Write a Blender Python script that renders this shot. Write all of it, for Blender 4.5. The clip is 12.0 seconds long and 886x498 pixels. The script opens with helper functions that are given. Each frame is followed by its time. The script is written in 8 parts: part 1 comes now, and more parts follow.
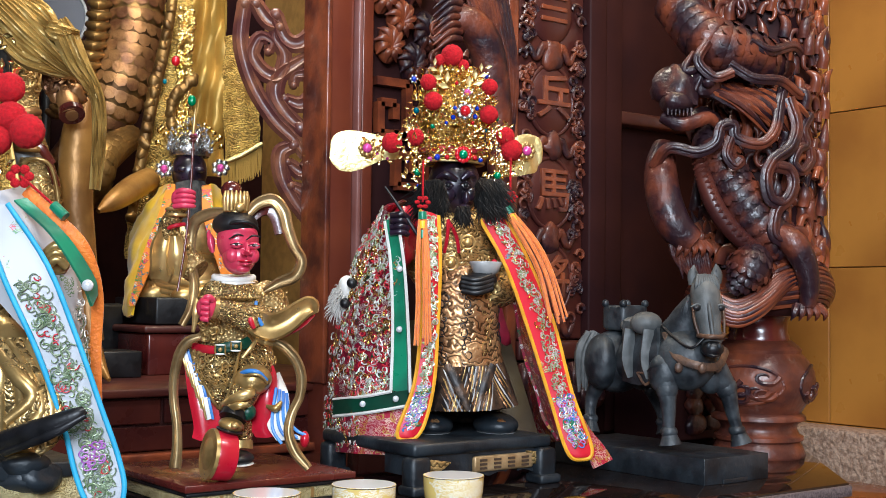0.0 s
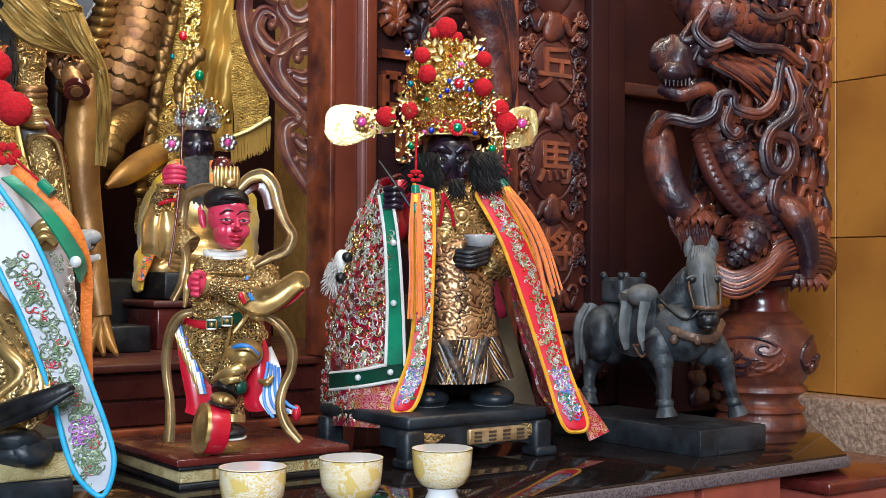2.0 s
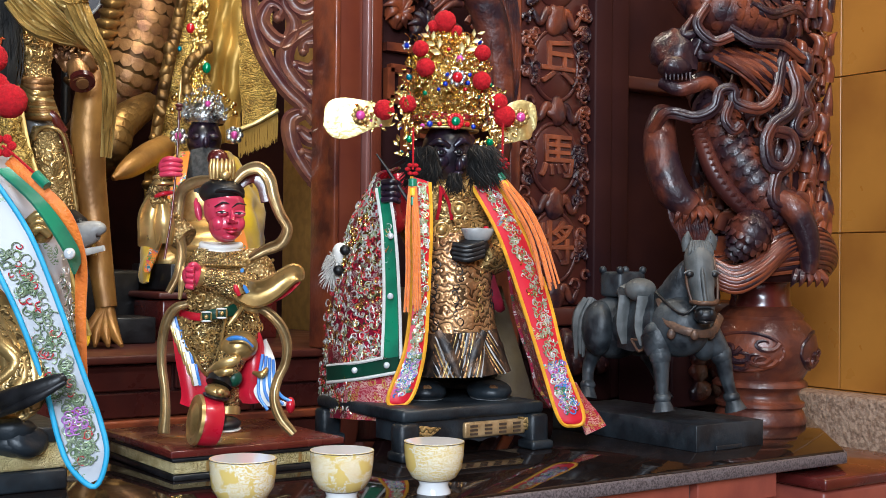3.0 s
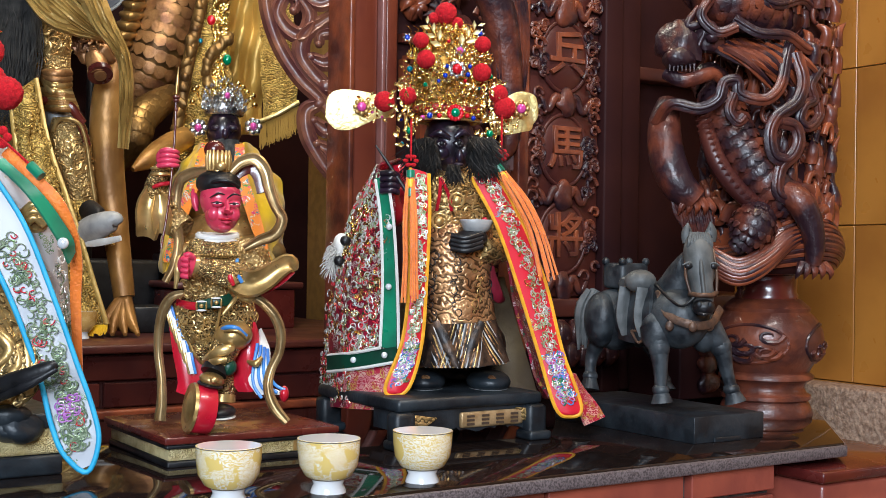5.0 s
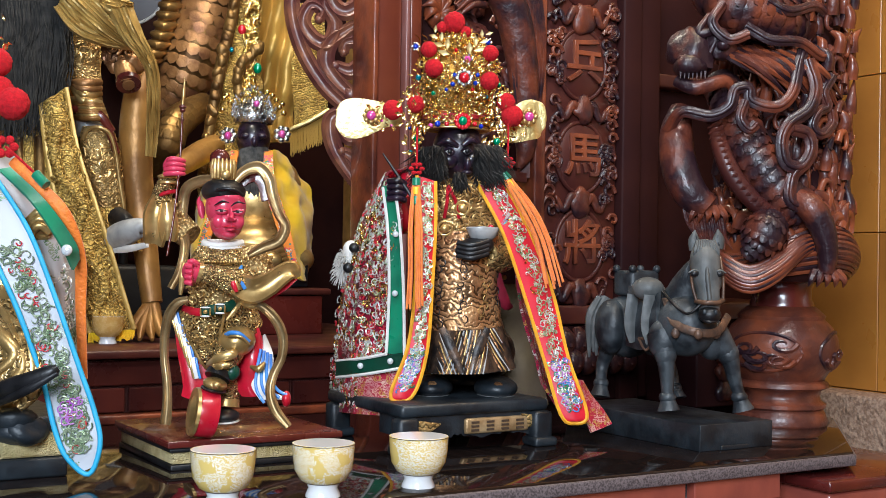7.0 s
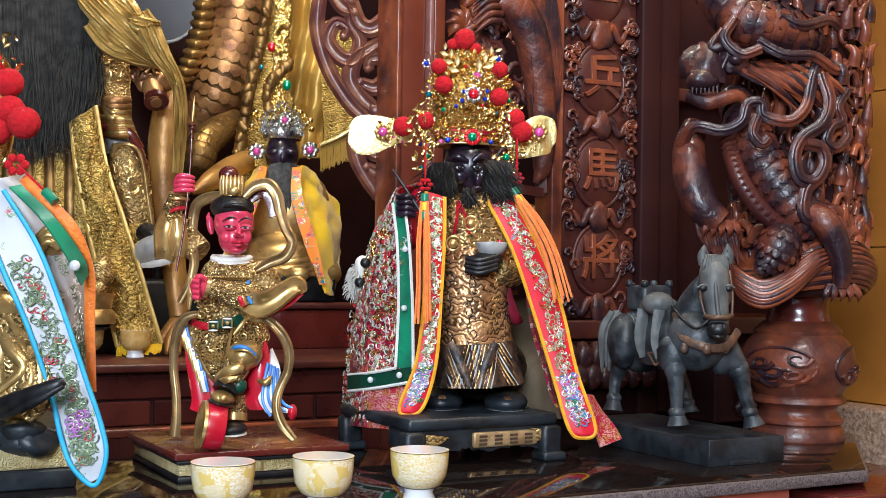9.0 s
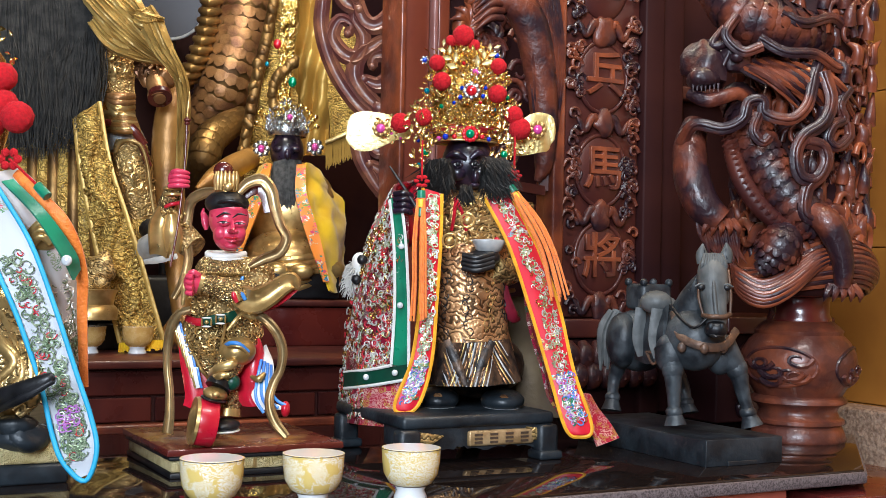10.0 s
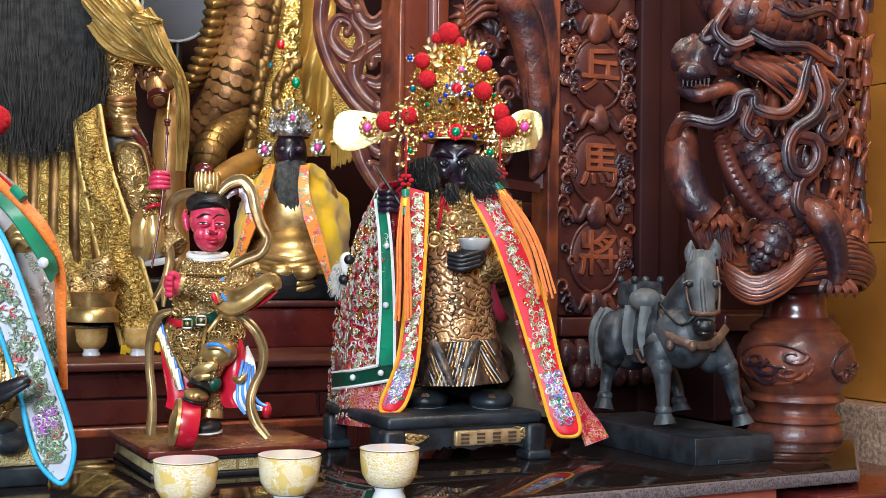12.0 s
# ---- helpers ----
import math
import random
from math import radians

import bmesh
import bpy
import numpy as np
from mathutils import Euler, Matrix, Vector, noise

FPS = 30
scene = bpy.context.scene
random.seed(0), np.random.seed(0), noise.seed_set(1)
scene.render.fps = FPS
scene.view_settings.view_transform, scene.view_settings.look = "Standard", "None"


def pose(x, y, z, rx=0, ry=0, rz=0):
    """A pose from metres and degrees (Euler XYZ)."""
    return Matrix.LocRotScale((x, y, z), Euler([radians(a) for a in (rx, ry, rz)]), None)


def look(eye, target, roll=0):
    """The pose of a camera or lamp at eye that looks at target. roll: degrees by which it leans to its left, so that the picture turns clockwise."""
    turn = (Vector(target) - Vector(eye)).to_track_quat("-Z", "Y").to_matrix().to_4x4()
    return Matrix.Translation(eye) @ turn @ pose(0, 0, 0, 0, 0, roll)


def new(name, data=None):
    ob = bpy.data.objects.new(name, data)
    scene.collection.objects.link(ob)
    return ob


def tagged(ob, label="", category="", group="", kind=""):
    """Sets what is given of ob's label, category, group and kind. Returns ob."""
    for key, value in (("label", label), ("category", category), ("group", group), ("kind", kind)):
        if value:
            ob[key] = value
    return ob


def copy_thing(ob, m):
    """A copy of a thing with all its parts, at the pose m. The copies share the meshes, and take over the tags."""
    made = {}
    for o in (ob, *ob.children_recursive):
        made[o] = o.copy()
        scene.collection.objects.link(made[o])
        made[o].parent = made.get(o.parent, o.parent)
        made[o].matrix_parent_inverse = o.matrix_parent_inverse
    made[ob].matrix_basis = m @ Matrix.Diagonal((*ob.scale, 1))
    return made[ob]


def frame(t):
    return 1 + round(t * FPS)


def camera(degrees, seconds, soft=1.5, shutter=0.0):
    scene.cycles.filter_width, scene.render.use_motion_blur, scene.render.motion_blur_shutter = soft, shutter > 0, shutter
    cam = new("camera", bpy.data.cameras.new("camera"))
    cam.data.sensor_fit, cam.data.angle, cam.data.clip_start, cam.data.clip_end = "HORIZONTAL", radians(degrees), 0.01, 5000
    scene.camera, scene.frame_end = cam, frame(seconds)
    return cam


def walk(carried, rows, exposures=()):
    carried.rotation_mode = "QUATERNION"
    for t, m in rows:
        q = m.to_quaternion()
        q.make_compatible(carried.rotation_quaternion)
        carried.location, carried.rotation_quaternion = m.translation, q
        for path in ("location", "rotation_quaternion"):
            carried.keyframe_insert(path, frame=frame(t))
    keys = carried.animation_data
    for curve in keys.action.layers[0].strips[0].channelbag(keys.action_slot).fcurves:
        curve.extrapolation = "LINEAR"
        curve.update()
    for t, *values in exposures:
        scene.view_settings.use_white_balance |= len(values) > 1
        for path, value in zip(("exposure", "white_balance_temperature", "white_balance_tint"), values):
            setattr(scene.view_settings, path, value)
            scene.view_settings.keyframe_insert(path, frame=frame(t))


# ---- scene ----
cam = camera(40.0, 12.0, 0.75)
PATH = [
    (0, (-0.317, -0.968, 1.235), (0.89, 0.625, 1.32), 0.7),
    (0.5, (-0.31, -0.967, 1.236), (0.894, 0.629, 1.302), 0.5),
    (1, (-0.301, -0.974, 1.236), (0.891, 0.631, 1.292), 0.4),
    (1.5, (-0.294, -0.983, 1.237), (0.888, 0.63, 1.284), 0.3),
    (2, (-0.286, -0.991, 1.237), (0.89, 0.626, 1.276), 0.3),
    (2.5, (-0.277, -0.996, 1.238), (0.89, 0.628, 1.269), 0.4),
    (3, (-0.268, -1.006, 1.238), (0.888, 0.626, 1.265), 0.6),
    (5, (-0.229, -1.043, 1.238), (0.874, 0.626, 1.25), 0.8),
    (5.5, (-0.219, -1.055, 1.238), (0.868, 0.624, 1.244), 0.9),
    (6, (-0.206, -1.064, 1.237), (0.862, 0.627, 1.242), 1.0),
    (6.5, (-0.195, -1.075, 1.238), (0.854, 0.628, 1.249), 1.0),
    (7, (-0.187, -1.085, 1.24), (0.845, 0.628, 1.261), 0.9),
    (7.5, (-0.178, -1.097, 1.242), (0.835, 0.628, 1.274), 0.9),
    (9.5, (-0.139, -1.124, 1.241), (0.814, 0.633, 1.284), 1.0),
    (10, (-0.127, -1.125, 1.24), (0.818, 0.637, 1.281), 1.2),
    (10.5, (-0.115, -1.127, 1.239), (0.823, 0.639, 1.276), 1.2),
    (11, (-0.101, -1.128, 1.238), (0.83, 0.642, 1.27), 1.2),
    (11.5, (-0.088, -1.134, 1.239), (0.838, 0.639, 1.273), 1.0),
    (12, (-0.076, -1.14, 1.24), (0.832, 0.642, 1.28), 0.7),
]
walk(cam, [(t, look(eye, target, roll)) for t, eye, target, roll in PATH], [(0, -0.03, 5850, 10), (3, -0.12, 5850, 10), (7.5, -0.03, 5850, 10), (12, 0.08, 5850, 10)])

# ---- light: the open temple front behind the camera, unseen ceiling and niche lamps added ----
world = bpy.data.worlds.new("world")
scene.world = world
world.use_nodes = True
world.node_tree.nodes["Background"].inputs[0].default_value = (0.55, 0.65, 0.8, 1)
world.node_tree.nodes["Background"].inputs[1].default_value = 0.015


def lamp(name, eye, target, size, size_y, power, colour):
    data = bpy.data.lights.new(name, "AREA")
    data.shape, data.size, data.size_y, data.energy, data.color = "RECTANGLE", size, size_y, power, colour
    ob = new(name, data)
    ob.matrix_world = look(eye, target)
    return ob


lamp("doorway_light", (-1.7, -2.7, 2.3), (0.7, 0.6, 1.2), 1.5, 1.3, 180, (0.88, 0.95, 1.0))
# unseen ceiling lamps, assumed; the second warms the amber wall
lamp("assumed_ceiling_light", (0.5, -0.7, 2.95), (0.6, 0.5, 1.2), 1.0, 0.25, 34, (1.0, 0.93, 0.82))
lamp("assumed_ceiling_light", (1.3, 0.1, 2.95), (1.6, 0.5, 1.2), 0.6, 0.2, 12, (1.0, 0.70, 0.36))
# fill added to brighten the niche, no lamp known there
lamp("niche_fill_light", (0.7, 1.2, 2.75), (0.7, 1.7, 1.2), 0.8, 0.15, 24, (1.0, 0.88, 0.66))


# ---- materials ----
def mat(name, c1, c2=None, rough=0.5, metal=0.0, scale=30.0, bump=0.2, bscale=None, coat=0.0, mix=(0.4, 0.62),
        relief="noise", dist=0.002, sheen=0.0, spread=1.0, cavity_shade=0.0):
    """A surface of two colours mottled by noise, with fine relief."""
    m = bpy.data.materials.new(name)
    m.use_nodes = True
    nt = m.node_tree
    b = nt.nodes["Principled BSDF"]
    co = nt.nodes.new("ShaderNodeTexCoord")
    n = nt.nodes.new("ShaderNodeTexNoise")
    n.inputs["Scale"].default_value, n.inputs["Detail"].default_value = scale, 5
    nt.links.new(co.outputs["Object"], n.inputs["Vector"])
    ramp = nt.nodes.new("ShaderNodeValToRGB")
    ramp.color_ramp.elements[0].position, ramp.color_ramp.elements[1].position = mix
    c2 = c2 or tuple(v * 0.7 for v in c1)
    ramp.color_ramp.elements[0].color, ramp.color_ramp.elements[1].color = (*c1, 1), (*c2, 1)
    nt.links.new(n.outputs[0], ramp.inputs[0])
    nt.links.new(ramp.outputs[0], b.inputs["Base Color"])
    n2 = nt.nodes.new("ShaderNodeTexNoise")
    n2.inputs["Scale"].default_value, n2.inputs["Detail"].default_value = scale * 2.3, 4
    nt.links.new(co.outputs["Object"], n2.inputs["Vector"])
    mr = nt.nodes.new("ShaderNodeMapRange")
    mr.inputs[3].default_value, mr.inputs[4].default_value = max(0.03, rough - 0.12 * spread), min(1, rough + 0.15 * spread)
    nt.links.new(n2.outputs[0], mr.inputs[0])
    nt.links.new(mr.outputs[0], b.inputs["Roughness"])
    b.inputs["Metallic"].default_value = metal
    b.inputs["Coat Weight"].default_value = coat
    b.inputs["Coat Roughness"].default_value = 0.08
    b.inputs["Sheen Weight"].default_value = sheen
    if bump:
        bu = nt.nodes.new("ShaderNodeBump")
        bu.inputs["Strength"].default_value, bu.inputs["Distance"].default_value = bump, dist
        if relief == "noise":
            src = nt.nodes.new("ShaderNodeTexNoise")
            src.inputs["Detail"].default_value = 6
            src.inputs["Scale"].default_value = bscale or scale * 4
            out = src.outputs[0]
        elif relief == "curl":
            src = nt.nodes.new("ShaderNodeTexWave")
            src.wave_type = "RINGS"
            src.inputs["Scale"].default_value = bscale or scale
            src.inputs["Distortion"].default_value, src.inputs["Detail"].default_value = 14, 2
            src.inputs["Detail Scale"].default_value = 2.0
            out = src.outputs[1]
        else:
            src = nt.nodes.new("ShaderNodeTexVoronoi")
            src.inputs["Scale"].default_value = bscale or scale
            out = src.outputs[0]
        nt.links.new(co.outputs["Object"], src.inputs["Vector"])
        nt.links.new(out, bu.inputs["Height"])
        nt.links.new(bu.outputs[0], b.inputs["Normal"])
        if cavity_shade:
            # cavity shade put into the colour: hollows of the relief are painted darker
            shade_map = nt.nodes.new("ShaderNodeMapRange")
            shade_map.inputs[1].default_value, shade_map.inputs[2].default_value = 0.05, 0.42
            shade_map.inputs[3].default_value, shade_map.inputs[4].default_value = 1 - cavity_shade, 1.0
            nt.links.new(out, shade_map.inputs[0])
            shade_mix = nt.nodes.new("ShaderNodeHueSaturation")
            nt.links.new(shade_map.outputs[0], shade_mix.inputs["Value"])
            nt.links.new(ramp.outputs[0], shade_mix.inputs["Color"])
            nt.links.new(shade_mix.outputs[0], b.inputs["Base Color"])
    return m


def embroidery(name, ground, threads, scale=60.0, cover=0.5, rough=0.45, patch=14.0, metal=0.5):
    """Satin with raised curling threads of several colours, in patches."""
    m = bpy.data.materials.new(name)
    m.use_nodes = True
    nt = m.node_tree
    b = nt.nodes["Principled BSDF"]
    co = nt.nodes.new("ShaderNodeTexCoord")
    w = nt.nodes.new("ShaderNodeTexWave")
    w.wave_type = "RINGS"
    w.inputs["Scale"].default_value, w.inputs["Distortion"].default_value = scale, 16
    w.inputs["Detail"].default_value, w.inputs["Detail Scale"].default_value = 3, 1.6
    nt.links.new(co.outputs["Object"], w.inputs["Vector"])
    p = nt.nodes.new("ShaderNodeTexNoise")
    p.inputs["Scale"].default_value, p.inputs["Detail"].default_value = patch * 2, 3
    nt.links.new(co.outputs["Object"], p.inputs["Vector"])
    gate = nt.nodes.new("ShaderNodeMath")
    gate.operation = "GREATER_THAN"
    gate.inputs[1].default_value = 1 - cover
    nt.links.new(p.outputs[0], gate.inputs[0])
    line = nt.nodes.new("ShaderNodeMath")
    line.operation = "GREATER_THAN"
    line.inputs[1].default_value = 0.45
    nt.links.new(w.outputs[1], line.inputs[0])
    both = nt.nodes.new("ShaderNodeMath")
    both.operation = "MULTIPLY"
    nt.links.new(gate.outputs[0], both.inputs[0])
    nt.links.new(line.outputs[0], both.inputs[1])
    v = nt.nodes.new("ShaderNodeTexVoronoi")
    v.inputs["Scale"].default_value = patch * 6
    nt.links.new(co.outputs["Object"], v.inputs["Vector"])
    sep = nt.nodes.new("ShaderNodeSeparateColor")
    nt.links.new(v.outputs["Color"], sep.inputs[0])
    ramp = nt.nodes.new("ShaderNodeValToRGB")
    ramp.color_ramp.interpolation = "CONSTANT"
    while len(ramp.color_ramp.elements) < len(threads):
        ramp.color_ramp.elements.new(0.5)
    for i, c in enumerate(threads):
        ramp.color_ramp.elements[i].position = i / len(threads)
        ramp.color_ramp.elements[i].color = (*c, 1)
    nt.links.new(sep.outputs[0], ramp.inputs[0])
    mixer = nt.nodes.new("ShaderNodeMix")
    mixer.data_type = "RGBA"
    mixer.inputs[6].default_value = (*ground, 1)
    nt.links.new(both.outputs[0], mixer.inputs[0])
    nt.links.new(ramp.outputs[0], mixer.inputs[7])
    nt.links.new(mixer.outputs[2], b.inputs["Base Color"])
    b.inputs["Roughness"].default_value = rough
    mm = nt.nodes.new("ShaderNodeMath")
    mm.operation = "MULTIPLY"
    mm.inputs[1].default_value = metal
    nt.links.new(both.outputs[0], mm.inputs[0])
    nt.links.new(mm.outputs[0], b.inputs["Metallic"])
    bu = nt.nodes.new("ShaderNodeBump")
    bu.inputs["Strength"].default_value, bu.inputs["Distance"].default_value = 0.6, 0.0015
    nt.links.new(both.outputs[0], bu.inputs["Height"])
    nt.links.new(bu.outputs[0], b.inputs["Normal"])
    return m


def masonry_shade(m, amount=0.25):
    """Each piece a little lighter or darker than its neighbour."""
    nt = m.node_tree
    b = nt.nodes["Principled BSDF"]
    link = b.inputs["Base Color"].links[0].from_socket
    info = nt.nodes.new("ShaderNodeObjectInfo")
    mr = nt.nodes.new("ShaderNodeMapRange")
    mr.inputs[3].default_value, mr.inputs[4].default_value = 1 - amount, 1 + amount
    nt.links.new(info.outputs["Random"], mr.inputs[0])
    hs = nt.nodes.new("ShaderNodeHueSaturation")
    nt.links.new(mr.outputs[0], hs.inputs["Value"])
    nt.links.new(link, hs.inputs["Color"])
    nt.links.new(hs.outputs[0], b.inputs["Base Color"])
    return m


GOLD = mat("gold_leaf", (0.68, 0.46, 0.18), (0.40, 0.25, 0.085), 0.31, 0.75, 30, 0.25, 60, dist=0.002)
GOLD_CARVED = mat("carved_gold", (0.74, 0.51, 0.21), (0.42, 0.26, 0.09), 0.30, 0.65, 50, 0.45, 36, relief="curl", dist=0.003, cavity_shade=0.75)
SCARF_GOLD = mat("tarnished_scarf_gilt", (0.50, 0.36, 0.18), (0.22, 0.14, 0.06), 0.34, 0.75, 24, 0.25, 60, dist=0.002)
GOLD_SCALE = mat("gold_mail", (0.62, 0.43, 0.18), (0.28, 0.17, 0.06), 0.36, 0.65, 60, 1.0, 260, relief="cells", dist=0.003, cavity_shade=0.0)
GOLD_BRIGHT = mat("bright_gold_foil", (1.0, 0.80, 0.34), (0.86, 0.60, 0.18), 0.22, 1.0, 60, 0.35, 160, dist=0.002)
GOLD_PALE = mat("pale_gold_foil", (0.92, 0.76, 0.36), (0.80, 0.60, 0.22), 0.36, 0.85, 50, 0.6, 180, dist=0.002)
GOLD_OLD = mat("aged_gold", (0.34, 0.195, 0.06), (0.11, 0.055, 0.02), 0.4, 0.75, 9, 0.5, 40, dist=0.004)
SILVER = mat("silver_tinsel", (0.85, 0.85, 0.84), (0.5, 0.5, 0.48), 0.22, 0.95, 60, 0.5, 200)
WOOD = mat("dark_carved_wood", (0.022, 0.008, 0.013), (0.24, 0.055, 0.020), 0.42, 0, 16, 0.75, 55, coat=0.2, mix=(0.44, 0.70), dist=0.005)
# one red in two tones: light falloff darkens this, the pillar's copy is lightened
WOOD_RED = mat("shaded_red_brown_wood", (0.050, 0.010, 0.009), (0.095, 0.021, 0.012), 0.42, 0, 9, 0.2, 60, coat=0.2)
PILLAR_RED = mat("lit_pillar_lacquer", (0.13, 0.026, 0.016), (0.20, 0.046, 0.021), 0.34, 0, 5, 0.15, 40, coat=0.3)
WOOD_ORANGE = mat("worn_orange_wood", (0.27, 0.065, 0.024), (0.08, 0.020, 0.014), 0.32, 0, 14, 0.4, 70, coat=0.35, dist=0.003)
# recess shade is put into this near-black colour, specular cut to match
WOOD_DARK = mat("shade_darkened_wood", (0.022, 0.006, 0.007), (0.036, 0.010, 0.009), 0.6, 0, 6, 0.2, 40)
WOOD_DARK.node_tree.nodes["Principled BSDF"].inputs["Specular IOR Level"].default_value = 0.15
LACQUER = mat("red_lacquer", (0.07, 0.010, 0.009), (0.12, 0.018, 0.012), 0.25, 0, 8, 0.08, 60, coat=0.5)
BRICK = masonry_shade(mat("glazed_red_brick", (0.33, 0.075, 0.045), (0.23, 0.05, 0.035), 0.36, 0, 12, 0.2, 90, coat=0.2))
BRICK_DARK = masonry_shade(mat("dark_red_tile", (0.05, 0.010, 0.009), (0.085, 0.017, 0.012), 0.28, 0, 10, 0.15, 80, coat=0.3))
MORTAR = mat("grey_mortar", (0.10, 0.09, 0.085), (0.05, 0.045, 0.045), 0.85, 0, 60, 0.4, 200)
STONE = mat("polished_black_granite", (0.006, 0.0045, 0.0045), (0.014, 0.009, 0.008), 0.05, 0, 300, 0.0, coat=0.0, spread=0.15)
STONE_EDGE = mat("speckled_granite_edge", (0.17, 0.14, 0.145), (0.05, 0.04, 0.042), 0.4, 0, 420, 0.3, 500)
ROUGH_STONE = mat("rough_pink_granite", (0.40, 0.27, 0.19), (0.22, 0.13, 0.085), 0.85, 0, 130, 1.0, 110, dist=0.006)
AMBER = mat("amber_marble_tile", (0.42, 0.175, 0.03), (0.30, 0.115, 0.02), 0.3, 0, 4, 0.05, 30, coat=0.15)
# for the unseen hall shell, kept dark so it bounces little light
PLASTER = mat("unseen_hall_plaster", (0.085, 0.058, 0.04), (0.06, 0.04, 0.028), 0.7, 0, 3, 0.1, 60)
BLACK_SKIN = mat("black_lacquered_face", (0.008, 0.005, 0.009), (0.026, 0.014, 0.032), 0.3, 0, 40, 0.15, 90, coat=0.4)
PINK_SKIN = mat("pink_lacquered_face", (0.62, 0.045, 0.105), (0.55, 0.035, 0.08), 0.3, 0, 20, 0.05, 60, coat=0.45)
BLACK = mat("black_paint", (0.005, 0.005, 0.006), (0.012, 0.012, 0.014), 0.4, 0, 40, 0.3, 120)
BASE_BLACK = mat("blue_black_painted_wood", (0.007, 0.009, 0.012), (0.020, 0.027, 0.034), 0.42, 0, 26, 0.4, 90, dist=0.003)
HORSE_GREY = mat("smoke_grey_painted_wood", (0.009, 0.012, 0.016), (0.046, 0.055, 0.062), 0.45, 0, 40, 0.35, 120, dist=0.003)
HORSE_LIGHT = mat("faded_grey_paint", (0.060, 0.064, 0.064), (0.115, 0.120, 0.118), 0.5, 0, 40, 0.4, 130)
STRAP = mat("worn_bronze_strap", (0.16, 0.085, 0.05), (0.07, 0.045, 0.035), 0.45, 0.3, 50, 0.6, 150)
WHITE = mat("white_paint", (0.78, 0.76, 0.72), (0.68, 0.65, 0.60), 0.4, 0, 40, 0.1, 90)
PORCELAIN = mat("white_porcelain", (0.80, 0.80, 0.80), (0.76, 0.77, 0.78), 0.1, 0, 10, 0.0, coat=0.4)
CUP_YELLOW = embroidery("yellow_glaze_with_white_scrolls", (0.76, 0.56, 0.17), [(0.85, 0.80, 0.66), (0.88, 0.84, 0.72)], 130, 0.55, 0.18, 24, 0.0)
CUP_YELLOW.node_tree.nodes["Bump"].inputs["Strength"].default_value = 0.1
CUP_GOLD = mat("ochre_glaze", (0.55, 0.32, 0.09), (0.62, 0.40, 0.14), 0.25, 0, 60, 0.05, 90, coat=0.3)
GEM = {c: mat(c + "_glass_gem", v, v, 0.08, 0.25, 20, 0.0, coat=1.0) for c, v in (
    ("red", (0.65, 0.01, 0.02)), ("green", (0.0, 0.22, 0.09)), ("blue", (0.01, 0.04, 0.45)), ("pink", (0.7, 0.08, 0.35)),
    ("teal", (0.0, 0.16, 0.22)), ("clear", (0.75, 0.78, 0.8)))}
POM = mat("red_wool", (0.68, 0.004, 0.014), (0.52, 0.003, 0.01), 0.95, 0, 300, 1.0, 900, dist=0.003, sheen=0.0)
RED_SATIN = mat("red_satin", (0.60, 0.012, 0.03), (0.45, 0.008, 0.02), 0.35, 0, 30, 0.2, 60, sheen=0.2)
PINK_SATIN = embroidery("crimson_hem", (0.45, 0.008, 0.04), [(0.8, 0.55, 0.45), (0.7, 0.35, 0.35), (0.6, 0.4, 0.1)], 95, 0.6, 0.4, 20)
GREEN_SATIN = mat("green_satin", (0.01, 0.22, 0.11), (0.005, 0.13, 0.07), 0.3, 0, 25, 0.2, 50, sheen=0.2)
CORD = mat("orange_gold_cord", (0.86, 0.42, 0.02), (0.72, 0.32, 0.015), 0.5, 0, 60, 0.4, 300)
VIOLET = mat("violet_thread", (0.36, 0.10, 0.45), (0.55, 0.25, 0.55), 0.4, 0, 60, 0.3, 300)
DARK_GREEN = mat("dark_green_satin", (0.004, 0.055, 0.03), (0.003, 0.035, 0.02), 0.35, 0, 25, 0.2, 50)
YELLOW_SATIN = mat("yellow_satin", (0.88, 0.56, 0.008), (0.78, 0.44, 0.006), 0.4, 0, 18, 0.4, 35, sheen=0.3, dist=0.004)
ORANGE_SILK = mat("orange_silk_thread", (0.85, 0.22, 0.02), (0.72, 0.16, 0.01), 0.5, 0, 90, 0.7, 300, sheen=0.3)
BLUE_PIPING = mat("sky_blue_piping", (0.05, 0.42, 0.70), (0.03, 0.35, 0.6), 0.5, 0, 40, 0.2, 200)
BLUE_PAINT = mat("blue_paint", (0.04, 0.16, 0.50), (0.06, 0.25, 0.6), 0.35, 0, 30, 0.1, 90, coat=0.3)
RED_PAINT = mat("scarlet_paint", (0.55, 0.008, 0.03), (0.45, 0.008, 0.02), 0.3, 0, 30, 0.1, 90, coat=0.4)
RED_EMB = embroidery("red_embroidered_stole", (0.62, 0.012, 0.03), [(0.72, 0.75, 0.66), (0.25, 0.42, 0.12), (0.8, 0.78, 0.7), (0.6, 0.6, 0.3), (0.1, 0.35, 0.45)], 110, 0.36, 0.42, 22)
SEQUIN = embroidery("sequinned_robe", (0.2, 0.005, 0.025), [(0.78, 0.74, 0.68), (0.7, 0.45, 0.1), (0.03, 0.15, 0.07), (0.75, 0.7, 0.66), (0.3, 0.14, 0.1), (0.62, 0.02, 0.09)], 110, 0.58, 0.28, 24, 0.75)
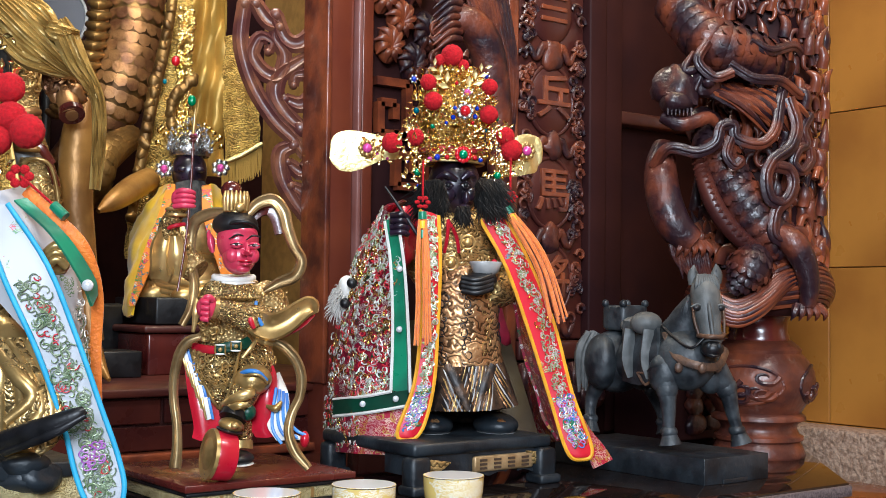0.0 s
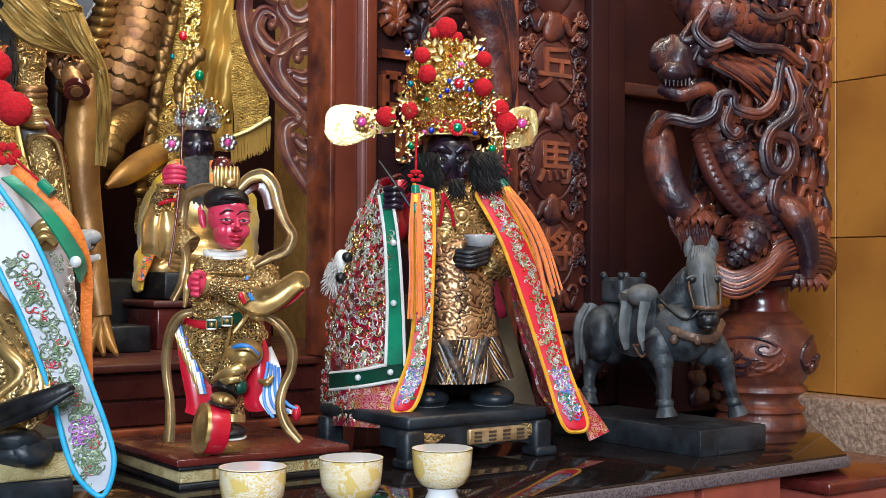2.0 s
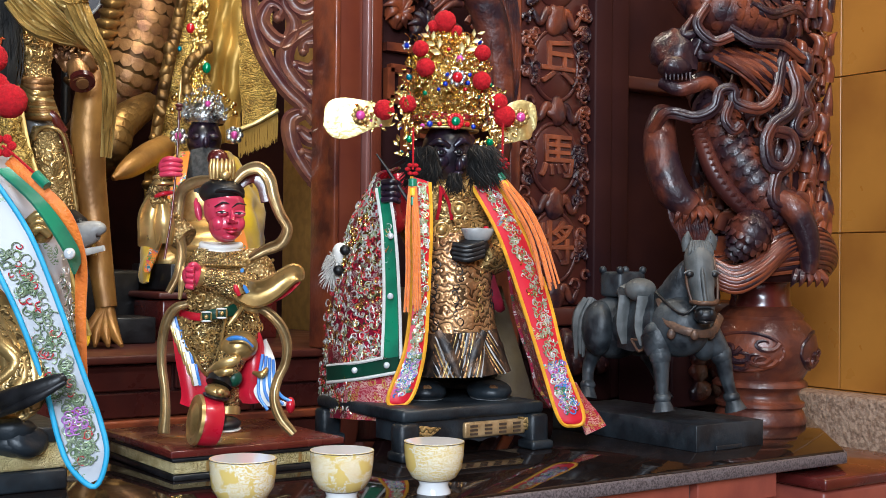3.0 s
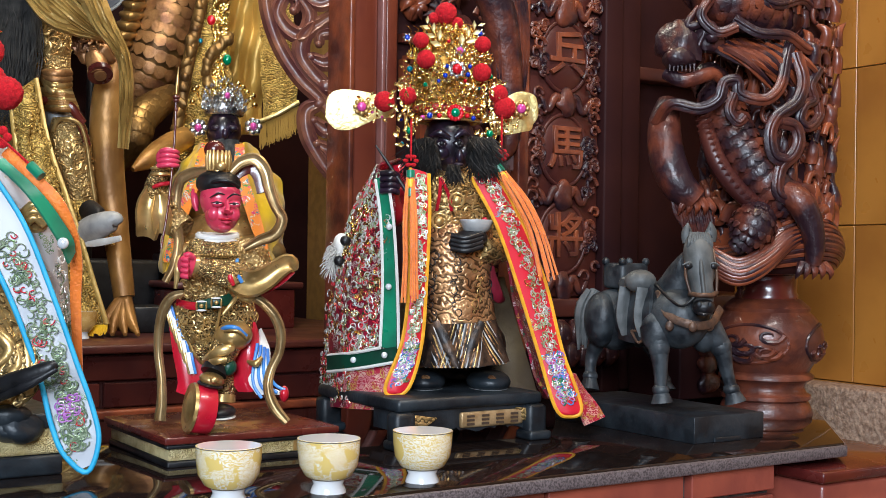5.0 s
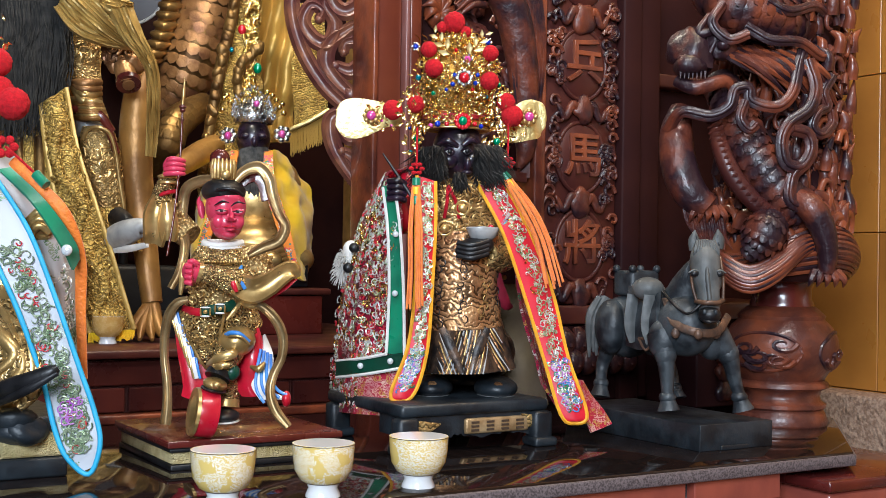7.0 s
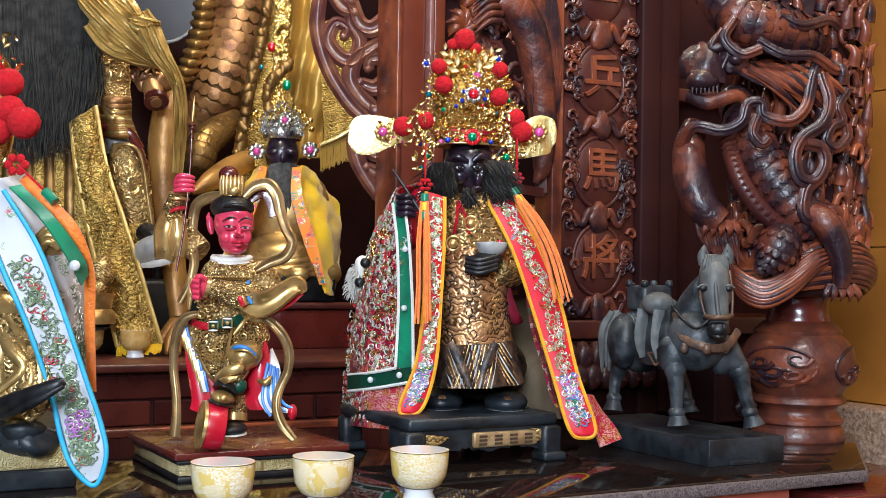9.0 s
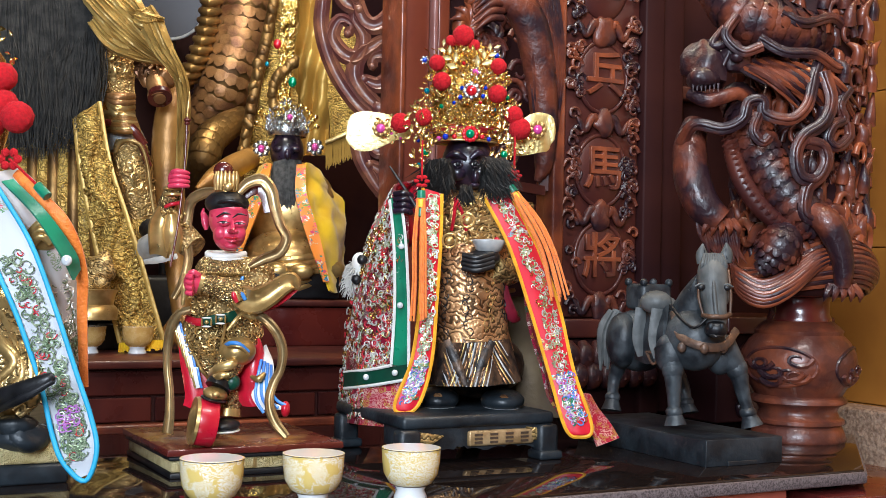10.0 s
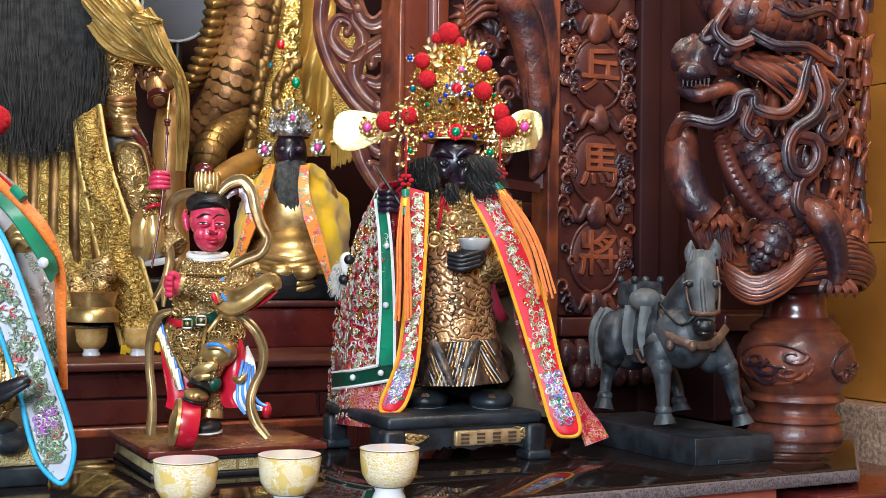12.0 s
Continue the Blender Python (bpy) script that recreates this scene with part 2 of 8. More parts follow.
WHITE_EMB = embroidery("white_embroidered_robe", (0.45, 0.46, 0.49), [(0.20, 0.27, 0.14), (0.40, 0.44, 0.36), (0.09, 0.2, 0.08), (0.32, 0.36, 0.33), (0.24, 0.30, 0.18), (0.45, 0.04, 0.07)], 120, 0.40, 0.4, 20, 0.2)
YELLOW_EMB = embroidery("orange_flowered_satin", (0.85, 0.25, 0.03), [(0.75, 0.08, 0.2), (0.1, 0.3, 0.1), (0.8, 0.75, 0.7), (0.05, 0.25, 0.4)], 50, 0.5, 0.4, 18)
GOLD_CLOTH = mat("gold_brocade", (0.86, 0.58, 0.15), (0.56, 0.33, 0.07), 0.42, 0.35, 30, 0.8, 34, relief="curl", dist=0.004, cavity_shade=0.6)
GOLD_SATIN = mat("old_gold_satin", (0.50, 0.31, 0.07), (0.38, 0.22, 0.04), 0.36, 0.35, 5, 0.4, 16, dist=0.012)
HAIR = mat("black_hair", (0.004, 0.004, 0.004), (0.010, 0.010, 0.010), 0.55, 0, 50, 0.5, 200)
GREY_HAIR = mat("grey_hair", (0.075, 0.075, 0.072), (0.03, 0.03, 0.03), 0.6, 0, 90, 0.4, 300)
DARK_HAIR = mat("dusty_black_hair", (0.010, 0.0095, 0.009), (0.030, 0.028, 0.025), 0.8, 0, 40, 0.4, 200)
MIRROR = mat("dusty_round_mirror", (0.05, 0.047, 0.054), (0.04, 0.037, 0.044), 0.35, 0.2, 6, 0.05, 40)
STRIPED = mat("painted_skirt_folds", (0.022, 0.018, 0.017), (0.13, 0.075, 0.045), 0.38, 0.4, 60, 0.5, 140)
COPPER = mat("copper_gold_relief", (0.66, 0.36, 0.16), (0.32, 0.15, 0.065), 0.30, 0.6, 30, 0.35, 30, relief="curl", dist=0.003, cavity_shade=0.8)
GREY_STONE = mat("grey_ingot_paint", (0.30, 0.30, 0.30), (0.42, 0.42, 0.41), 0.4, 0, 40, 0.2, 90, coat=0.2)
INK = mat("dark_writing", (0.05, 0.03, 0.02), (0.08, 0.05, 0.03), 0.5, 0, 60, 0.1, 100)
PLAQUE = mat("plaque_gold", (0.55, 0.38, 0.2), (0.35, 0.22, 0.1), 0.4, 0.5, 60, 0.5, 160)

# ---- mesh tools ----
RIGHT, AHEAD, UP = Vector((0.883, -0.469, 0)), Vector((0.469, 0.883, 0)), Vector((0, 0, 1))
TURN = Matrix((RIGHT, AHEAD, UP)).transposed()
rnd = random.Random(7)


def curve_points(pts, steps):
    """Catmull-Rom through points of any length; the last column may hold radii."""
    pts = [np.array(p, float) for p in pts]
    if len(pts) < 3:
        return [pts[0] + (pts[-1] - pts[0]) * i / steps for i in range(steps + 1)]
    ext = [2 * pts[0] - pts[1], *pts, 2 * pts[-1] - pts[-2]]
    out = []
    for i in range(1, len(ext) - 2):
        a, b, c, d = ext[i - 1:i + 3]
        for s in range(steps):
            t = s / steps
            out.append(0.5 * (2 * b + (c - a) * t + (2 * a - 5 * b + 4 * c - d) * t * t + (3 * b - a - 3 * c + d) * t ** 3))
    return out + [pts[-1]]


def tube(bm, pts, r, m=0, seg=8, flat=1.0, steps=4, face=None, square=False):
    """A rounded bar along a curve: r one radius or one for each point; flat squeezes it towards the face direction."""
    rs = list(r) if isinstance(r, (list, tuple)) else [r] * len(pts)
    path = curve_points([(*p, q) for p, q in zip(pts, rs)], steps)
    face = Vector(face) if face else -AHEAD
    rings = []
    for i, p in enumerate(path):
        a, b = path[max(i - 1, 0)], path[min(i + 1, len(path) - 1)]
        t = Vector((b - a)[:3]).normalized()
        n = face - t * face.dot(t)
        if n.length < 0.05:
            n = UP - t * UP.dot(t)
        n.normalize()
        s = t.cross(n)
        rad = max(p[3], 0.0002)
        ring = []
        for k in range(seg):
            ang = 2 * math.pi * (k + 0.5) / seg
            c, d = math.cos(ang), math.sin(ang)
            if square:
                c, d = max(-1, min(1, c * 1.6)), max(-1, min(1, d * 1.6))
            ring.append(bm.verts.new(Vector(p[:3]) + s * c * rad + n * d * rad * flat))
        rings.append(ring)
    for a, b in zip(rings, rings[1:]):
        for k in range(seg):
            bm.faces.new((a[k], a[(k + 1) % seg], b[(k + 1) % seg], b[k])).material_index = m
    bm.faces.new(rings[0][::-1]).material_index = m
    bm.faces.new(rings[-1]).material_index = m


def blob(bm, c, r, m=0, tilt=0, u=16, v=10, lump=0.0, turn=True):
    """A lumpy ellipsoid; radii across, deep and high."""
    r = (r, r, r) if isinstance(r, (int, float)) else r
    mx = Matrix.Translation(c) @ (TURN.to_4x4() if turn else Matrix()) @ Matrix.Rotation(radians(tilt), 4, "Y") @ Matrix.Diagonal((*r, 1))
    mx3, mid = mx.to_3x3(), mx.translation

    def spot(a, b):
        p = mid + mx3 @ Vector((math.sin(b) * math.cos(a), math.sin(b) * math.sin(a), math.cos(b)))
        return bm.verts.new(p + (p - mid) * lump * noise.noise(p * 45) if lump else p)

    top, low = spot(0, 0), spot(0, math.pi)
    rings = [[spot(2 * math.pi * i / u, math.pi * j / v) for i in range(u)] for j in range(1, v)]
    for i in range(u):
        k = (i + 1) % u
        bm.faces.new((top, rings[0][i], rings[0][k])).material_index = m
        bm.faces.new((low, rings[-1][k], rings[-1][i])).material_index = m
        for a, b in zip(rings, rings[1:]):
            bm.faces.new((a[i], b[i], b[k], a[k])).material_index = m


def lathe(bm, c, profile, m=0, seg=32, squash=1.0):
    """Profile of (radius, height) turned round the upright through c."""
    rings = []
    for r, z in profile:
        rings.append([bm.verts.new((c[0] + max(r, 0.0003) * math.cos(2 * math.pi * k / seg), c[1] + squash * max(r, 0.0003) * math.sin(2 * math.pi * k / seg), c[2] + z)) for k in range(seg)])
    for a, b in zip(rings, rings[1:]):
        for k in range(seg):
            bm.faces.new((a[k], a[(k + 1) % seg], b[(k + 1) % seg], b[k])).material_index = m
    bm.faces.new(rings[0][::-1]).material_index = m
    bm.faces.new(rings[-1]).material_index = m


def box(bm, lo, hi, m=0, bevel=0.0):
    lo, hi = Vector(lo), Vector(hi)
    made = bmesh.ops.create_cube(bm, size=1, matrix=Matrix.Translation((lo + hi) / 2) @ Matrix.Diagonal((*(hi - lo), 1)))["verts"]
    for f in {f for w in made for f in w.link_faces}:
        f.material_index = m
    if bevel:
        bmesh.ops.bevel(bm, geom=list({e for w in made for e in w.link_edges}), offset=bevel, segments=2, affect="EDGES", profile=0.5, material=-1)


def sheet(bm, rows, m=0, steps=4, thick=0.003, ripple=0.0):
    """Cloth through rows of points, closed to a thin body."""
    wide = [curve_points(r, steps) for r in rows]
    cols = [curve_points(c, steps) for c in zip(*wide)]
    n, k = len(cols), len(cols[0])
    P = np.array(cols)
    nor = np.cross(np.gradient(P, axis=0), np.gradient(P, axis=1))
    nor /= np.linalg.norm(nor, axis=2, keepdims=True) + 1e-9
    if ripple:
        for i in range(n):
            for j in range(k):
                P[i, j] += nor[i, j] * ripple * noise.noise(Vector(P[i, j]) * 30)
    lay = [[[bm.verts.new(P[i, j] + nor[i, j] * s) for j in range(k)] for i in range(n)] for s in (thick / 2, -thick / 2)]
    for s, g in enumerate(lay):
        for i in range(n - 1):
            for j in range(k - 1):
                q = (g[i][j], g[i + 1][j], g[i + 1][j + 1], g[i][j + 1])
                bm.faces.new(q if s == 0 else q[::-1]).material_index = m
    rim = [(i, 0) for i in range(n)] + [(n - 1, j) for j in range(1, k)] + [(i, k - 1) for i in range(n - 2, -1, -1)] + [(0, j) for j in range(k - 2, 0, -1)]
    for a, b in zip(rim, rim[1:] + rim[:1]):
        bm.faces.new((lay[0][a[0]][a[1]], lay[1][a[0]][a[1]], lay[1][b[0]][b[1]], lay[0][b[0]][b[1]])).material_index = m
    return P, nor


def band(bm, pts, widths, m=0, hollow=0.3, thick=0.004, face=None, steps=5, wave=0.0):
    """A carved scarf or flat scroll along a curve: a broad strip with raised edges."""
    ws = list(widths) if isinstance(widths, (list, tuple)) else [widths] * len(pts)
    path = curve_points([(*p, q) for p, q in zip(pts, ws)], steps)
    face = Vector(face) if face else -AHEAD
    rows = []
    for i, p in enumerate(path):
        a, b = path[max(i - 1, 0)], path[min(i + 1, len(path) - 1)]
        t = Vector((b - a)[:3]).normalized()
        n = face - t * face.dot(t)
        n = n.normalized() if n.length > 0.05 else UP.copy()
        s = t.cross(n)
        c, wd = Vector(p[:3]), max(p[3], 0.0005)
        rows.append([c + s * wd * f + n * (wd * hollow * (abs(f) ** 2) + wave * wd * math.sin(f * 5 + i * 0.5)) for f in (-1, -0.85, -0.5, -0.15, 0.15, 0.5, 0.85, 1)])
    sheet(bm, rows, m, 1, thick)


def loft(bm, rings, m, seg=28):
    """Body of oval rings: centre, half width and half depth."""
    loops = []
    for c, rw, rd in rings:
        c = Vector(c)
        loops.append([bm.verts.new(c + RIGHT * rw * math.cos(2 * math.pi * q / seg) - AHEAD * rd * math.sin(2 * math.pi * q / seg)) for q in range(seg)])
    for a, b in zip(loops, loops[1:]):
        for q in range(seg):
            bm.faces.new((a[q], a[(q + 1) % seg], b[(q + 1) % seg], b[q])).material_index = m
    bm.faces.new(loops[0]).material_index = m
    bm.faces.new(loops[-1][::-1]).material_index = m


def curl(bm, c, right, up, size, r, m=0, turns=7):
    """A small raised spiral lying in the plane of right and up."""
    a0, s = rnd.uniform(0, 6.28), rnd.choice((-1, 1))
    pts = [c + (right * math.cos(a0 + s * t * 0.85) + up * math.sin(a0 + s * t * 0.85)) * size * (1 - t * 0.11) for t in range(turns)]
    tube(bm, pts, [r * (1 - t * 0.08) for t in range(turns)], m, 5, steps=2, face=right.cross(up))


def relief(bm, c, radii, n, m, size, r):
    """Raised scrolls over the front of an ellipsoid."""
    c = Vector(c)
    for _ in range(n):
        a, b = rnd.uniform(-1.35, 1.35), rnd.uniform(-1.1, 1.1)
        o = Vector((math.sin(a) * math.cos(b), -math.cos(a) * math.cos(b), math.sin(b)))
        p = c + TURN @ Vector((o.x * radii[0], o.y * radii[1], o.z * radii[2]))
        nrm = (TURN @ Vector((o.x / radii[0], o.y / radii[1], o.z / radii[2]))).normalized()
        rt = UP.cross(nrm).normalized()
        curl(bm, p, rt, nrm.cross(rt), size * rnd.uniform(0.6, 1.2), r, m)


def stitch(parent, left, right, palette, n, size, r, margin=0.2, lift=0.006, label="raised metallic thread embroidery"):
    """Curling thread work along a band between two edges, one part a colour, and a wandering beast's back down its middle."""
    L, R = curve_points(left, 8), curve_points(right, 8)
    for mt, share in palette:
        bm = bmesh.new()
        for _ in range(int(n * share)):
            t = rnd.uniform(0.03, 0.97) * (len(L) - 1)
            i = min(int(t), len(L) - 2)
            s = rnd.uniform(margin, 1 - margin)
            a, b = Vector(L[i]).lerp(Vector(L[i + 1]), t - i), Vector(R[i]).lerp(Vector(R[i + 1]), t - i)
            side = (b - a).normalized()
            down = Vector(L[i] - L[i + 1]).normalized()
            nrm = side.cross(down)
            nrm = nrm if nrm.dot(AHEAD) < 0 else -nrm
            curl(bm, a.lerp(b, s) + nrm * lift, side, down, size * rnd.uniform(0.5, 1.2), r, 0, 6)
        part("embroidery", bm, mt, parent, label)["kind"] = "stuff"


def part(name, bm, mats, parent=None, label=""):
    """Links a bmesh as one mesh object, its origin at its base, under a thing or a part."""
    bmesh.ops.recalc_face_normals(bm, faces=bm.faces[:])
    xs = np.array([v.co for v in bm.verts])
    base = Vector(((xs[:, 0].min() + xs[:, 0].max()) / 2, (xs[:, 1].min() + xs[:, 1].max()) / 2, xs[:, 2].min()))
    bmesh.ops.translate(bm, vec=-base, verts=bm.verts[:])
    me = bpy.data.meshes.new(name)
    bm.to_mesh(me)
    bm.free()
    for q in mats if isinstance(mats, (list, tuple)) else [mats]:
        me.materials.append(q)
    me.shade_smooth()
    me.set_sharp_from_angle(angle=radians(55))
    ob = new(name, me)
    ob.location = base
    if parent:
        bpy.context.view_layer.update()
        ob.parent = parent
        ob.matrix_parent_inverse = parent.matrix_world.inverted()
    if label:
        tagged(ob, label)
    return ob


def thing(name, place, label, category, group="", kind=""):
    ob = new(name)
    ob.location = place
    bpy.context.view_layer.update()
    return tagged(ob, label, category, group, kind)


def block(name, lo, hi, material, label="", category="", bevel=0.003, kind="structure", parent=None):
    bm = bmesh.new()
    box(bm, lo, hi, 0, bevel)
    ob = part(name, bm, material, parent)
    return tagged(ob, label, category, kind=kind) if not parent else ob


SILVER_GREEN = mat("silver_green_thread", (0.52, 0.58, 0.42), (0.22, 0.32, 0.14), 0.35, 0.5, 160, 0.3, 400)
SILVER_WHITE = mat("silver_white_thread", (0.80, 0.80, 0.76), (0.55, 0.56, 0.54), 0.32, 0.5, 160, 0.3, 400)
GREY_GREEN = mat("grey_green_thread", (0.24, 0.29, 0.19), (0.11, 0.17, 0.085), 0.4, 0.3, 160, 0.3, 400)
GILT_BAND = mat("pale_gilt_band", (0.80, 0.66, 0.34), (0.6, 0.45, 0.18), 0.42, 0.1, 60, 0.9, 120, relief="curl", dist=0.003)

# ---- hall: ceiling and plaster walls are unseen, added to close the room ----
block("floor", (-4, -4, -0.1), (3, 3, 0.0), LACQUER, "dark red tiled temple hall floor", "floor", 0)
block("ceiling", (-4, -4, 3.0), (3, 3, 3.1), PLASTER, "unseen dark plaster ceiling added to close the hall", "ceiling", 0)
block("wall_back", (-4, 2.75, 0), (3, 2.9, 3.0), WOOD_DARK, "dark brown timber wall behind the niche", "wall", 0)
block("wall_left", (-4.1, -4, 0), (-4, 3, 3.0), PLASTER, "unseen dark plaster wall added to close the hall", "wall", 0)
block("wall_front", (-0.2, -4.1, 0), (3, -4, 3.0), PLASTER, "unseen dark plaster wall added beside the open front", "wall", 0)

# ---- amber tiled side wall ----
wall_right = block("wall_right", (1.712, -4, 0), (1.9, 3, 3.0), mat("amber_grout", (0.62, 0.33, 0.09), (0.5, 0.26, 0.07), 0.5, 0, 30, 0.1, 90), "side wall of polished amber marble tiles", "wall", 0)
rough_band = block("dado", (1.63, -0.6, 0.4), (1.712, 1.2, 1.006), ROUGH_STONE, "rough pink granite dado under the amber tiles", "dado", 0.006)

# ---- altar table ----
table = thing("altar_table", (0.4, 0.3, 0), "altar table with polished black granite top over red brick", "altar table", kind="structure")


def slab(name, outline, z0, z1, material, parent, bevel=0.002):
    bm = bmesh.new()
    f = bm.faces.new([bm.verts.new((x, y, z0)) for x, y in outline])
    up = bmesh.ops.extrude_face_region(bm, geom=[f])["geom"]
    bmesh.ops.translate(bm, vec=(0, 0, z1 - z0), verts=[g for g in up if isinstance(g, bmesh.types.BMVert)])
    bmesh.ops.bevel(bm, geom=bm.edges[:], offset=bevel, segments=2, affect="EDGES", profile=0.5)
    return part(name, bm, material, parent)


slab("stone_top", [(-0.9, 0.002), (1.1, 0.002), (1.36, 0.262), (1.36, 0.64), (-0.9, 0.64)], 0.984, 1.0, STONE, table)
slab("stone_edge", [(-0.9, -0.002), (1.101, -0.002), (1.362, 0.26), (1.362, 0.3), (1.1, 0.04), (-0.9, 0.04)], 0.982, 0.997, STONE_EDGE, table)
slab("brick_core", [(-0.88, 0.026), (0.98, 0.026), (0.98, 0.62), (-0.88, 0.62)], 0.0, 0.982, MORTAR, table)
slab("side_core", [(0.985, 0.09), (1.06, 0.09), (1.33, 0.33), (1.33, 0.62), (0.985, 0.62)], 0.0, 0.97, WOOD_DARK, table)

step = thing("side_step", (1.2, 0.0, 0), "low red brick step beside the altar table", "step", kind="structure")
slab("step_core", [(1.03, -0.02), (1.28, -0.02), (1.28, 0.2), (1.03, 0.2)], 0.0, 0.955, BRICK, step, 0.006)
slab("step_top", [(1.02, -0.03), (1.29, -0.03), (1.29, 0.2), (1.02, 0.2)], 0.957, 0.972, LACQUER, step, 0.004)

# ---- raised tier behind the table ----
tier = thing("shrine_tier", (0.2, 1.6, 0.8), "raised wooden shrine tier faced with dark red tiles", "tier", kind="structure")
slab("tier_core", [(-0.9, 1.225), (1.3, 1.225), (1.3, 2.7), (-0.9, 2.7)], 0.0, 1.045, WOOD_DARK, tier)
slab("tier_top", [(-0.9, 1.195), (1.3, 1.195), (1.3, 2.7), (-0.9, 2.7)], 1.047, 1.063, WOOD_RED, tier, 0.004)
slab("tier_rail", [(-0.9, 1.185), (1.3, 1.185), (1.3, 1.222), (-0.9, 1.222)], 0.925, 0.942, WOOD_ORANGE, tier, 0.004)
slab("tier_foot", [(-0.9, 0.95), (1.3, 0.95), (1.3, 1.23), (-0.9, 1.23)], 0.0, 0.90, LACQUER, tier, 0.004)

# ---- carved screen at the table's back ----
screen = thing("carved_screen", (1.1, 0.62, 1.0), "dark carved wooden screen with a character strip", "screen", kind="structure")


def stick(name, lo, hi, material, parent, bevel=0.004):
    bm = bmesh.new()
    box(bm, lo, hi, 0, bevel)
    return part(name, bm, material, parent)


stick("strip_board", (1.035, 0.615, 1.17), (1.195, 0.64, 2.3), WOOD_RED, screen)
stick("post", (1.010, 0.605, 1.0), (1.034, 0.66, 2.3), WOOD_ORANGE, screen)
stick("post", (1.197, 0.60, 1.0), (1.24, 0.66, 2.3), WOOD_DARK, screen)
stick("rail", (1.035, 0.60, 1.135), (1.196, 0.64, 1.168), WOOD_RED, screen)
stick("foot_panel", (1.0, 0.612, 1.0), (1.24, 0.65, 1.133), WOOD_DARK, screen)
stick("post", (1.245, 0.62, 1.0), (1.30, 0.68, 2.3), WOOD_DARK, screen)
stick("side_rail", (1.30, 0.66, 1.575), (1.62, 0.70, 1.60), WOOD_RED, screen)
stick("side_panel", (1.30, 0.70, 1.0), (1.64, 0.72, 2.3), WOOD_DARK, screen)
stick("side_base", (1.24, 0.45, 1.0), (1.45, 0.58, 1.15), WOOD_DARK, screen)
stick("side_ledge", (1.22, 0.40, 1.152), (1.46, 0.60, 1.18), WOOD_RED, screen)

# ---- red pillar of the niche ----
pillar = thing("niche_pillar", (1.05, 1.20, 1.1), "tall red-brown lacquered niche pillar with mouldings", "pillar", kind="structure")
PALE_LACQUER = mat("pale_worn_lacquer", (0.32, 0.14, 0.12), (0.25, 0.09, 0.07), 0.35, 0, 10, 0.1, 50, coat=0.3)
stick("shaft", (0.991, 1.154, 0.9), (1.053, 1.232, 2.9), PILLAR_RED, pillar)
stick("moulding", (0.980, 1.142, 1.064), (0.993, 1.24, 2.9), WOOD_ORANGE, pillar)
stick("moulding", (1.056, 1.142, 1.064), (1.068, 1.24, 2.9), PALE_LACQUER, pillar)
stick("moulding", (1.070, 1.148, 1.064), (1.098, 1.24, 2.9), PILLAR_RED, pillar)
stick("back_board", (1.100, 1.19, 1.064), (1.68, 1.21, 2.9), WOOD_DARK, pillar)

# ---- ground for the cups: three tea cups in a row ----
def tea_cup(place, body, rim, label, group, s=1.0):
    cup = thing("tea_cup", place, label, "tea cup", group)
    x, y, z = place
    bm = bmesh.new()
    lathe(bm, place, [(0.0, 0.013 * s), (0.0153 * s, 0.0125 * s), (0.0234 * s, 0.017 * s), (0.0293 * s, 0.027 * s), (0.0311 * s, 0.040 * s), (0.0317 * s, 0.0528 * s),
                      (0.0317 * s, 0.054 * s), (0.0311 * s, 0.054 * s)], 0, 40)
    part("body", bm, body, cup)
    bm = bmesh.new()
    lathe(bm, place, [(0.0302 * s, 0.0542 * s), (0.0299 * s, 0.040 * s), (0.0281 * s, 0.028 * s), (0.0198 * s, 0.018 * s), (0.0, 0.0155 * s)], 0, 40)
    part("lining", bm, PORCELAIN, cup, "glossy white porcelain lining")
    bm = bmesh.new()
    lathe(bm, place, [(0.0, 0.003 * s), (0.0153 * s, 0.0), (0.0180 * s, 0.0), (0.0175 * s, 0.003 * s), (0.0149 * s, 0.009 * s), (0.0171 * s, 0.0135 * s), (0.0144 * s, 0.0138 * s)], 0, 40)
    part("foot", bm, PORCELAIN, cup, "white porcelain foot ring")
    bm = bmesh.new()
    for r, h in ((0.0317, 0.0533), (0.0185, 0.0143)):
        tube(bm, [(x + r * s * math.cos(a * math.pi / 12), y + r * s * math.sin(a * math.pi / 12), z + h * s) for a in range(25)], 0.0005 * s, 0, 6, steps=1, face=UP)
    part("rim_line", bm, rim, cup, "thin dark gilt line")
    return cup


TEA = "yellow porcelain tea cup with white scrolls on black granite"
first = tea_cup((0.246, 0.043, 1.0), CUP_YELLOW, INK, TEA, "tea cups in a row")
copy_thing(first, pose(0.352, 0.039, 1.0, 0, 0, 70))
copy_thing(first, pose(0.465, 0.041, 1.0, 0, 0, 155))
SHELF = "small ochre glazed offering cup on the tier"
shelf = tea_cup((0.512, 1.395, 1.063), CUP_GOLD, CUP_GOLD, SHELF, "offering cups on the tier", 1.02)
copy_thing(shelf, pose(0.420, 1.42, 1.063, 0, 0, 40))

# ---- black-faced deity on its stand ----
deity = bmesh.new()
D_MATS = [BLACK_SKIN, COPPER, STRIPED, BLACK, WHITE, GOLD_CARVED, HAIR, RED_PAINT, GREY_STONE, BASE_BLACK, GOLD, mat("crimson_sleeve_paint", (0.22, 0.012, 0.03), (0.14, 0.01, 0.02), 0.35, 0, 30, 0.1, 90)]
blob(deity, (0.703, 0.355, 1.394), (0.0362, 0.0370, 0.0432), 0, u=28, v=20)
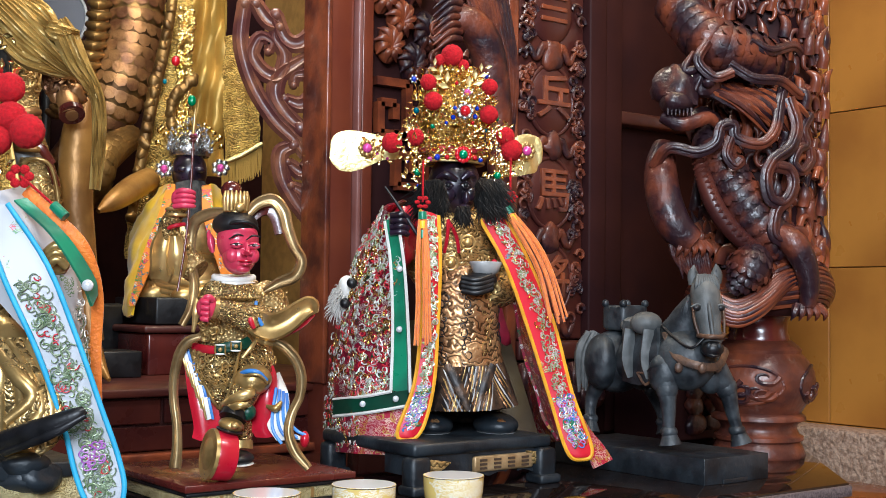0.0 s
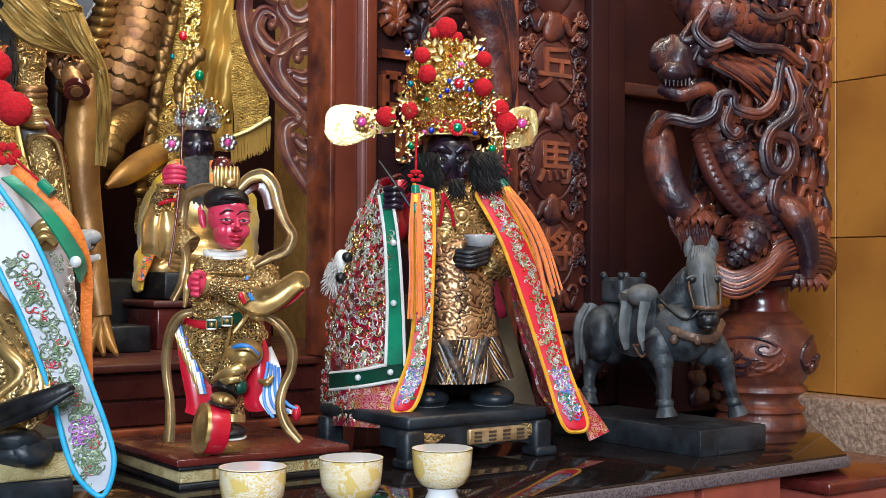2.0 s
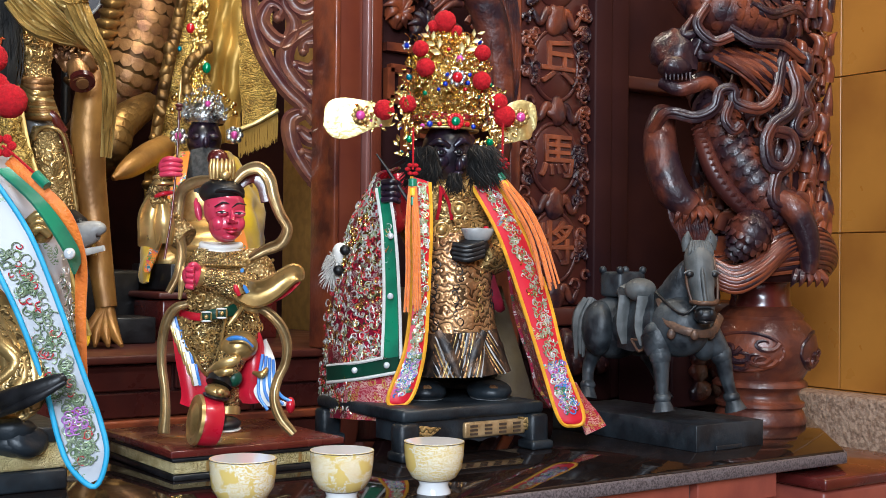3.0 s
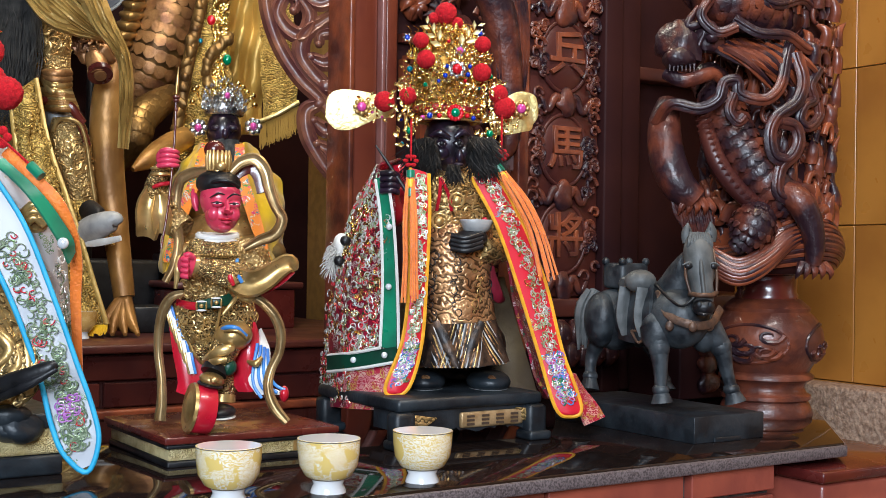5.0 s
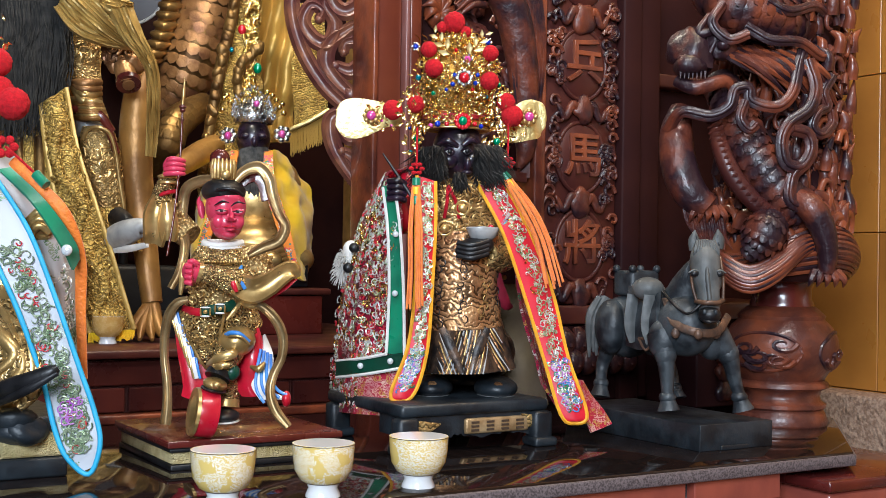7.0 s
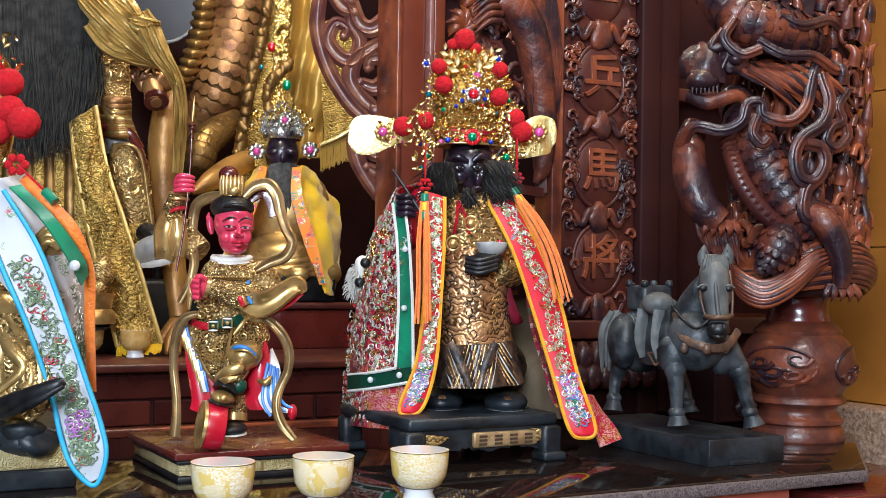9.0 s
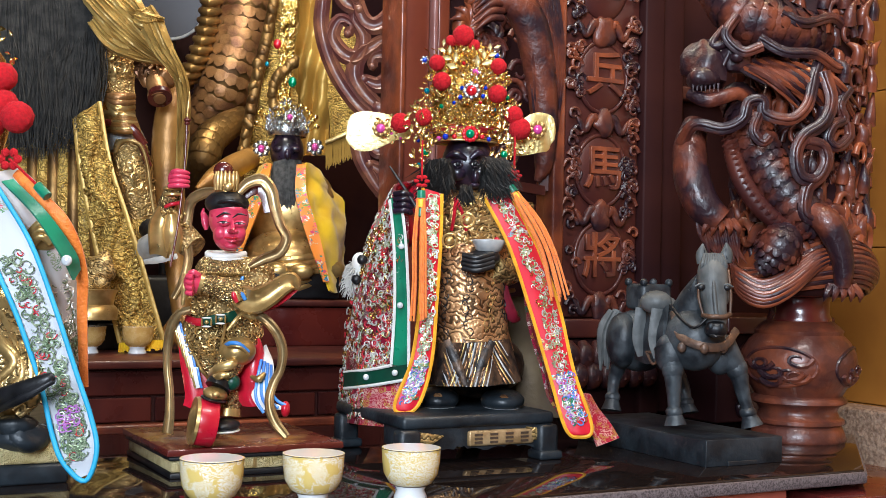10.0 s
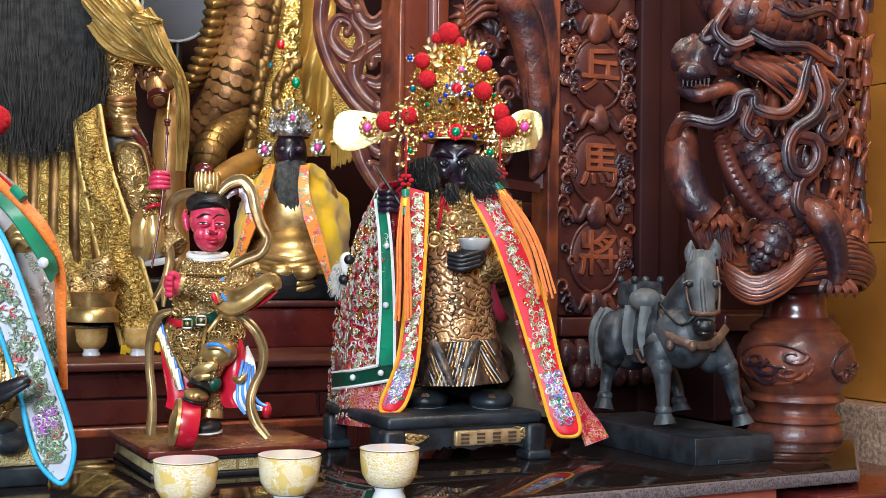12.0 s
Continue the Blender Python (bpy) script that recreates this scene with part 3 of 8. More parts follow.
blob(deity, (0.695, 0.318, 1.374), (0.0054, 0.008, 0.0100), 0)
blob(deity, (0.677, 0.336, 1.379), (0.0131, 0.010, 0.0108), 0)
blob(deity, (0.704, 0.322, 1.380), (0.0108, 0.010, 0.0108), 0)
tube(deity, [(0.659, 0.336, 1.400), (0.667, 0.325, 1.404), (0.680, 0.318, 1.397)], [0.002, 0.005, 0.003], 0)
tube(deity, [(0.685, 0.315, 1.398), (0.695, 0.312, 1.406), (0.707, 0.313, 1.403)], [0.003, 0.005, 0.002], 0)
for e in ((0.673, 0.330, 1.390), (0.694, 0.319, 1.391)):
    blob(deity, e, (0.0054, 0.0042, 0.0040), 4)
    tube(deity, [Vector(e) - RIGHT * 0.0075 - AHEAD * 0.001, Vector(e) + UP * 0.0044 - AHEAD * 0.0042, Vector(e) + RIGHT * 0.0075 - AHEAD * 0.001], [0.001, 0.0019, 0.001], 0, 6)
    tube(deity, [Vector(e) - RIGHT * 0.007 - AHEAD * 0.001, Vector(e) - UP * 0.0046 - AHEAD * 0.0036, Vector(e) + RIGHT * 0.007 - AHEAD * 0.001], [0.001, 0.0015, 0.001], 0, 6)
    blob(deity, Vector(e) - AHEAD * 0.0035 + RIGHT * 0.0005, (0.0034, 0.003, 0.0034), 3)
blob(deity, (0.694, 0.318, 1.362), (0.007, 0.006, 0.0034), 0)
# bushy beard on both cheeks and a pointed chin beard
for i in range(1500):
    q = rnd.random()
    root, n = (Vector((0.635, 0.310, 1.374)), -1) if q < 0.45 else (Vector((0.693, 0.267, 1.377)), 1) if q < 0.9 else (Vector((0.657, 0.276, 1.353)), 0)
    a = root + RIGHT * rnd.uniform(-0.016, 0.016) * (1 if n else 0.5) + UP * rnd.uniform(-0.014, 0.020) * (1 if n else 0.3) - AHEAD * rnd.uniform(-0.012, 0.010)
    ln = rnd.uniform(0.014, 0.034) if n else rnd.uniform(0.012, 0.024)
    out = RIGHT * n * rnd.uniform(-0.004, 0.020) + RIGHT * rnd.uniform(-0.005, 0.005)
    b = a + out * 0.6 - UP * ln * 0.5 - AHEAD * rnd.uniform(0, 0.008)
    tube(deity, [a, b, b + out * 0.6 - UP * ln * 0.5 + RIGHT * rnd.uniform(-0.006, 0.006)], [0.0008, 0.0008, 0.0003], 6, 3, steps=2)
for root in ((0.641, 0.321, 1.372), (0.699, 0.278, 1.375)):
    blob(deity, root, (0.018, 0.010, 0.022), 6, lump=0.8)
# torso, belly plates and skirt
blob(deity, (0.716, 0.373, 1.304), (0.0709, 0.055, 0.0694), 5, u=28, v=18)
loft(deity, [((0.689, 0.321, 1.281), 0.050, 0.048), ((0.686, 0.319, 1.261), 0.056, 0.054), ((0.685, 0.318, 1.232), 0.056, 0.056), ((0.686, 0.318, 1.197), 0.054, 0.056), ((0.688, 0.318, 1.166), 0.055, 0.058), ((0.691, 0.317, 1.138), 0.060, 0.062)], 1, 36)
for yy, wd in ((478, 62), (520, 72), (562, 78)):
    tube(deity, [Vector((0.700, 0.320, 1.225)) + RIGHT * f * wd * 0.00077 + UP * ((500 - yy) * 0.00077 + 0.010 * abs(f)) + AHEAD * (0.055 * f * f - 0.014) for f in (-1, -0.5, 0, 0.5, 1)], 0.0034, 10, 8, 0.6)
skirt_l, skirt_r = Vector((0.618, 0.288, 1.148)), Vector((0.703, 0.242, 1.154))
hem_l, hem_r = Vector((0.608, 0.278, 1.093)), Vector((0.708, 0.218, 1.099))
for base, f0, f1, lean in ((0, -0.04, 0.56, 1), (1, 0.44, 1.04, -1)):
    rows = []
    for i in range(7):
        a, b = skirt_l.lerp(hem_l, i / 6), skirt_r.lerp(hem_r, i / 6)
        rows.append([a.lerp(b, f0 + (f1 - f0) * k / 8) + AHEAD * (0.045 * (2 * (f0 + (f1 - f0) * k / 8) - 1) ** 2 - 0.008 - 0.006 * base + 0.004 * math.sin(k * 1.6)) for k in range(9)])
    sheet(deity, rows, 2, 2, 0.006)
    # slanting gilt and grey lines down the panel
    for k in range(15):
        pts = []
        for i in range(7):
            f = k / 14 + lean * 0.32 * (i / 6 - 0.5) * (1 if k < 8 else -1)
            if 0.02 < f < 0.98:
                r = rows[i]
                g = f * 8
                m = min(int(g), 7)
                pts.append(r[m].lerp(r[m + 1], g - m) - AHEAD * 0.0045)
        if len(pts) > 2:
            tube(deity, pts, 0.0011, (10, 8, 1)[k % 3], 5, 0.6, 2)
for sd in (-1, 1):
    tube(deity, [Vector((0.653, 0.252, 1.154)) + RIGHT * 0.030 * sd, Vector((0.649, 0.244, 1.130)) + RIGHT * 0.018 * sd, Vector((0.649, 0.239, 1.097)) + RIGHT * 0.006 * sd], [0.005, 0.007, 0.004], 2, 8, 0.5)
blob(deity, (0.731, 0.363, 1.114), (0.0655, 0.06, 0.0478), 2)
relief(deity, (0.716, 0.373, 1.304), (0.0709, 0.055, 0.0694), 190, 10, 0.007, 0.0013)
for yy in range(0, 150, 12):
    for q in range(5):
        a = -1.1 + q * 0.55 + rnd.uniform(-0.1, 0.1)
        c = Vector((0.685, 0.318, 1.258)) - UP * yy * 0.00077 + RIGHT * 0.056 * math.sin(a) - AHEAD * 0.057 * math.cos(a)
        nrm = (RIGHT * math.sin(a) - AHEAD * math.cos(a)).normalized()
        curl(deity, c, UP.cross(nrm), UP, rnd.uniform(0.004, 0.0075), 0.0009, 3 if q % 3 else 10)
for c in ((0.622, 0.254, 1.283), (0.647, 0.252, 1.310)):
    tube(deity, [Vector(c) + RIGHT * 0.009 * math.cos(a * math.pi / 8) + UP * 0.009 * math.sin(a * math.pi / 8) for a in range(17)], 0.0016, 10, 6, steps=2)
    blob(deity, c, (0.006, 0.004, 0.006), 10)
# shoes with pale soles
for sx, sd in ((768, 0.0), (882, -0.005)):
    c = Vector((0.697, 0.325, 1.071)) + RIGHT * (sx - 825) * 0.00077
    blob(deity, c - AHEAD * 0.015, (0.030, 0.045, 0.016), 9, u=20)
    blob(deity, c - AHEAD * 0.017 - UP * 0.012, (0.0325, 0.0495, 0.0050), 8, u=20)
    blob(deity, c - AHEAD * 0.045 + UP * 0.002, (0.014, 0.012, 0.009), 1)
# arms and fingers
tube(deity, [(0.658, 0.397, 1.346), (0.614, 0.364, 1.300), (0.596, 0.340, 1.310), (0.590, 0.326, 1.328)], [0.026, 0.026, 0.018, 0.016], 7)
blob(deity, (0.587, 0.321, 1.334), (0.0131, 0.014, 0.0162), 0)
for k in range(4):
    tube(deity, [Vector((0.577, 0.317, 1.344)) - UP * 0.0075 * k - RIGHT * 0.004, Vector((0.581, 0.306, 1.345)) - UP * 0.0075 * k, Vector((0.594, 0.311, 1.342)) - UP * 0.0072 * k], 0.0042, 0, 7)
tube(deity, [(0.568, 0.325, 1.381), (0.585, 0.311, 1.350), (0.602, 0.297, 1.317)], [0.0012, 0.0024, 0.0026], 3)
tube(deity, [(0.770, 0.337, 1.337), (0.767, 0.318, 1.273), (0.727, 0.283, 1.245), (0.695, 0.266, 1.250)], [0.028, 0.026, 0.02, 0.016], 5)
tube(deity, [(0.715, 0.278, 1.243), (0.718, 0.277, 1.215), (0.735, 0.280, 1.185), (0.754, 0.292, 1.180)], [0.006, 0.009, 0.008, 0.003], 11, 10, 0.5)
blob(deity, (0.677, 0.270, 1.259), (0.0277, 0.024, 0.0146), 3, -14)
for k in range(4):
    tube(deity, [Vector((0.647, 0.263, 1.253)) - UP * 0.0055 * k + UP * 0.012, Vector((0.660, 0.247, 1.250)) - UP * 0.0055 * k + UP * 0.012, Vector((0.684, 0.247, 1.256)) - UP * 0.0055 * k + UP * 0.012], 0.0038, 3, 7)
lathe(deity, (0.686, 0.263, 1.268), [(0.0, 0.0), (0.011, 0.0), (0.018, 0.005), (0.0235, 0.017), (0.0225, 0.0185), (0.016, 0.014), (0.011, 0.0145), (0.007, 0.019), (0.0, 0.020)], 8, 28, 0.8)
blob(deity, (0.692, 0.253, 1.286), (0.004, 0.003, 0.004), 7)
for sx in (-1, 1):
    tube(deity, [Vector((0.663, 0.315, 1.343)), Vector((0.665, 0.309, 1.320)) + RIGHT * 0.006 * sx, Vector((0.668, 0.313, 1.299)) + RIGHT * 0.01 * sx], 0.0025, 7, 6)
tagged(part("deity_statue", deity, D_MATS), "black-faced carved wooden deity in gilt armour holding an ingot", "statue")

stand = thing("statue_stand", (0.66, 0.33, 1.0), "blue-black painted wooden stand with scrolled apron and plaque", "stand")
bm = bmesh.new()
box(bm, (0.545, 0.222, 1.046), (0.768, 0.435, 1.062), 0, 0.005)
part("top_board", bm, BASE_BLACK, stand)
bm = bmesh.new()
edge = [(0.556 + i * 0.005, 1.014 + 0.005 * abs(math.sin(i * 0.42)) + (0.006 if i % 15 in (0, 1, 14) else 0)) for i in range(41)]
vs = [[bm.verts.new((x, y, z)) for x, z in edge] + [bm.verts.new((0.756, y, 1.048)), bm.verts.new((0.556, y, 1.048))] for y in (0.2295, 0.30)]
bm.faces.new(vs[0])
bm.faces.new(vs[1][::-1])
for i in range(len(vs[0])):
    j = (i + 1) % len(vs[0])
    bm.faces.new((vs[0][j], vs[0][i], vs[1][i], vs[1][j]))
part("apron", bm, BASE_BLACK, stand)
for x, y in ((0.555, 0.228), (0.757, 0.226), (0.557, 0.42), (0.755, 0.42)):
    bm = bmesh.new()
    box(bm, (x - 0.015, y - 0.010, 1.0), (x + 0.015, y + 0.016, 1.046), 0, 0.006)
    box(bm, (x - 0.018, y - 0.016, 1.0), (x + 0.018, y + 0.018, 1.012), 0, 0.004)
    part("foot", bm, BASE_BLACK, stand)
for x in (0.582, 0.748):
    bm = bmesh.new()
    tube(bm, [(x - 0.022, 0.2265, 1.035), (x, 0.2255, 1.033), (x + 0.022, 0.2265, 1.036)], [0.009, 0.008, 0.001], 0, 8, 0.25, face=(0, -1, 0))
    part("gilt_corner", bm, GOLD_CARVED, stand, "gilt scroll carving")
bm = bmesh.new()
box(bm, (0.640, 0.224, 1.021), (0.738, 0.232, 1.041), 0, 0.003)
plaque = part("plaque", bm, PLAQUE, stand, "worn gilt plaque with dark writing")
for i in range(4):
    for j in range(3):
        bm = bmesh.new()
        box(bm, (0.648 + i * 0.023, 0.2222, 1.0245 + j * 0.005), (0.659 + i * 0.023, 0.2245, 1.0272 + j * 0.005), 0)
        part("writing_bar", bm, INK, plaque)

# ---- robe ----
robe = thing("robe", (0.66, 0.3, 1.06), "red sequinned ceremonial robe with green borders and yellow piping", "robe")
bm = bmesh.new()
rows = [[(0.660, 0.407, 1.373), (0.612, 0.375, 1.364), (0.591, 0.353, 1.352), (0.594, 0.318, 1.339)],
        [(0.642, 0.462, 1.320), (0.591, 0.410, 1.300), (0.574, 0.358, 1.283), (0.588, 0.311, 1.276)],
        [(0.628, 0.506, 1.221), (0.572, 0.434, 1.205), (0.561, 0.361, 1.192), (0.590, 0.306, 1.190)],
        [(0.622, 0.523, 1.103), (0.562, 0.441, 1.099), (0.554, 0.355, 1.101), (0.589, 0.303, 1.109)],
        [(0.627, 0.533, 1.031), (0.566, 0.452, 1.032), (0.549, 0.359, 1.038), (0.586, 0.305, 1.048)]]
P, _ = sheet(bm, rows, 0, 6, 0.004, 0.006)
part("sequinned_panel", bm, SEQUIN, robe)
for a, b in ((1, 2), (2, 3)):
    stitch(robe, [r[a] for r in rows], [r[b] for r in rows], ((SILVER_WHITE, 0.4), (GOLD_BRIGHT, 0.25), (SILVER_GREEN, 0.15), (RED_SATIN, 0.2)), 620, 0.0052, 0.0011, 0.02, 0.008)
bm = bmesh.new()
sheet(bm, [[(0.554, 0.423, 1.096), (0.554, 0.344, 1.094), (0.585, 0.294, 1.110)], [(0.556, 0.423, 1.065), (0.552, 0.345, 1.067), (0.585, 0.294, 1.077)],
           [(0.552, 0.426, 1.032), (0.550, 0.342, 1.038), (0.572, 0.302, 1.039)]], 0, 5, 0.003, 0.006)
part("hem", bm, PINK_SATIN, robe, "crimson hem with pale cloud scrolls")
bm = bmesh.new()
sheet(bm, [[(0.574, 0.334, 1.339), (0.581, 0.318, 1.339)], [(0.576, 0.323, 1.283), (0.583, 0.304, 1.279)], [(0.576, 0.316, 1.201), (0.585, 0.297, 1.198)],
           [(0.569, 0.307, 1.120), (0.583, 0.290, 1.118)]], 0, 5, 0.003, 0.002)
part("border", bm, GREEN_SATIN, robe, "green satin border")
bm = bmesh.new()
sheet(bm, [[(0.545, 0.405, 1.102), (0.551, 0.339, 1.111), (0.581, 0.286, 1.122)], [(0.546, 0.405, 1.083), (0.550, 0.337, 1.093), (0.579, 0.285, 1.103)]], 0, 5, 0.003, 0.001)
part("border", bm, DARK_GREEN, robe, "dark green satin border")
for a in ([(0.572, 0.331, 1.337), (0.573, 0.318, 1.283), (0.573, 0.311, 1.201), (0.566, 0.303, 1.121)], [(0.580, 0.314, 1.339), (0.582, 0.300, 1.279), (0.584, 0.292, 1.198), (0.581, 0.282, 1.119)],
          [(0.545, 0.405, 1.103), (0.549, 0.335, 1.112), (0.564, 0.299, 1.120)], [(0.545, 0.405, 1.081), (0.549, 0.333, 1.091), (0.579, 0.281, 1.103)]):
    bm = bmesh.new()
    tube(bm, a, 0.0022, 0, 6)
    part("piping", bm, WHITE, robe, "white corded piping")
for c in ((0.577, 0.303, 1.275), (0.575, 0.299, 1.198), (0.546, 0.337, 1.102), (0.566, 0.292, 1.111)):
    bm = bmesh.new()
    blob(bm, c, (0.0042, 0.003, 0.0042), 0, u=10, v=6)
    part("sequin_boss", bm, GEM["clear"], robe)
# fluffy ornament with two black beads on the robe's side
bm = bmesh.new()
blob(bm, (0.567, 0.413, 1.248), (0.011, 0.011, 0.016), 0, lump=0.5)
blob(bm, (0.563, 0.427, 1.225), (0.009, 0.009, 0.010), 0, lump=0.5)
for i in range(500):
    c = Vector((0.566, 0.414, 1.246)).lerp(Vector((0.563, 0.426, 1.223)), rnd.random())
    d = Vector((rnd.gauss(0, 1), rnd.gauss(0, 1), rnd.gauss(0, 1))).normalized()
    tube(bm, [c + d * 0.008, c + d * 0.017 - UP * 0.002, c + d * 0.020 - UP * 0.006], [0.0008, 0.0007, 0.0002], 0, 3, steps=1)
part("fleece", bm, WHITE, robe, "white fleece trim")
for c in ((0.560, 0.388, 1.257), (0.558, 0.401, 1.230)):
    bm = bmesh.new()
    blob(bm, c, 0.0072, 0)
    part("bead", bm, BLACK, robe, "round black bead")
# gold bead fringe
for i in range(70):
    bm = bmesh.new()
    yy = 400 + i * 3.6
    edge = 650 - (i / 70) * 45 + rnd.uniform(-3, 24)
    c = Vector((0.572, 0.423, 1.206)) + RIGHT * (edge - 628) * 0.00079 + UP * (520 - yy) * 0.00079 - AHEAD * (edge - 610) * 0.0011
    blob(bm, c, rnd.uniform(0.0025, 0.0042), 0, u=8, v=6)
    part("gold_bead", bm, GOLD_BRIGHT, robe)
# right side of the robe, dark inside
bm = bmesh.new()
sheet(bm, [[(0.717, 0.309, 1.357), (0.761, 0.330, 1.360), (0.798, 0.367, 1.352)], [(0.746, 0.295, 1.288), (0.805, 0.331, 1.282), (0.847, 0.389, 1.268)],
           [(0.755, 0.269, 1.181), (0.826, 0.322, 1.171), (0.876, 0.398, 1.159)], [(0.767, 0.242, 1.092), (0.844, 0.303, 1.077), (0.895, 0.401, 1.066)], [(0.779, 0.225, 1.052), (0.861, 0.284, 1.039), (0.907, 0.396, 1.028)]], 0, 5, 0.004, 0.005)
part("sequinned_panel", bm, SEQUIN, robe)
bm = bmesh.new()
sheet(bm, [[(0.682, 0.455, 1.206), (0.756, 0.427, 1.208), (0.825, 0.390, 1.209)], [(0.682, 0.447, 1.043), (0.755, 0.419, 1.043), (0.862, 0.351, 1.035)]], 0, 4, 0.004, 0.01)
part("lining", bm, mat("dull_gold_lining", (0.17, 0.105, 0.03), (0.09, 0.05, 0.016), 0.5, 0.2, 9, 0.4, 30, dist=0.006), robe, "dull gold lining")
bm = bmesh.new()
sheet(bm, [[(0.795, 0.216, 1.086), (0.829, 0.232, 1.080)], [(0.809, 0.203, 1.050), (0.847, 0.218, 1.051)], [(0.817, 0.194, 1.017), (0.856, 0.202, 1.024)]], 0, 5, 0.003, 0.005)
part("tail", bm, PINK_SATIN, robe, "crimson embroidered tail")


def stole(name, left, right, label, thick=0.003):
    """A long band between two edges with piping all round."""
    st = thing(name, left[-1], label, "stole", "embroidered stoles")
    bm = bmesh.new()
    sheet(bm, [[a, (Vector(a) + Vector(b)) / 2 - AHEAD * 0.004, b] for a, b in zip((*left, Vector(left[-1]).lerp(Vector(right[-1]), 0.3) - UP * 0.009), (*right, Vector(left[-1]).lerp(Vector(right[-1]), 0.7) - UP * 0.009))], 0, 6, thick, 0.001)
    part("band", bm, RED_EMB, st)
    stitch(st, left, right, ((SILVER_GREEN, 0.5), (SILVER_WHITE, 0.35), (GOLD_BRIGHT, 0.15)), 330, 0.0040, 0.0009, 0.24)
    stitch(st, left[-2:], right[-2:], ((VIOLET, 0.3), (SILVER_WHITE, 0.3), (BLUE_PAINT, 0.2), (GREEN_SATIN, 0.2)), 110, 0.0042, 0.0010, 0.18)
    bm = bmesh.new()
    end = (Vector(left[-1]) + Vector(right[-1])) / 2 - UP * 0.012
    tube(bm, [Vector(p) - AHEAD * 0.002 for p in (*left, end, *right[::-1])], 0.0026, 0, 6, steps=5)
    part("piping", bm, CORD, st, "yellow corded piping")
    return st


stole("embroidered_stole", [(0.606, 0.300, 1.352), (0.595, 0.282, 1.283), (0.592, 0.276, 1.210), (0.583, 0.277, 1.130), (0.562, 0.283, 1.070)],
      [(0.630, 0.293, 1.345), (0.621, 0.276, 1.284), (0.614, 0.270, 1.210), (0.608, 0.269, 1.130), (0.594, 0.272, 1.076)], "red embroidered silk stole with yellow piping on the robe")
stole("embroidered_stole", [(0.685, 0.275, 1.342), (0.707, 0.247, 1.279), (0.728, 0.226, 1.198), (0.748, 0.206, 1.111), (0.762, 0.189, 1.045)],
      [(0.718, 0.268, 1.351), (0.744, 0.244, 1.287), (0.769, 0.222, 1.206), (0.781, 0.200, 1.118), (0.796, 0.177, 1.045)], "red embroidered silk stole with yellow piping on the robe")


def tassel(pts, w, label, strands=14):
    tl = thing("tassel", pts[-1], label, "tassel", "tassels of the headdress")
    bm = bmesh.new()
    for i in range(strands):
        o = RIGHT * rnd.uniform(-w, w) - AHEAD * rnd.uniform(0, w * 0.8)
        tube(bm, [Vector(pts[0]) + o * 0.5, *[Vector(p) + o for p in pts[1:-1]], Vector(pts[-1]) + o * 1.25 + UP * rnd.uniform(-0.006, 0.006)], 0.0016, 0, 5, steps=3)
    part("threads", bm, ORANGE_SILK, tl)
    a = Vector(pts[0])
    for k, mt in enumerate((GREEN_SATIN, YELLOW_SATIN, GREEN_SATIN)):
        bm = bmesh.new()
        b = a + (Vector(pts[1]) - a).normalized() * 0.012 * (k - 0.8)
        tube(bm, [b, b + (Vector(pts[1]) - a).normalized() * 0.010], w * 0.58, 0, 12, steps=1)
        part("binding", bm, mt, tl, "silk binding")
    bm = bmesh.new()
    for k in range(6):
        t = k * math.pi / 3
        blob(bm, a + UP * 0.022 + RIGHT * 0.0068 * math.cos(t) + UP * 0.006 * math.sin(t), (0.0038, 0.0022, 0.0026), 0, u=8, v=6)
    tube(bm, [a + UP * 0.022, a + UP * 0.045, a + UP * 0.075], 0.0014, 0, 5)
    part("knot", bm, POM, tl, "red cord flower knot")


tassel([(0.588, 0.270, 1.337), (0.584, 0.262, 1.282), (0.584, 0.260, 1.232), (0.584, 0.260, 1.184)], 0.0095, "long orange silk tassel hanging from the headdress")
tassel([(0.714, 0.248, 1.350), (0.733, 0.231, 1.313), (0.750, 0.219, 1.272), (0.763, 0.210, 1.213)], 0.011, "long orange silk tassel hanging from the headdress")

# ---- headdress ----
hat = thing("headdress", (0.681, 0.326, 1.425), "tall gilt filigree headdress with red pompoms and coloured gems", "headdress")
bm = bmesh.new()
HC = Vector((0.702, 0.360, 1.427))
U = 0.00077
prof = [(57, 0), (60, 8), (58, 18), (62, 40), (68, 70), (64, 105), (50, 135), (32, 158), (14, 172), (3, 176)]
lathe(bm, HC, [(r * U, z * U) for r, z in prof], 0, 36, 0.8)
part("shell", bm, mat("amber_gilt_shell", (0.45, 0.26, 0.05), (0.25, 0.13, 0.025), 0.35, 0.9, 60, 0.8, 140, dist=0.003), hat)
bm = bmesh.new()
tube(bm, [HC + Vector((59 * U * math.cos(k * math.pi / 12), 50 * U * math.sin(k * math.pi / 12), 0.004)) for k in range(25)], 0.006, 0, 8, 0.8, 2, face=UP)
part("brim", bm, GOLD_BRIGHT, hat, "beaded gilt brim")
for h, mt, rr in ((0.0125, RED_SATIN, 0.0045), (0.019, GOLD_BRIGHT, 0.0030), (-0.003, GOLD_PALE, 0.0024)):
    bm = bmesh.new()
    tube(bm, [HC + Vector((60 * U * math.cos(q * math.pi / 12), 51 * U * math.sin(q * math.pi / 12), h)) for q in range(25)], rr, 0, 8, 0.8, 2, face=UP)
    part("brow_band", bm, mt, hat, "narrow band round the brow")


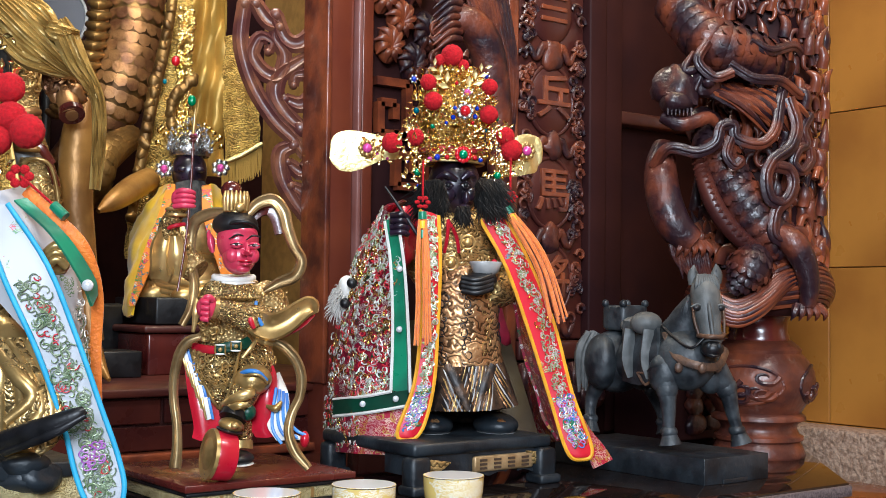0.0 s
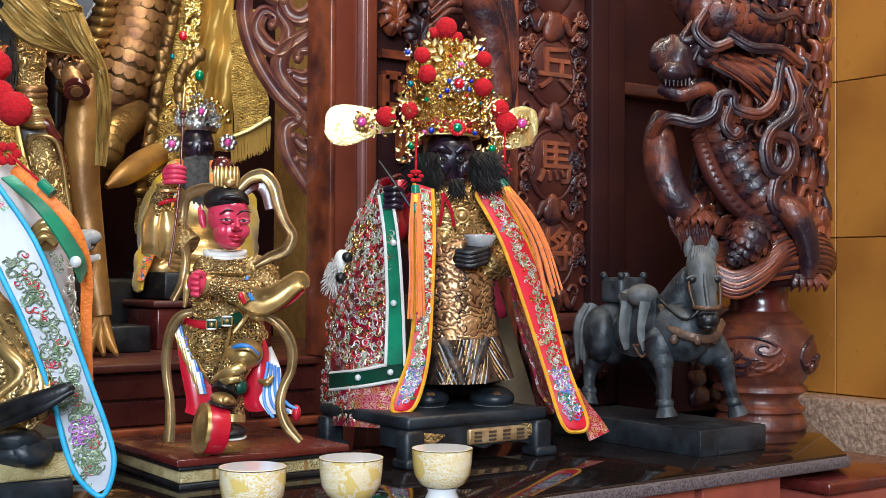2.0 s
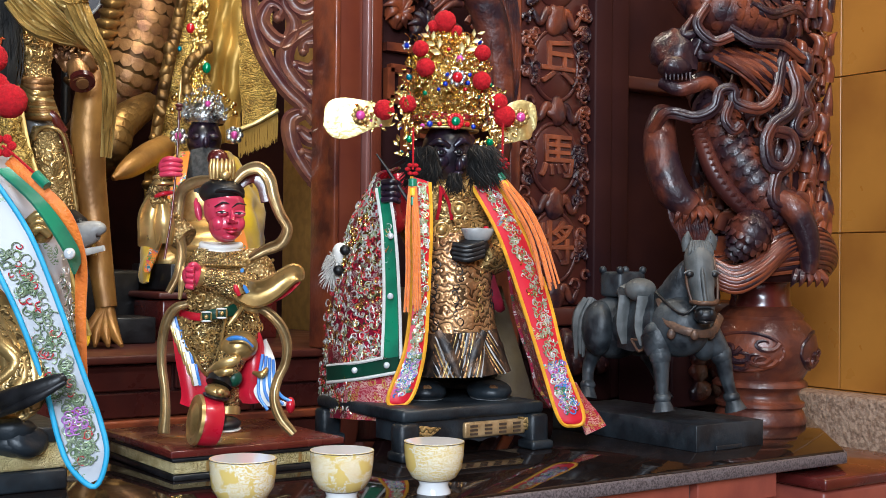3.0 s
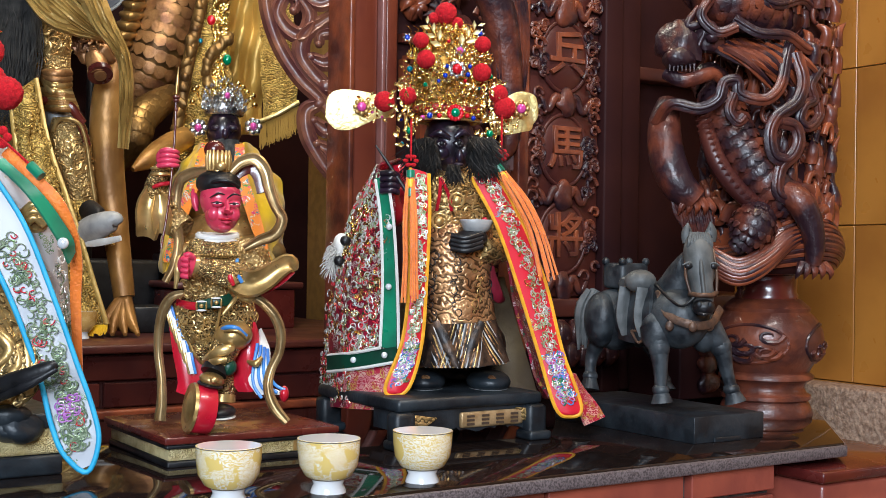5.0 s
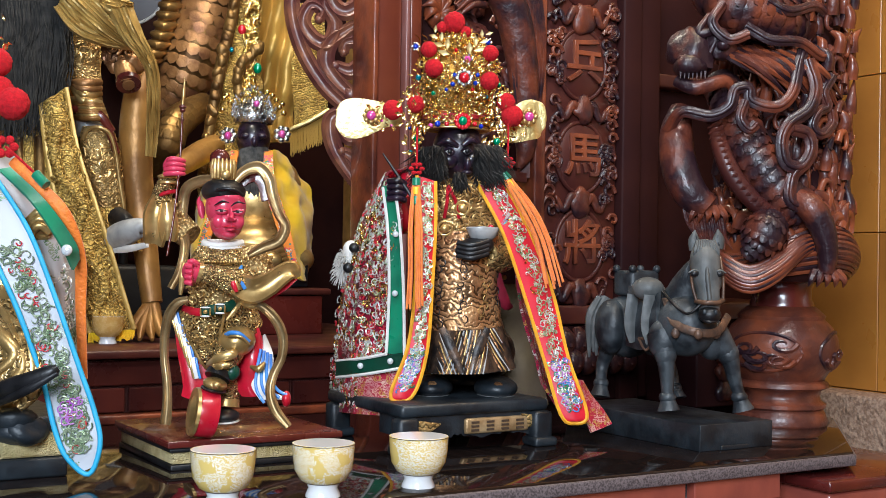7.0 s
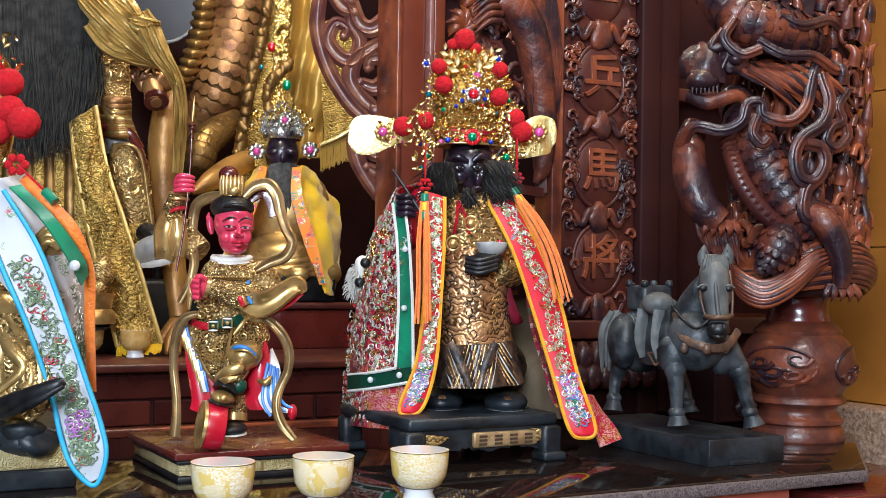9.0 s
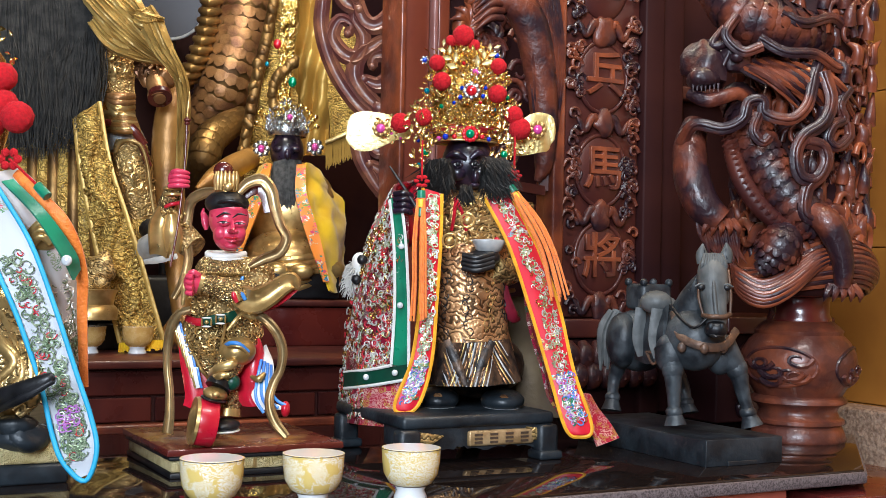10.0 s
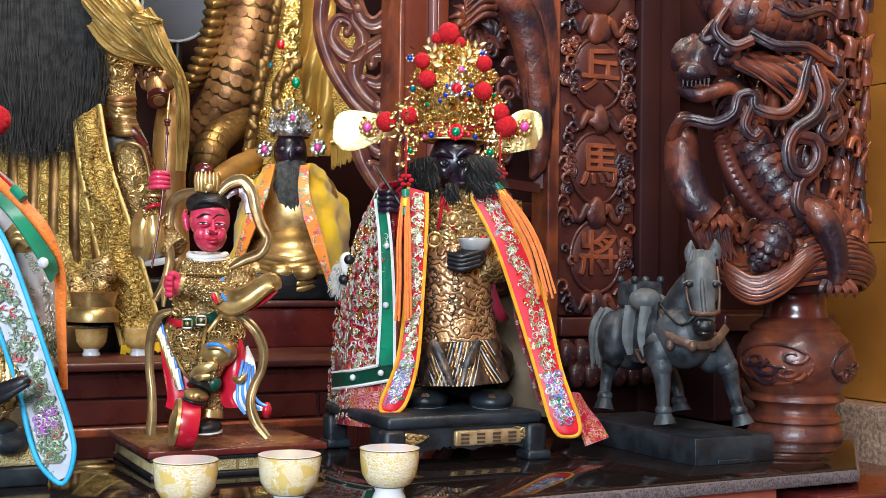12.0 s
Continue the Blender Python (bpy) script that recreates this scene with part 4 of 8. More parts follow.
def shell_point(x, z, out=0.0):
    """A point on the front of the headdress."""
    r = np.interp(z, [p[1] for p in prof], [p[0] for p in prof])
    s = max(-0.98, min(0.98, x / max(r, 1)))
    return HC + RIGHT * x * U + UP * z * U - AHEAD * (r * U * 0.9 * math.sqrt(1 - s * s) + out)


def leaf(bm, c, size, ang, m=0, lean=0.3):
    """A small bent, ribbed leaf of foil."""
    d = RIGHT * math.cos(ang) + UP * math.sin(ang)
    n = (-AHEAD + d * lean).normalized()
    s = d.cross(n)
    a = [c, c + d * size * 0.5 + s * size * 0.28 + n * size * 0.1, c + d * size + n * size * 0.25, c + d * size * 0.5 - s * size * 0.28 + n * size * 0.1, c + d * size * 0.5 - n * size * 0.06]
    v = [bm.verts.new(p) for p in a]
    w = [bm.verts.new(p + n * 0.0008) for p in a]
    for q in ((0, 1, 4), (1, 2, 4), (2, 3, 4), (3, 0, 4)):
        bm.faces.new([v[i] for i in q]).material_index = m
        bm.faces.new([w[i] for i in q[::-1]]).material_index = m
    for i in range(4):
        j = (i + 1) % 4
        bm.faces.new((v[i], w[i], w[j], v[j])).material_index = m


bm = bmesh.new()
for i in range(1150):
    z = rnd.uniform(2, 168)
    r = np.interp(z, [p[1] for p in prof], [p[0] for p in prof]) * 1.2
    x = rnd.uniform(-r, r)
    c = shell_point(x, z, rnd.uniform(0.0, 0.022)) if abs(x) < r * 0.75 else HC + RIGHT * x * U + UP * z * U - AHEAD * rnd.uniform(0, 0.02)
    leaf(bm, c, rnd.uniform(0.0035, 0.0095), rnd.choice((1.57, 0.6, 2.5, rnd.uniform(0, 6.28))) + x * -0.006, 0, rnd.uniform(-0.5, 0.8))
for i in range(90):
    z, x = rnd.uniform(5, 150), rnd.uniform(-70, 70)
    c = shell_point(x, z, 0.008)
    tube(bm, [c, c - AHEAD * 0.008 + RIGHT * rnd.uniform(-.008, .008) + UP * 0.008, c - AHEAD * rnd.uniform(0.008, 0.02) + RIGHT * rnd.uniform(-.012, .012) + UP * 0.012], 0.0007, 0, 5, steps=2)
fil = part("filigree", bm, GOLD_BRIGHT, hat, "cut gold foil leaves and wire springs")
fil["kind"] = "stuff"
for a in (2.2, 0.95):
    bm = bmesh.new()
    c = shell_point(30 * math.cos(a), 120, 0.02)
    for k in range(6):
        leaf(bm, c + (RIGHT * math.cos(a) + UP * math.sin(a)) * 0.007 * k, 0.016 - k * 0.0012, a + 0.7 * (-1) ** k)
    part("spray", bm, GOLD_PALE, hat, "gold foil leaf spray")
for (x, y, r) in ((813, 57, 19), (792, 66, 10), (833, 73, 10), (768, 110, 14), (777, 142, 16), (875, 114, 14), (874, 162, 16), (747, 205, 15), (707, 216, 17.5), (903, 198, 16), (914, 222, 19)):
    bm = bmesh.new()
    c = Vector((0.678, 0.330, 1.567)) + RIGHT * (x - 813) * 0.00078 + UP * (57 - y) * 0.00078 - AHEAD * (0.02 if y > 100 else 0)
    made = bmesh.ops.create_icosphere(bm, subdivisions=4, radius=r * U, matrix=Matrix.Translation(c))["verts"]
    for w in made:
        w.co += (w.co - c) * rnd.uniform(-0.05, 0.05)
    tube(bm, [c, c + AHEAD * 0.03 - UP * 0.01], 0.0008, 0, 5, steps=1)
    part("pompom", bm, POM, hat, "red wool pompom")


def jewel(c, r, gem, petals, mt):
    c = Vector(c)
    bm = bmesh.new()
    for k in range(petals):
        t = k * 2 * math.pi / petals
        blob(bm, c + (RIGHT * math.cos(t) + UP * math.sin(t)) * r * 1.35, (r * 0.55, r * 0.35, r * 0.55), 0, u=8, v=6)
    blob(bm, c + AHEAD * r * 0.4, (r * 1.3, r * 0.4, r * 1.3), 0, u=12, v=6)
    setting = part("setting", bm, mt, hat, "foil flower setting")
    bm = bmesh.new()
    blob(bm, c - AHEAD * r * 0.3, (r, r * 0.6, r), 0, u=12, v=8)
    part("gem", bm, GEM[gem], setting, gem + " glass gem")


jewel((0.674, 0.298, 1.429), 0.0062, "green", 12, GEM["red"])
jewel((0.671, 0.291, 1.486), 0.0068, "red", 8, SILVER)
jewel((0.682, 0.301, 1.513), 0.0045, "pink", 5, SILVER)
jewel((0.590, 0.402, 1.440), 0.0065, "pink", 8, GOLD)
jewel((0.769, 0.279, 1.440), 0.0065, "pink", 8, GOLD)
jewel((0.625, 0.334, 1.405), 0.005, "green", 6, GOLD_BRIGHT)
jewel((0.714, 0.275, 1.402), 0.005, "green", 6, GOLD_BRIGHT)
jewel((0.630, 0.351, 1.532), 0.0035, "blue", 6, SILVER)
jewel((0.717, 0.305, 1.540), 0.0035, "blue", 6, SILVER)
GEMS = [(747, 148, "teal", 5), (807, 164, "blue", 4), (810, 148, "blue", 3.5), (848, 160, "blue", 4), (852, 145, "blue", 3.5), (774, 178, "green", 4), (796, 173, "blue", 3),
        (782, 233, "blue", 5), (798, 234, "red", 4), (770, 236, "pink", 4), (848, 233, "red", 4), (860, 236, "blue", 4), (893, 158, "green", 4), (896, 232, "blue", 3),
        (870, 182, "teal", 3), (843, 172, "red", 3), (812, 104, "red", 3), (733, 238, "blue", 3), (735, 282, "teal", 4), (752, 284, "blue", 4), (874, 282, "blue", 3.5), (888, 287, "teal", 3.5),
        (880, 146, "blue", 4), (700, 232, "pink", 2.5), (650, 215, "teal", 3), (658, 212, "blue", 2.5), (655, 234, "green", 3), (672, 208, "blue", 3), (683, 222, "pink", 3)]
for x, y, g, r in GEMS:
    bm = bmesh.new()
    c = Vector((0.663, 0.295, 1.466)) + RIGHT * (x - 815) * 0.000755 + UP * (180 - y) * 0.000755 + AHEAD * (abs(x - 820) * 0.0005)
    blob(bm, c, r * U * 1.15, 0, u=10, v=8)
    part("gem", bm, GEM[g], hat, g + " glass gem")
# wings of the headdress
for pts, rr in (([(0.626, 0.378, 1.435), (0.609, 0.400, 1.441), (0.583, 0.423, 1.438), (0.565, 0.433, 1.436), (0.556, 0.438, 1.435), (0.554, 0.439, 1.435)], [0.010, 0.018, 0.028, 0.026, 0.015, 0.003]),
                ([(0.732, 0.299, 1.415), (0.752, 0.294, 1.423), (0.774, 0.288, 1.436), (0.789, 0.285, 1.440), (0.797, 0.281, 1.440), (0.799, 0.280, 1.440)], [0.012, 0.020, 0.028, 0.025, 0.014, 0.003])):
    bm = bmesh.new()
    tube(bm, pts, rr, 0, 20, 0.06, 5)
    wing = part("wing", bm, GOLD_PALE, hat, "paddle-shaped pale gold foil wing")
    bm = bmesh.new()
    mid = Vector(pts[1])
    for i in range(40):
        c = mid + RIGHT * rnd.uniform(-0.02, 0.018) + UP * rnd.uniform(-0.016, 0.016) - AHEAD * 0.003
        leaf(bm, c, rnd.uniform(0.004, 0.009), rnd.uniform(0, 6.28))
    part("wing_foil", bm, GOLD_BRIGHT, wing, "cut foil ornament")
for sx in ((0.624, 0.345, 1.415), (0.727, 0.291, 1.414)):
    bm = bmesh.new()
    for i in range(60):
        leaf(bm, Vector(sx) + RIGHT * rnd.uniform(-0.016, 0.016) + UP * rnd.uniform(-0.03, 0.055) - AHEAD * rnd.uniform(0, 0.02), rnd.uniform(0.006, 0.013), rnd.uniform(0, 6.28))
    part("ear_ornament", bm, GOLD_BRIGHT, hat, "hanging gold foil ear ornament")

# ---- pink-faced young deity ----
boy = bmesh.new()
ARMOUR = mat("carved_gilt_armour", (0.80, 0.58, 0.26), (0.55, 0.36, 0.14), 0.26, 0.8, 40, 0.7, 70, relief="curl", dist=0.003, cavity_shade=0.8)
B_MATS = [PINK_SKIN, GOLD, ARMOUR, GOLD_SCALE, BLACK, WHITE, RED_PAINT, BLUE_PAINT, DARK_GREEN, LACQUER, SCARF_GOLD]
SKIN, GILT, CARVED, MAIL, INKY, PALE_PAINT, SCARLET, BLUE, GREEN, MAROON, TARNISHED = range(11)
# head: skull, jaw, cheeks, features
blob(boy, (0.335, 0.281, 1.301), (0.0238, 0.027, 0.0270), SKIN, u=28, v=20)
blob(boy, (0.334, 0.275, 1.282), (0.0192, 0.0215, 0.0205), SKIN, u=26, v=18)
blob(boy, (0.321, 0.265, 1.283), (0.0085, 0.008, 0.0095), SKIN)
blob(boy, (0.339, 0.253, 1.283), (0.0080, 0.008, 0.0095), SKIN)
blob(boy, (0.332, 0.262, 1.268), (0.0085, 0.008, 0.0050), SKIN)
blob(boy, (0.334, 0.286, 1.319), (0.0262, 0.0305, 0.0165), INKY, u=26, v=16)
tube(boy, [(0.314, 0.280, 1.314), (0.317, 0.262, 1.319), (0.324, 0.252, 1.321), (0.335, 0.249, 1.319), (0.346, 0.255, 1.314)], 0.0022, INKY, 8)
tube(boy, [(0.330, 0.251, 1.298), (0.329, 0.246, 1.289), (0.327, 0.244, 1.285)], [0.0020, 0.0030, 0.0040], SKIN)
for ex in ((0.325, 0.249, 1.285), (0.332, 0.244, 1.285)):
    blob(boy, ex, (0.0026, 0.003, 0.0022), SKIN, u=10, v=8)
for e, sl in (((0.321, 0.257, 1.295), -1), ((0.337, 0.246, 1.294), 1)):
    e = Vector(e)
    blob(boy, e, (0.0072, 0.0036, 0.0044), SKIN)
    blob(boy, e - AHEAD * 0.0026 - UP * 0.0003, (0.0050, 0.0012, 0.0008), PALE_PAINT, u=10, v=6)
    blob(boy, e - AHEAD * 0.0034 - UP * 0.0002, (0.0021, 0.0010, 0.0013), INKY, u=8, v=6)
    tube(boy, [e - AHEAD * 0.0028 - RIGHT * 0.0068, e - AHEAD * 0.0038 + UP * 0.0014, e - AHEAD * 0.0022 + RIGHT * 0.0066], [0.0004, 0.0007, 0.0004], INKY, 6)
    tube(boy, [e + UP * 0.0062 - RIGHT * 0.0085 - AHEAD * 0.001, e + UP * 0.0112 - AHEAD * 0.0026 - RIGHT * 0.001 * sl, e + UP * 0.0098 + RIGHT * 0.0080], [0.0006, 0.0013, 0.0005], INKY, 6)
tube(boy, [(0.322, 0.256, 1.277), (0.325, 0.250, 1.277), (0.328, 0.247, 1.277), (0.331, 0.246, 1.277), (0.336, 0.248, 1.277)], [0.0005, 0.0013, 0.0012, 0.0013, 0.0005], SCARLET)
tube(boy, [(0.325, 0.254, 1.274), (0.328, 0.248, 1.273), (0.334, 0.248, 1.274)], [0.0006, 0.0017, 0.0006], SKIN)
blob(boy, (0.313, 0.304, 1.298), (0.0046, 0.007, 0.0110), SKIN, -8)
tube(boy, [(0.312, 0.307, 1.313), (0.310, 0.304, 1.306), (0.311, 0.299, 1.295), (0.313, 0.298, 1.287)], [0.001, 0.0028, 0.0024, 0.0022], SKIN)
# crown and red bun
lathe(boy, (0.333, 0.282, 1.328), [(0.0, 0.0), (0.0125, 0.0), (0.0135, 0.006), (0.0118, 0.010), (0.0145, 0.020), (0.0135, 0.026), (0.0, 0.027)], GILT, 24)
for q in range(7):
    a = (q - 3) * 0.36
    c = Vector((0.332, 0.281, 1.344)) + RIGHT * 0.0138 * math.sin(a) - AHEAD * 0.0138 * math.cos(a)
    tube(boy, [c - UP * 0.010, c + UP * 0.004, c + UP * 0.013], [0.0022, 0.0036, 0.0012], GILT, 8, 0.7)
blob(boy, Vector((0.328, 0.265, 1.338)), (0.006, 0.004, 0.0055), GILT)
blob(boy, (0.329, 0.287, 1.358), (0.0122, 0.012, 0.0115), MAROON, u=20)
# collar, mantle, bead rows
nc = Vector((0.336, 0.291, 1.259))
for q, rr in ((0, 0.0215), (1, 0.0225)):
    tube(boy, [nc - UP * 0.005 * q + RIGHT * rr * math.cos(a * math.pi / 12) - AHEAD * (rr * 1.0 * math.sin(a * math.pi / 12)) - UP * 0.004 * max(0, math.sin(a * math.pi / 12)) for a in range(25)], 0.0042, PALE_PAINT, 8, face=UP, steps=2)
loft(boy, [((0.337, 0.293, 1.259), 0.021, 0.022), ((0.336, 0.293, 1.251), 0.031, 0.028), ((0.337, 0.293, 1.242), 0.037, 0.032), ((0.339, 0.292, 1.235), 0.0395, 0.034), ((0.340, 0.292, 1.232), 0.036, 0.031)], CARVED)
for rw, yy, n in ((0.0262, 462, 30), (0.0392, 489, 44)):
    c0 = Vector((0.337, 0.292, 1.254)) - UP * (yy - 462) * 0.00068
    for q in range(n):
        a = math.pi * (-0.08 + 1.16 * q / (n - 1))
        blob(boy, c0 + RIGHT * rw * math.cos(a) - AHEAD * rw * 0.88 * math.sin(a), 0.0016, GILT, u=6, v=5)
loft(boy, [((0.340, 0.293, 1.233), 0.033, 0.028), ((0.339, 0.295, 1.218), 0.035, 0.030), ((0.336, 0.297, 1.200), 0.033, 0.031), ((0.330, 0.300, 1.185), 0.034, 0.032)], MAIL)
relief(boy, (0.327, 0.294, 1.214), (0.034, 0.030, 0.024), 90, GILT, 0.005, 0.0011)
# hips and the long front plate on the standing side
loft(boy, [((0.330, 0.300, 1.187), 0.034, 0.032), ((0.327, 0.300, 1.170), 0.041, 0.036), ((0.325, 0.299, 1.149), 0.037, 0.036), ((0.325, 0.298, 1.129), 0.026, 0.030), ((0.323, 0.297, 1.111), 0.012, 0.018)], CARVED)
loft(boy, [((0.347, 0.282, 1.186), 0.028, 0.028), ((0.353, 0.275, 1.167), 0.026, 0.030), ((0.351, 0.265, 1.153), 0.021, 0.027), ((0.348, 0.258, 1.145), 0.012, 0.018)], CARVED)
relief(boy, (0.321, 0.297, 1.156), (0.034, 0.036, 0.040), 150, GILT, 0.0055, 0.0011)
relief(boy, (0.352, 0.271, 1.166), (0.026, 0.030, 0.022), 60, GILT, 0.0045, 0.0009)
for pts in ([(0.288, 0.302, 1.170), (0.293, 0.283, 1.147), (0.302, 0.274, 1.124), (0.313, 0.278, 1.111)], [(0.326, 0.255, 1.178), (0.322, 0.255, 1.155), (0.319, 0.263, 1.131), (0.315, 0.277, 1.110)]):
    tube(boy, pts, 0.0018, GILT, 6, steps=5)
# chest beast mask
for q in range(14):
    curl(boy, Vector((0.301, 0.277, 1.197)) + RIGHT * rnd.uniform(-0.012, 0.012) + UP * rnd.uniform(-0.008, 0.008), RIGHT, UP, rnd.uniform(0.003, 0.006), 0.0016, GILT)
# belt with green plaques
tube(boy, [(0.293, 0.302, 1.180), (0.295, 0.276, 1.178), (0.304, 0.262, 1.177)], 0.0048, SCARLET, 8, 0.6)
tube(boy, [(0.302, 0.263, 1.178), (0.316, 0.251, 1.182), (0.327, 0.248, 1.184), (0.336, 0.251, 1.187)], 0.0062, GREEN, 8, 0.5)
for c in ((0.303, 0.256, 1.178), (0.316, 0.244, 1.182)):
    c = Vector(c)
    for dx, dz, lx, lz in ((0, 0.005, 0.006, 0.0012), (0, -0.005, 0.006, 0.0012), (0.0055, 0, 0.0012, 0.005), (-0.0055, 0, 0.0012, 0.005), (0, 0, 0.0025, 0.0025)):
        blob(boy, c + RIGHT * dx + UP * dz, (lx, 0.0016, lz), PALE_PAINT if lx > lz else GILT, u=8, v=6)
tube(boy, [(0.342, 0.241, 1.192), (0.332, 0.238, 1.181), (0.323, 0.241, 1.169)], [0.0018, 0.0026, 0.0015], GILT, 8, 0.5)
tube(boy, [(0.339, 0.249, 1.197), (0.344, 0.235, 1.189), (0.355, 0.230, 1.188), (0.359, 0.234, 1.194), (0.351, 0.239, 1.196)], [0.003, 0.0055, 0.0062, 0.005, 0.003], GILT, 10, 0.6)
# arm across the chest, fist, flaring sleeve
tube(boy, [(0.363, 0.276, 1.242), (0.367, 0.258, 1.227), (0.356, 0.249, 1.213)], [0.018, 0.0205, 0.016], MAIL, 16)
for q in range(70):
    a, h = rnd.uniform(-1.3, 1.3), rnd.uniform(-0.015, 0.015)
    blob(boy, Vector((0.367, 0.261, 1.229)) + RIGHT * 0.0198 * math.sin(a) - AHEAD * 0.0198 * math.cos(a) + UP * h, (0.0019, 0.0014, 0.0022), GILT, u=6, v=5)
tube(boy, [(0.357, 0.246, 1.214), (0.334, 0.245, 1.213), (0.311, 0.249, 1.220), (0.298, 0.254, 1.223)], [0.015, 0.0155, 0.0125, 0.0105], CARVED, 16)
for pts, m in (([(0.349, 0.248, 1.231), (0.341, 0.236, 1.219), (0.348, 0.231, 1.207)], GILT), ([(0.344, 0.251, 1.231), (0.335, 0.235, 1.218), (0.341, 0.230, 1.205)], BLUE), ([(0.339, 0.251, 1.228), (0.330, 0.235, 1.217), (0.334, 0.231, 1.204)], GILT), ([(0.330, 0.242, 1.221), (0.327, 0.233, 1.212), (0.331, 0.231, 1.202)], SCARLET)):
    tube(boy, pts, [0.002, 0.0034, 0.0022], m, 8)
band(boy, [(0.336, 0.241, 1.210), (0.348, 0.226, 1.204), (0.362, 0.216, 1.210), (0.377, 0.210, 1.222), (0.389, 0.209, 1.228), (0.398, 0.213, 1.220)], [0.0125, 0.0145, 0.0125, 0.0105, 0.009, 0.004], GILT, 0.45, 0.004)
band(boy, [(0.342, 0.241, 1.200), (0.354, 0.229, 1.197), (0.370, 0.218, 1.205), (0.384, 0.215, 1.214), (0.397, 0.214, 1.219)], [0.006, 0.0075, 0.0085, 0.008, 0.003], SCARLET, 0.2, 0.003)
tube(boy, [(0.297, 0.255, 1.223), (0.293, 0.256, 1.224)], 0.0125, GILT, 16, steps=1)
blob(boy, (0.288, 0.259, 1.224), (0.0125, 0.013, 0.0135), SKIN)
for q in range(4):
    tube(boy, [Vector((0.282, 0.255, 1.232)) - UP * 0.0062 * q, Vector((0.277, 0.248, 1.231)) - UP * 0.0062 * q, Vector((0.282, 0.243, 1.230)) - UP * 0.0062 * q], 0.0034, SKIN, 8)
tube(boy, [(0.288, 0.248, 1.233), (0.283, 0.246, 1.236), (0.279, 0.249, 1.235)], [0.0040, 0.0036, 0.0028], SKIN, 8)
tube(boy, [(0.282, 0.275, 1.234), (0.280, 0.271, 1.218), (0.280, 0.277, 1.197)], [0.002, 0.004, 0.002], GILT, 8, 0.5)
# raised arm with open sleeve, hand and spear
tube(boy, [(0.307, 0.323, 1.265), (0.296, 0.337, 1.279), (0.287, 0.341, 1.296)], [0.016, 0.0175, 0.014], MAIL, 16)
for q in range(60):
    a, h = rnd.uniform(-1.3, 1.3), rnd.uniform(-0.02, 0.02)
    blob(boy, Vector((0.290, 0.337, 1.290)) + RIGHT * (0.0166 * math.sin(a) - h * 0.3) - AHEAD * 0.0168 * math.cos(a) + UP * h, (0.0022, 0.0015, 0.0024), GILT, u=6, v=5)
tube(boy, [(0.282, 0.340, 1.294), (0.276, 0.338, 1.313), (0.279, 0.329, 1.330), (0.282, 0.323, 1.340)], [0.0135, 0.0125, 0.0105, 0.0095], CARVED, 14)
band(boy, [(0.274, 0.334, 1.314), (0.268, 0.333, 1.292), (0.269, 0.336, 1.271), (0.270, 0.344, 1.257)], [0.008, 0.013, 0.013, 0.011], GILT, 0.5, 0.004)
band(boy, [(0.278, 0.325, 1.305), (0.279, 0.321, 1.281), (0.282, 0.329, 1.261)], [0.006, 0.011, 0.009], GILT, 0.4, 0.004)
tube(boy, [(0.271, 0.329, 1.314), (0.276, 0.319, 1.317), (0.287, 0.320, 1.319)], 0.0026, SCARLET, 8)
for yy in (340, 350):
    c = Vector((0.280, 0.326, 1.336)) - UP * (yy - 340) * 0.00068
    tube(boy, [c + RIGHT * 0.0112 * math.cos(a * math.pi / 8) - AHEAD * 0.0112 * math.sin(a * math.pi / 8) for a in range(17)], 0.0022, GILT, 6, face=UP, steps=2)
blob(boy, (0.283, 0.319, 1.348), (0.0125, 0.012, 0.0125), SKIN)
for q in range(4):
    tube(boy, [Vector((0.274, 0.313, 1.355)) - UP * 0.0056 * q - RIGHT * 0.001 * q, Vector((0.277, 0.304, 1.356)) - UP * 0.0056 * q, Vector((0.286, 0.302, 1.355)) - UP * 0.0054 * q, Vector((0.292, 0.306, 1.354)) - UP * 0.005 * q], [0.0030, 0.0034, 0.0030, 0.0024], SKIN, 8)
tube(boy, [(0.288, 0.304, 1.421), (0.286, 0.303, 1.363), (0.279, 0.300, 1.294), (0.271, 0.300, 1.242)], 0.0014, MAROON, 8)
for q, (yy, rr) in enumerate(((218, 0.0046), (224, 0.0036), (240, 0.0024))):
    blob(boy, Vector((0.288, 0.304, 1.418)) - UP * (yy - 218) * 0.00068, (rr, rr, 0.0026), MAROON, u=12, v=8)
tube(boy, [(0.288, 0.304, 1.421), (0.289, 0.304, 1.434), (0.290, 0.304, 1.453)], [0.0016, 0.0022, 0.0002], GILT, 8)
# floating scarf
band(boy, [(0.321, 0.288, 1.333), (0.311, 0.307, 1.331), (0.301, 0.322, 1.322), (0.298, 0.326, 1.299), (0.297, 0.323, 1.275), (0.295, 0.307, 1.251), (0.284, 0.293, 1.224), (0.274, 0.294, 1.204)], [0.0048, 0.0059, 0.0059, 0.0053, 0.0051, 0.0048, 0.0040, 0.0033], TARNISHED, 0.5, 0.003)
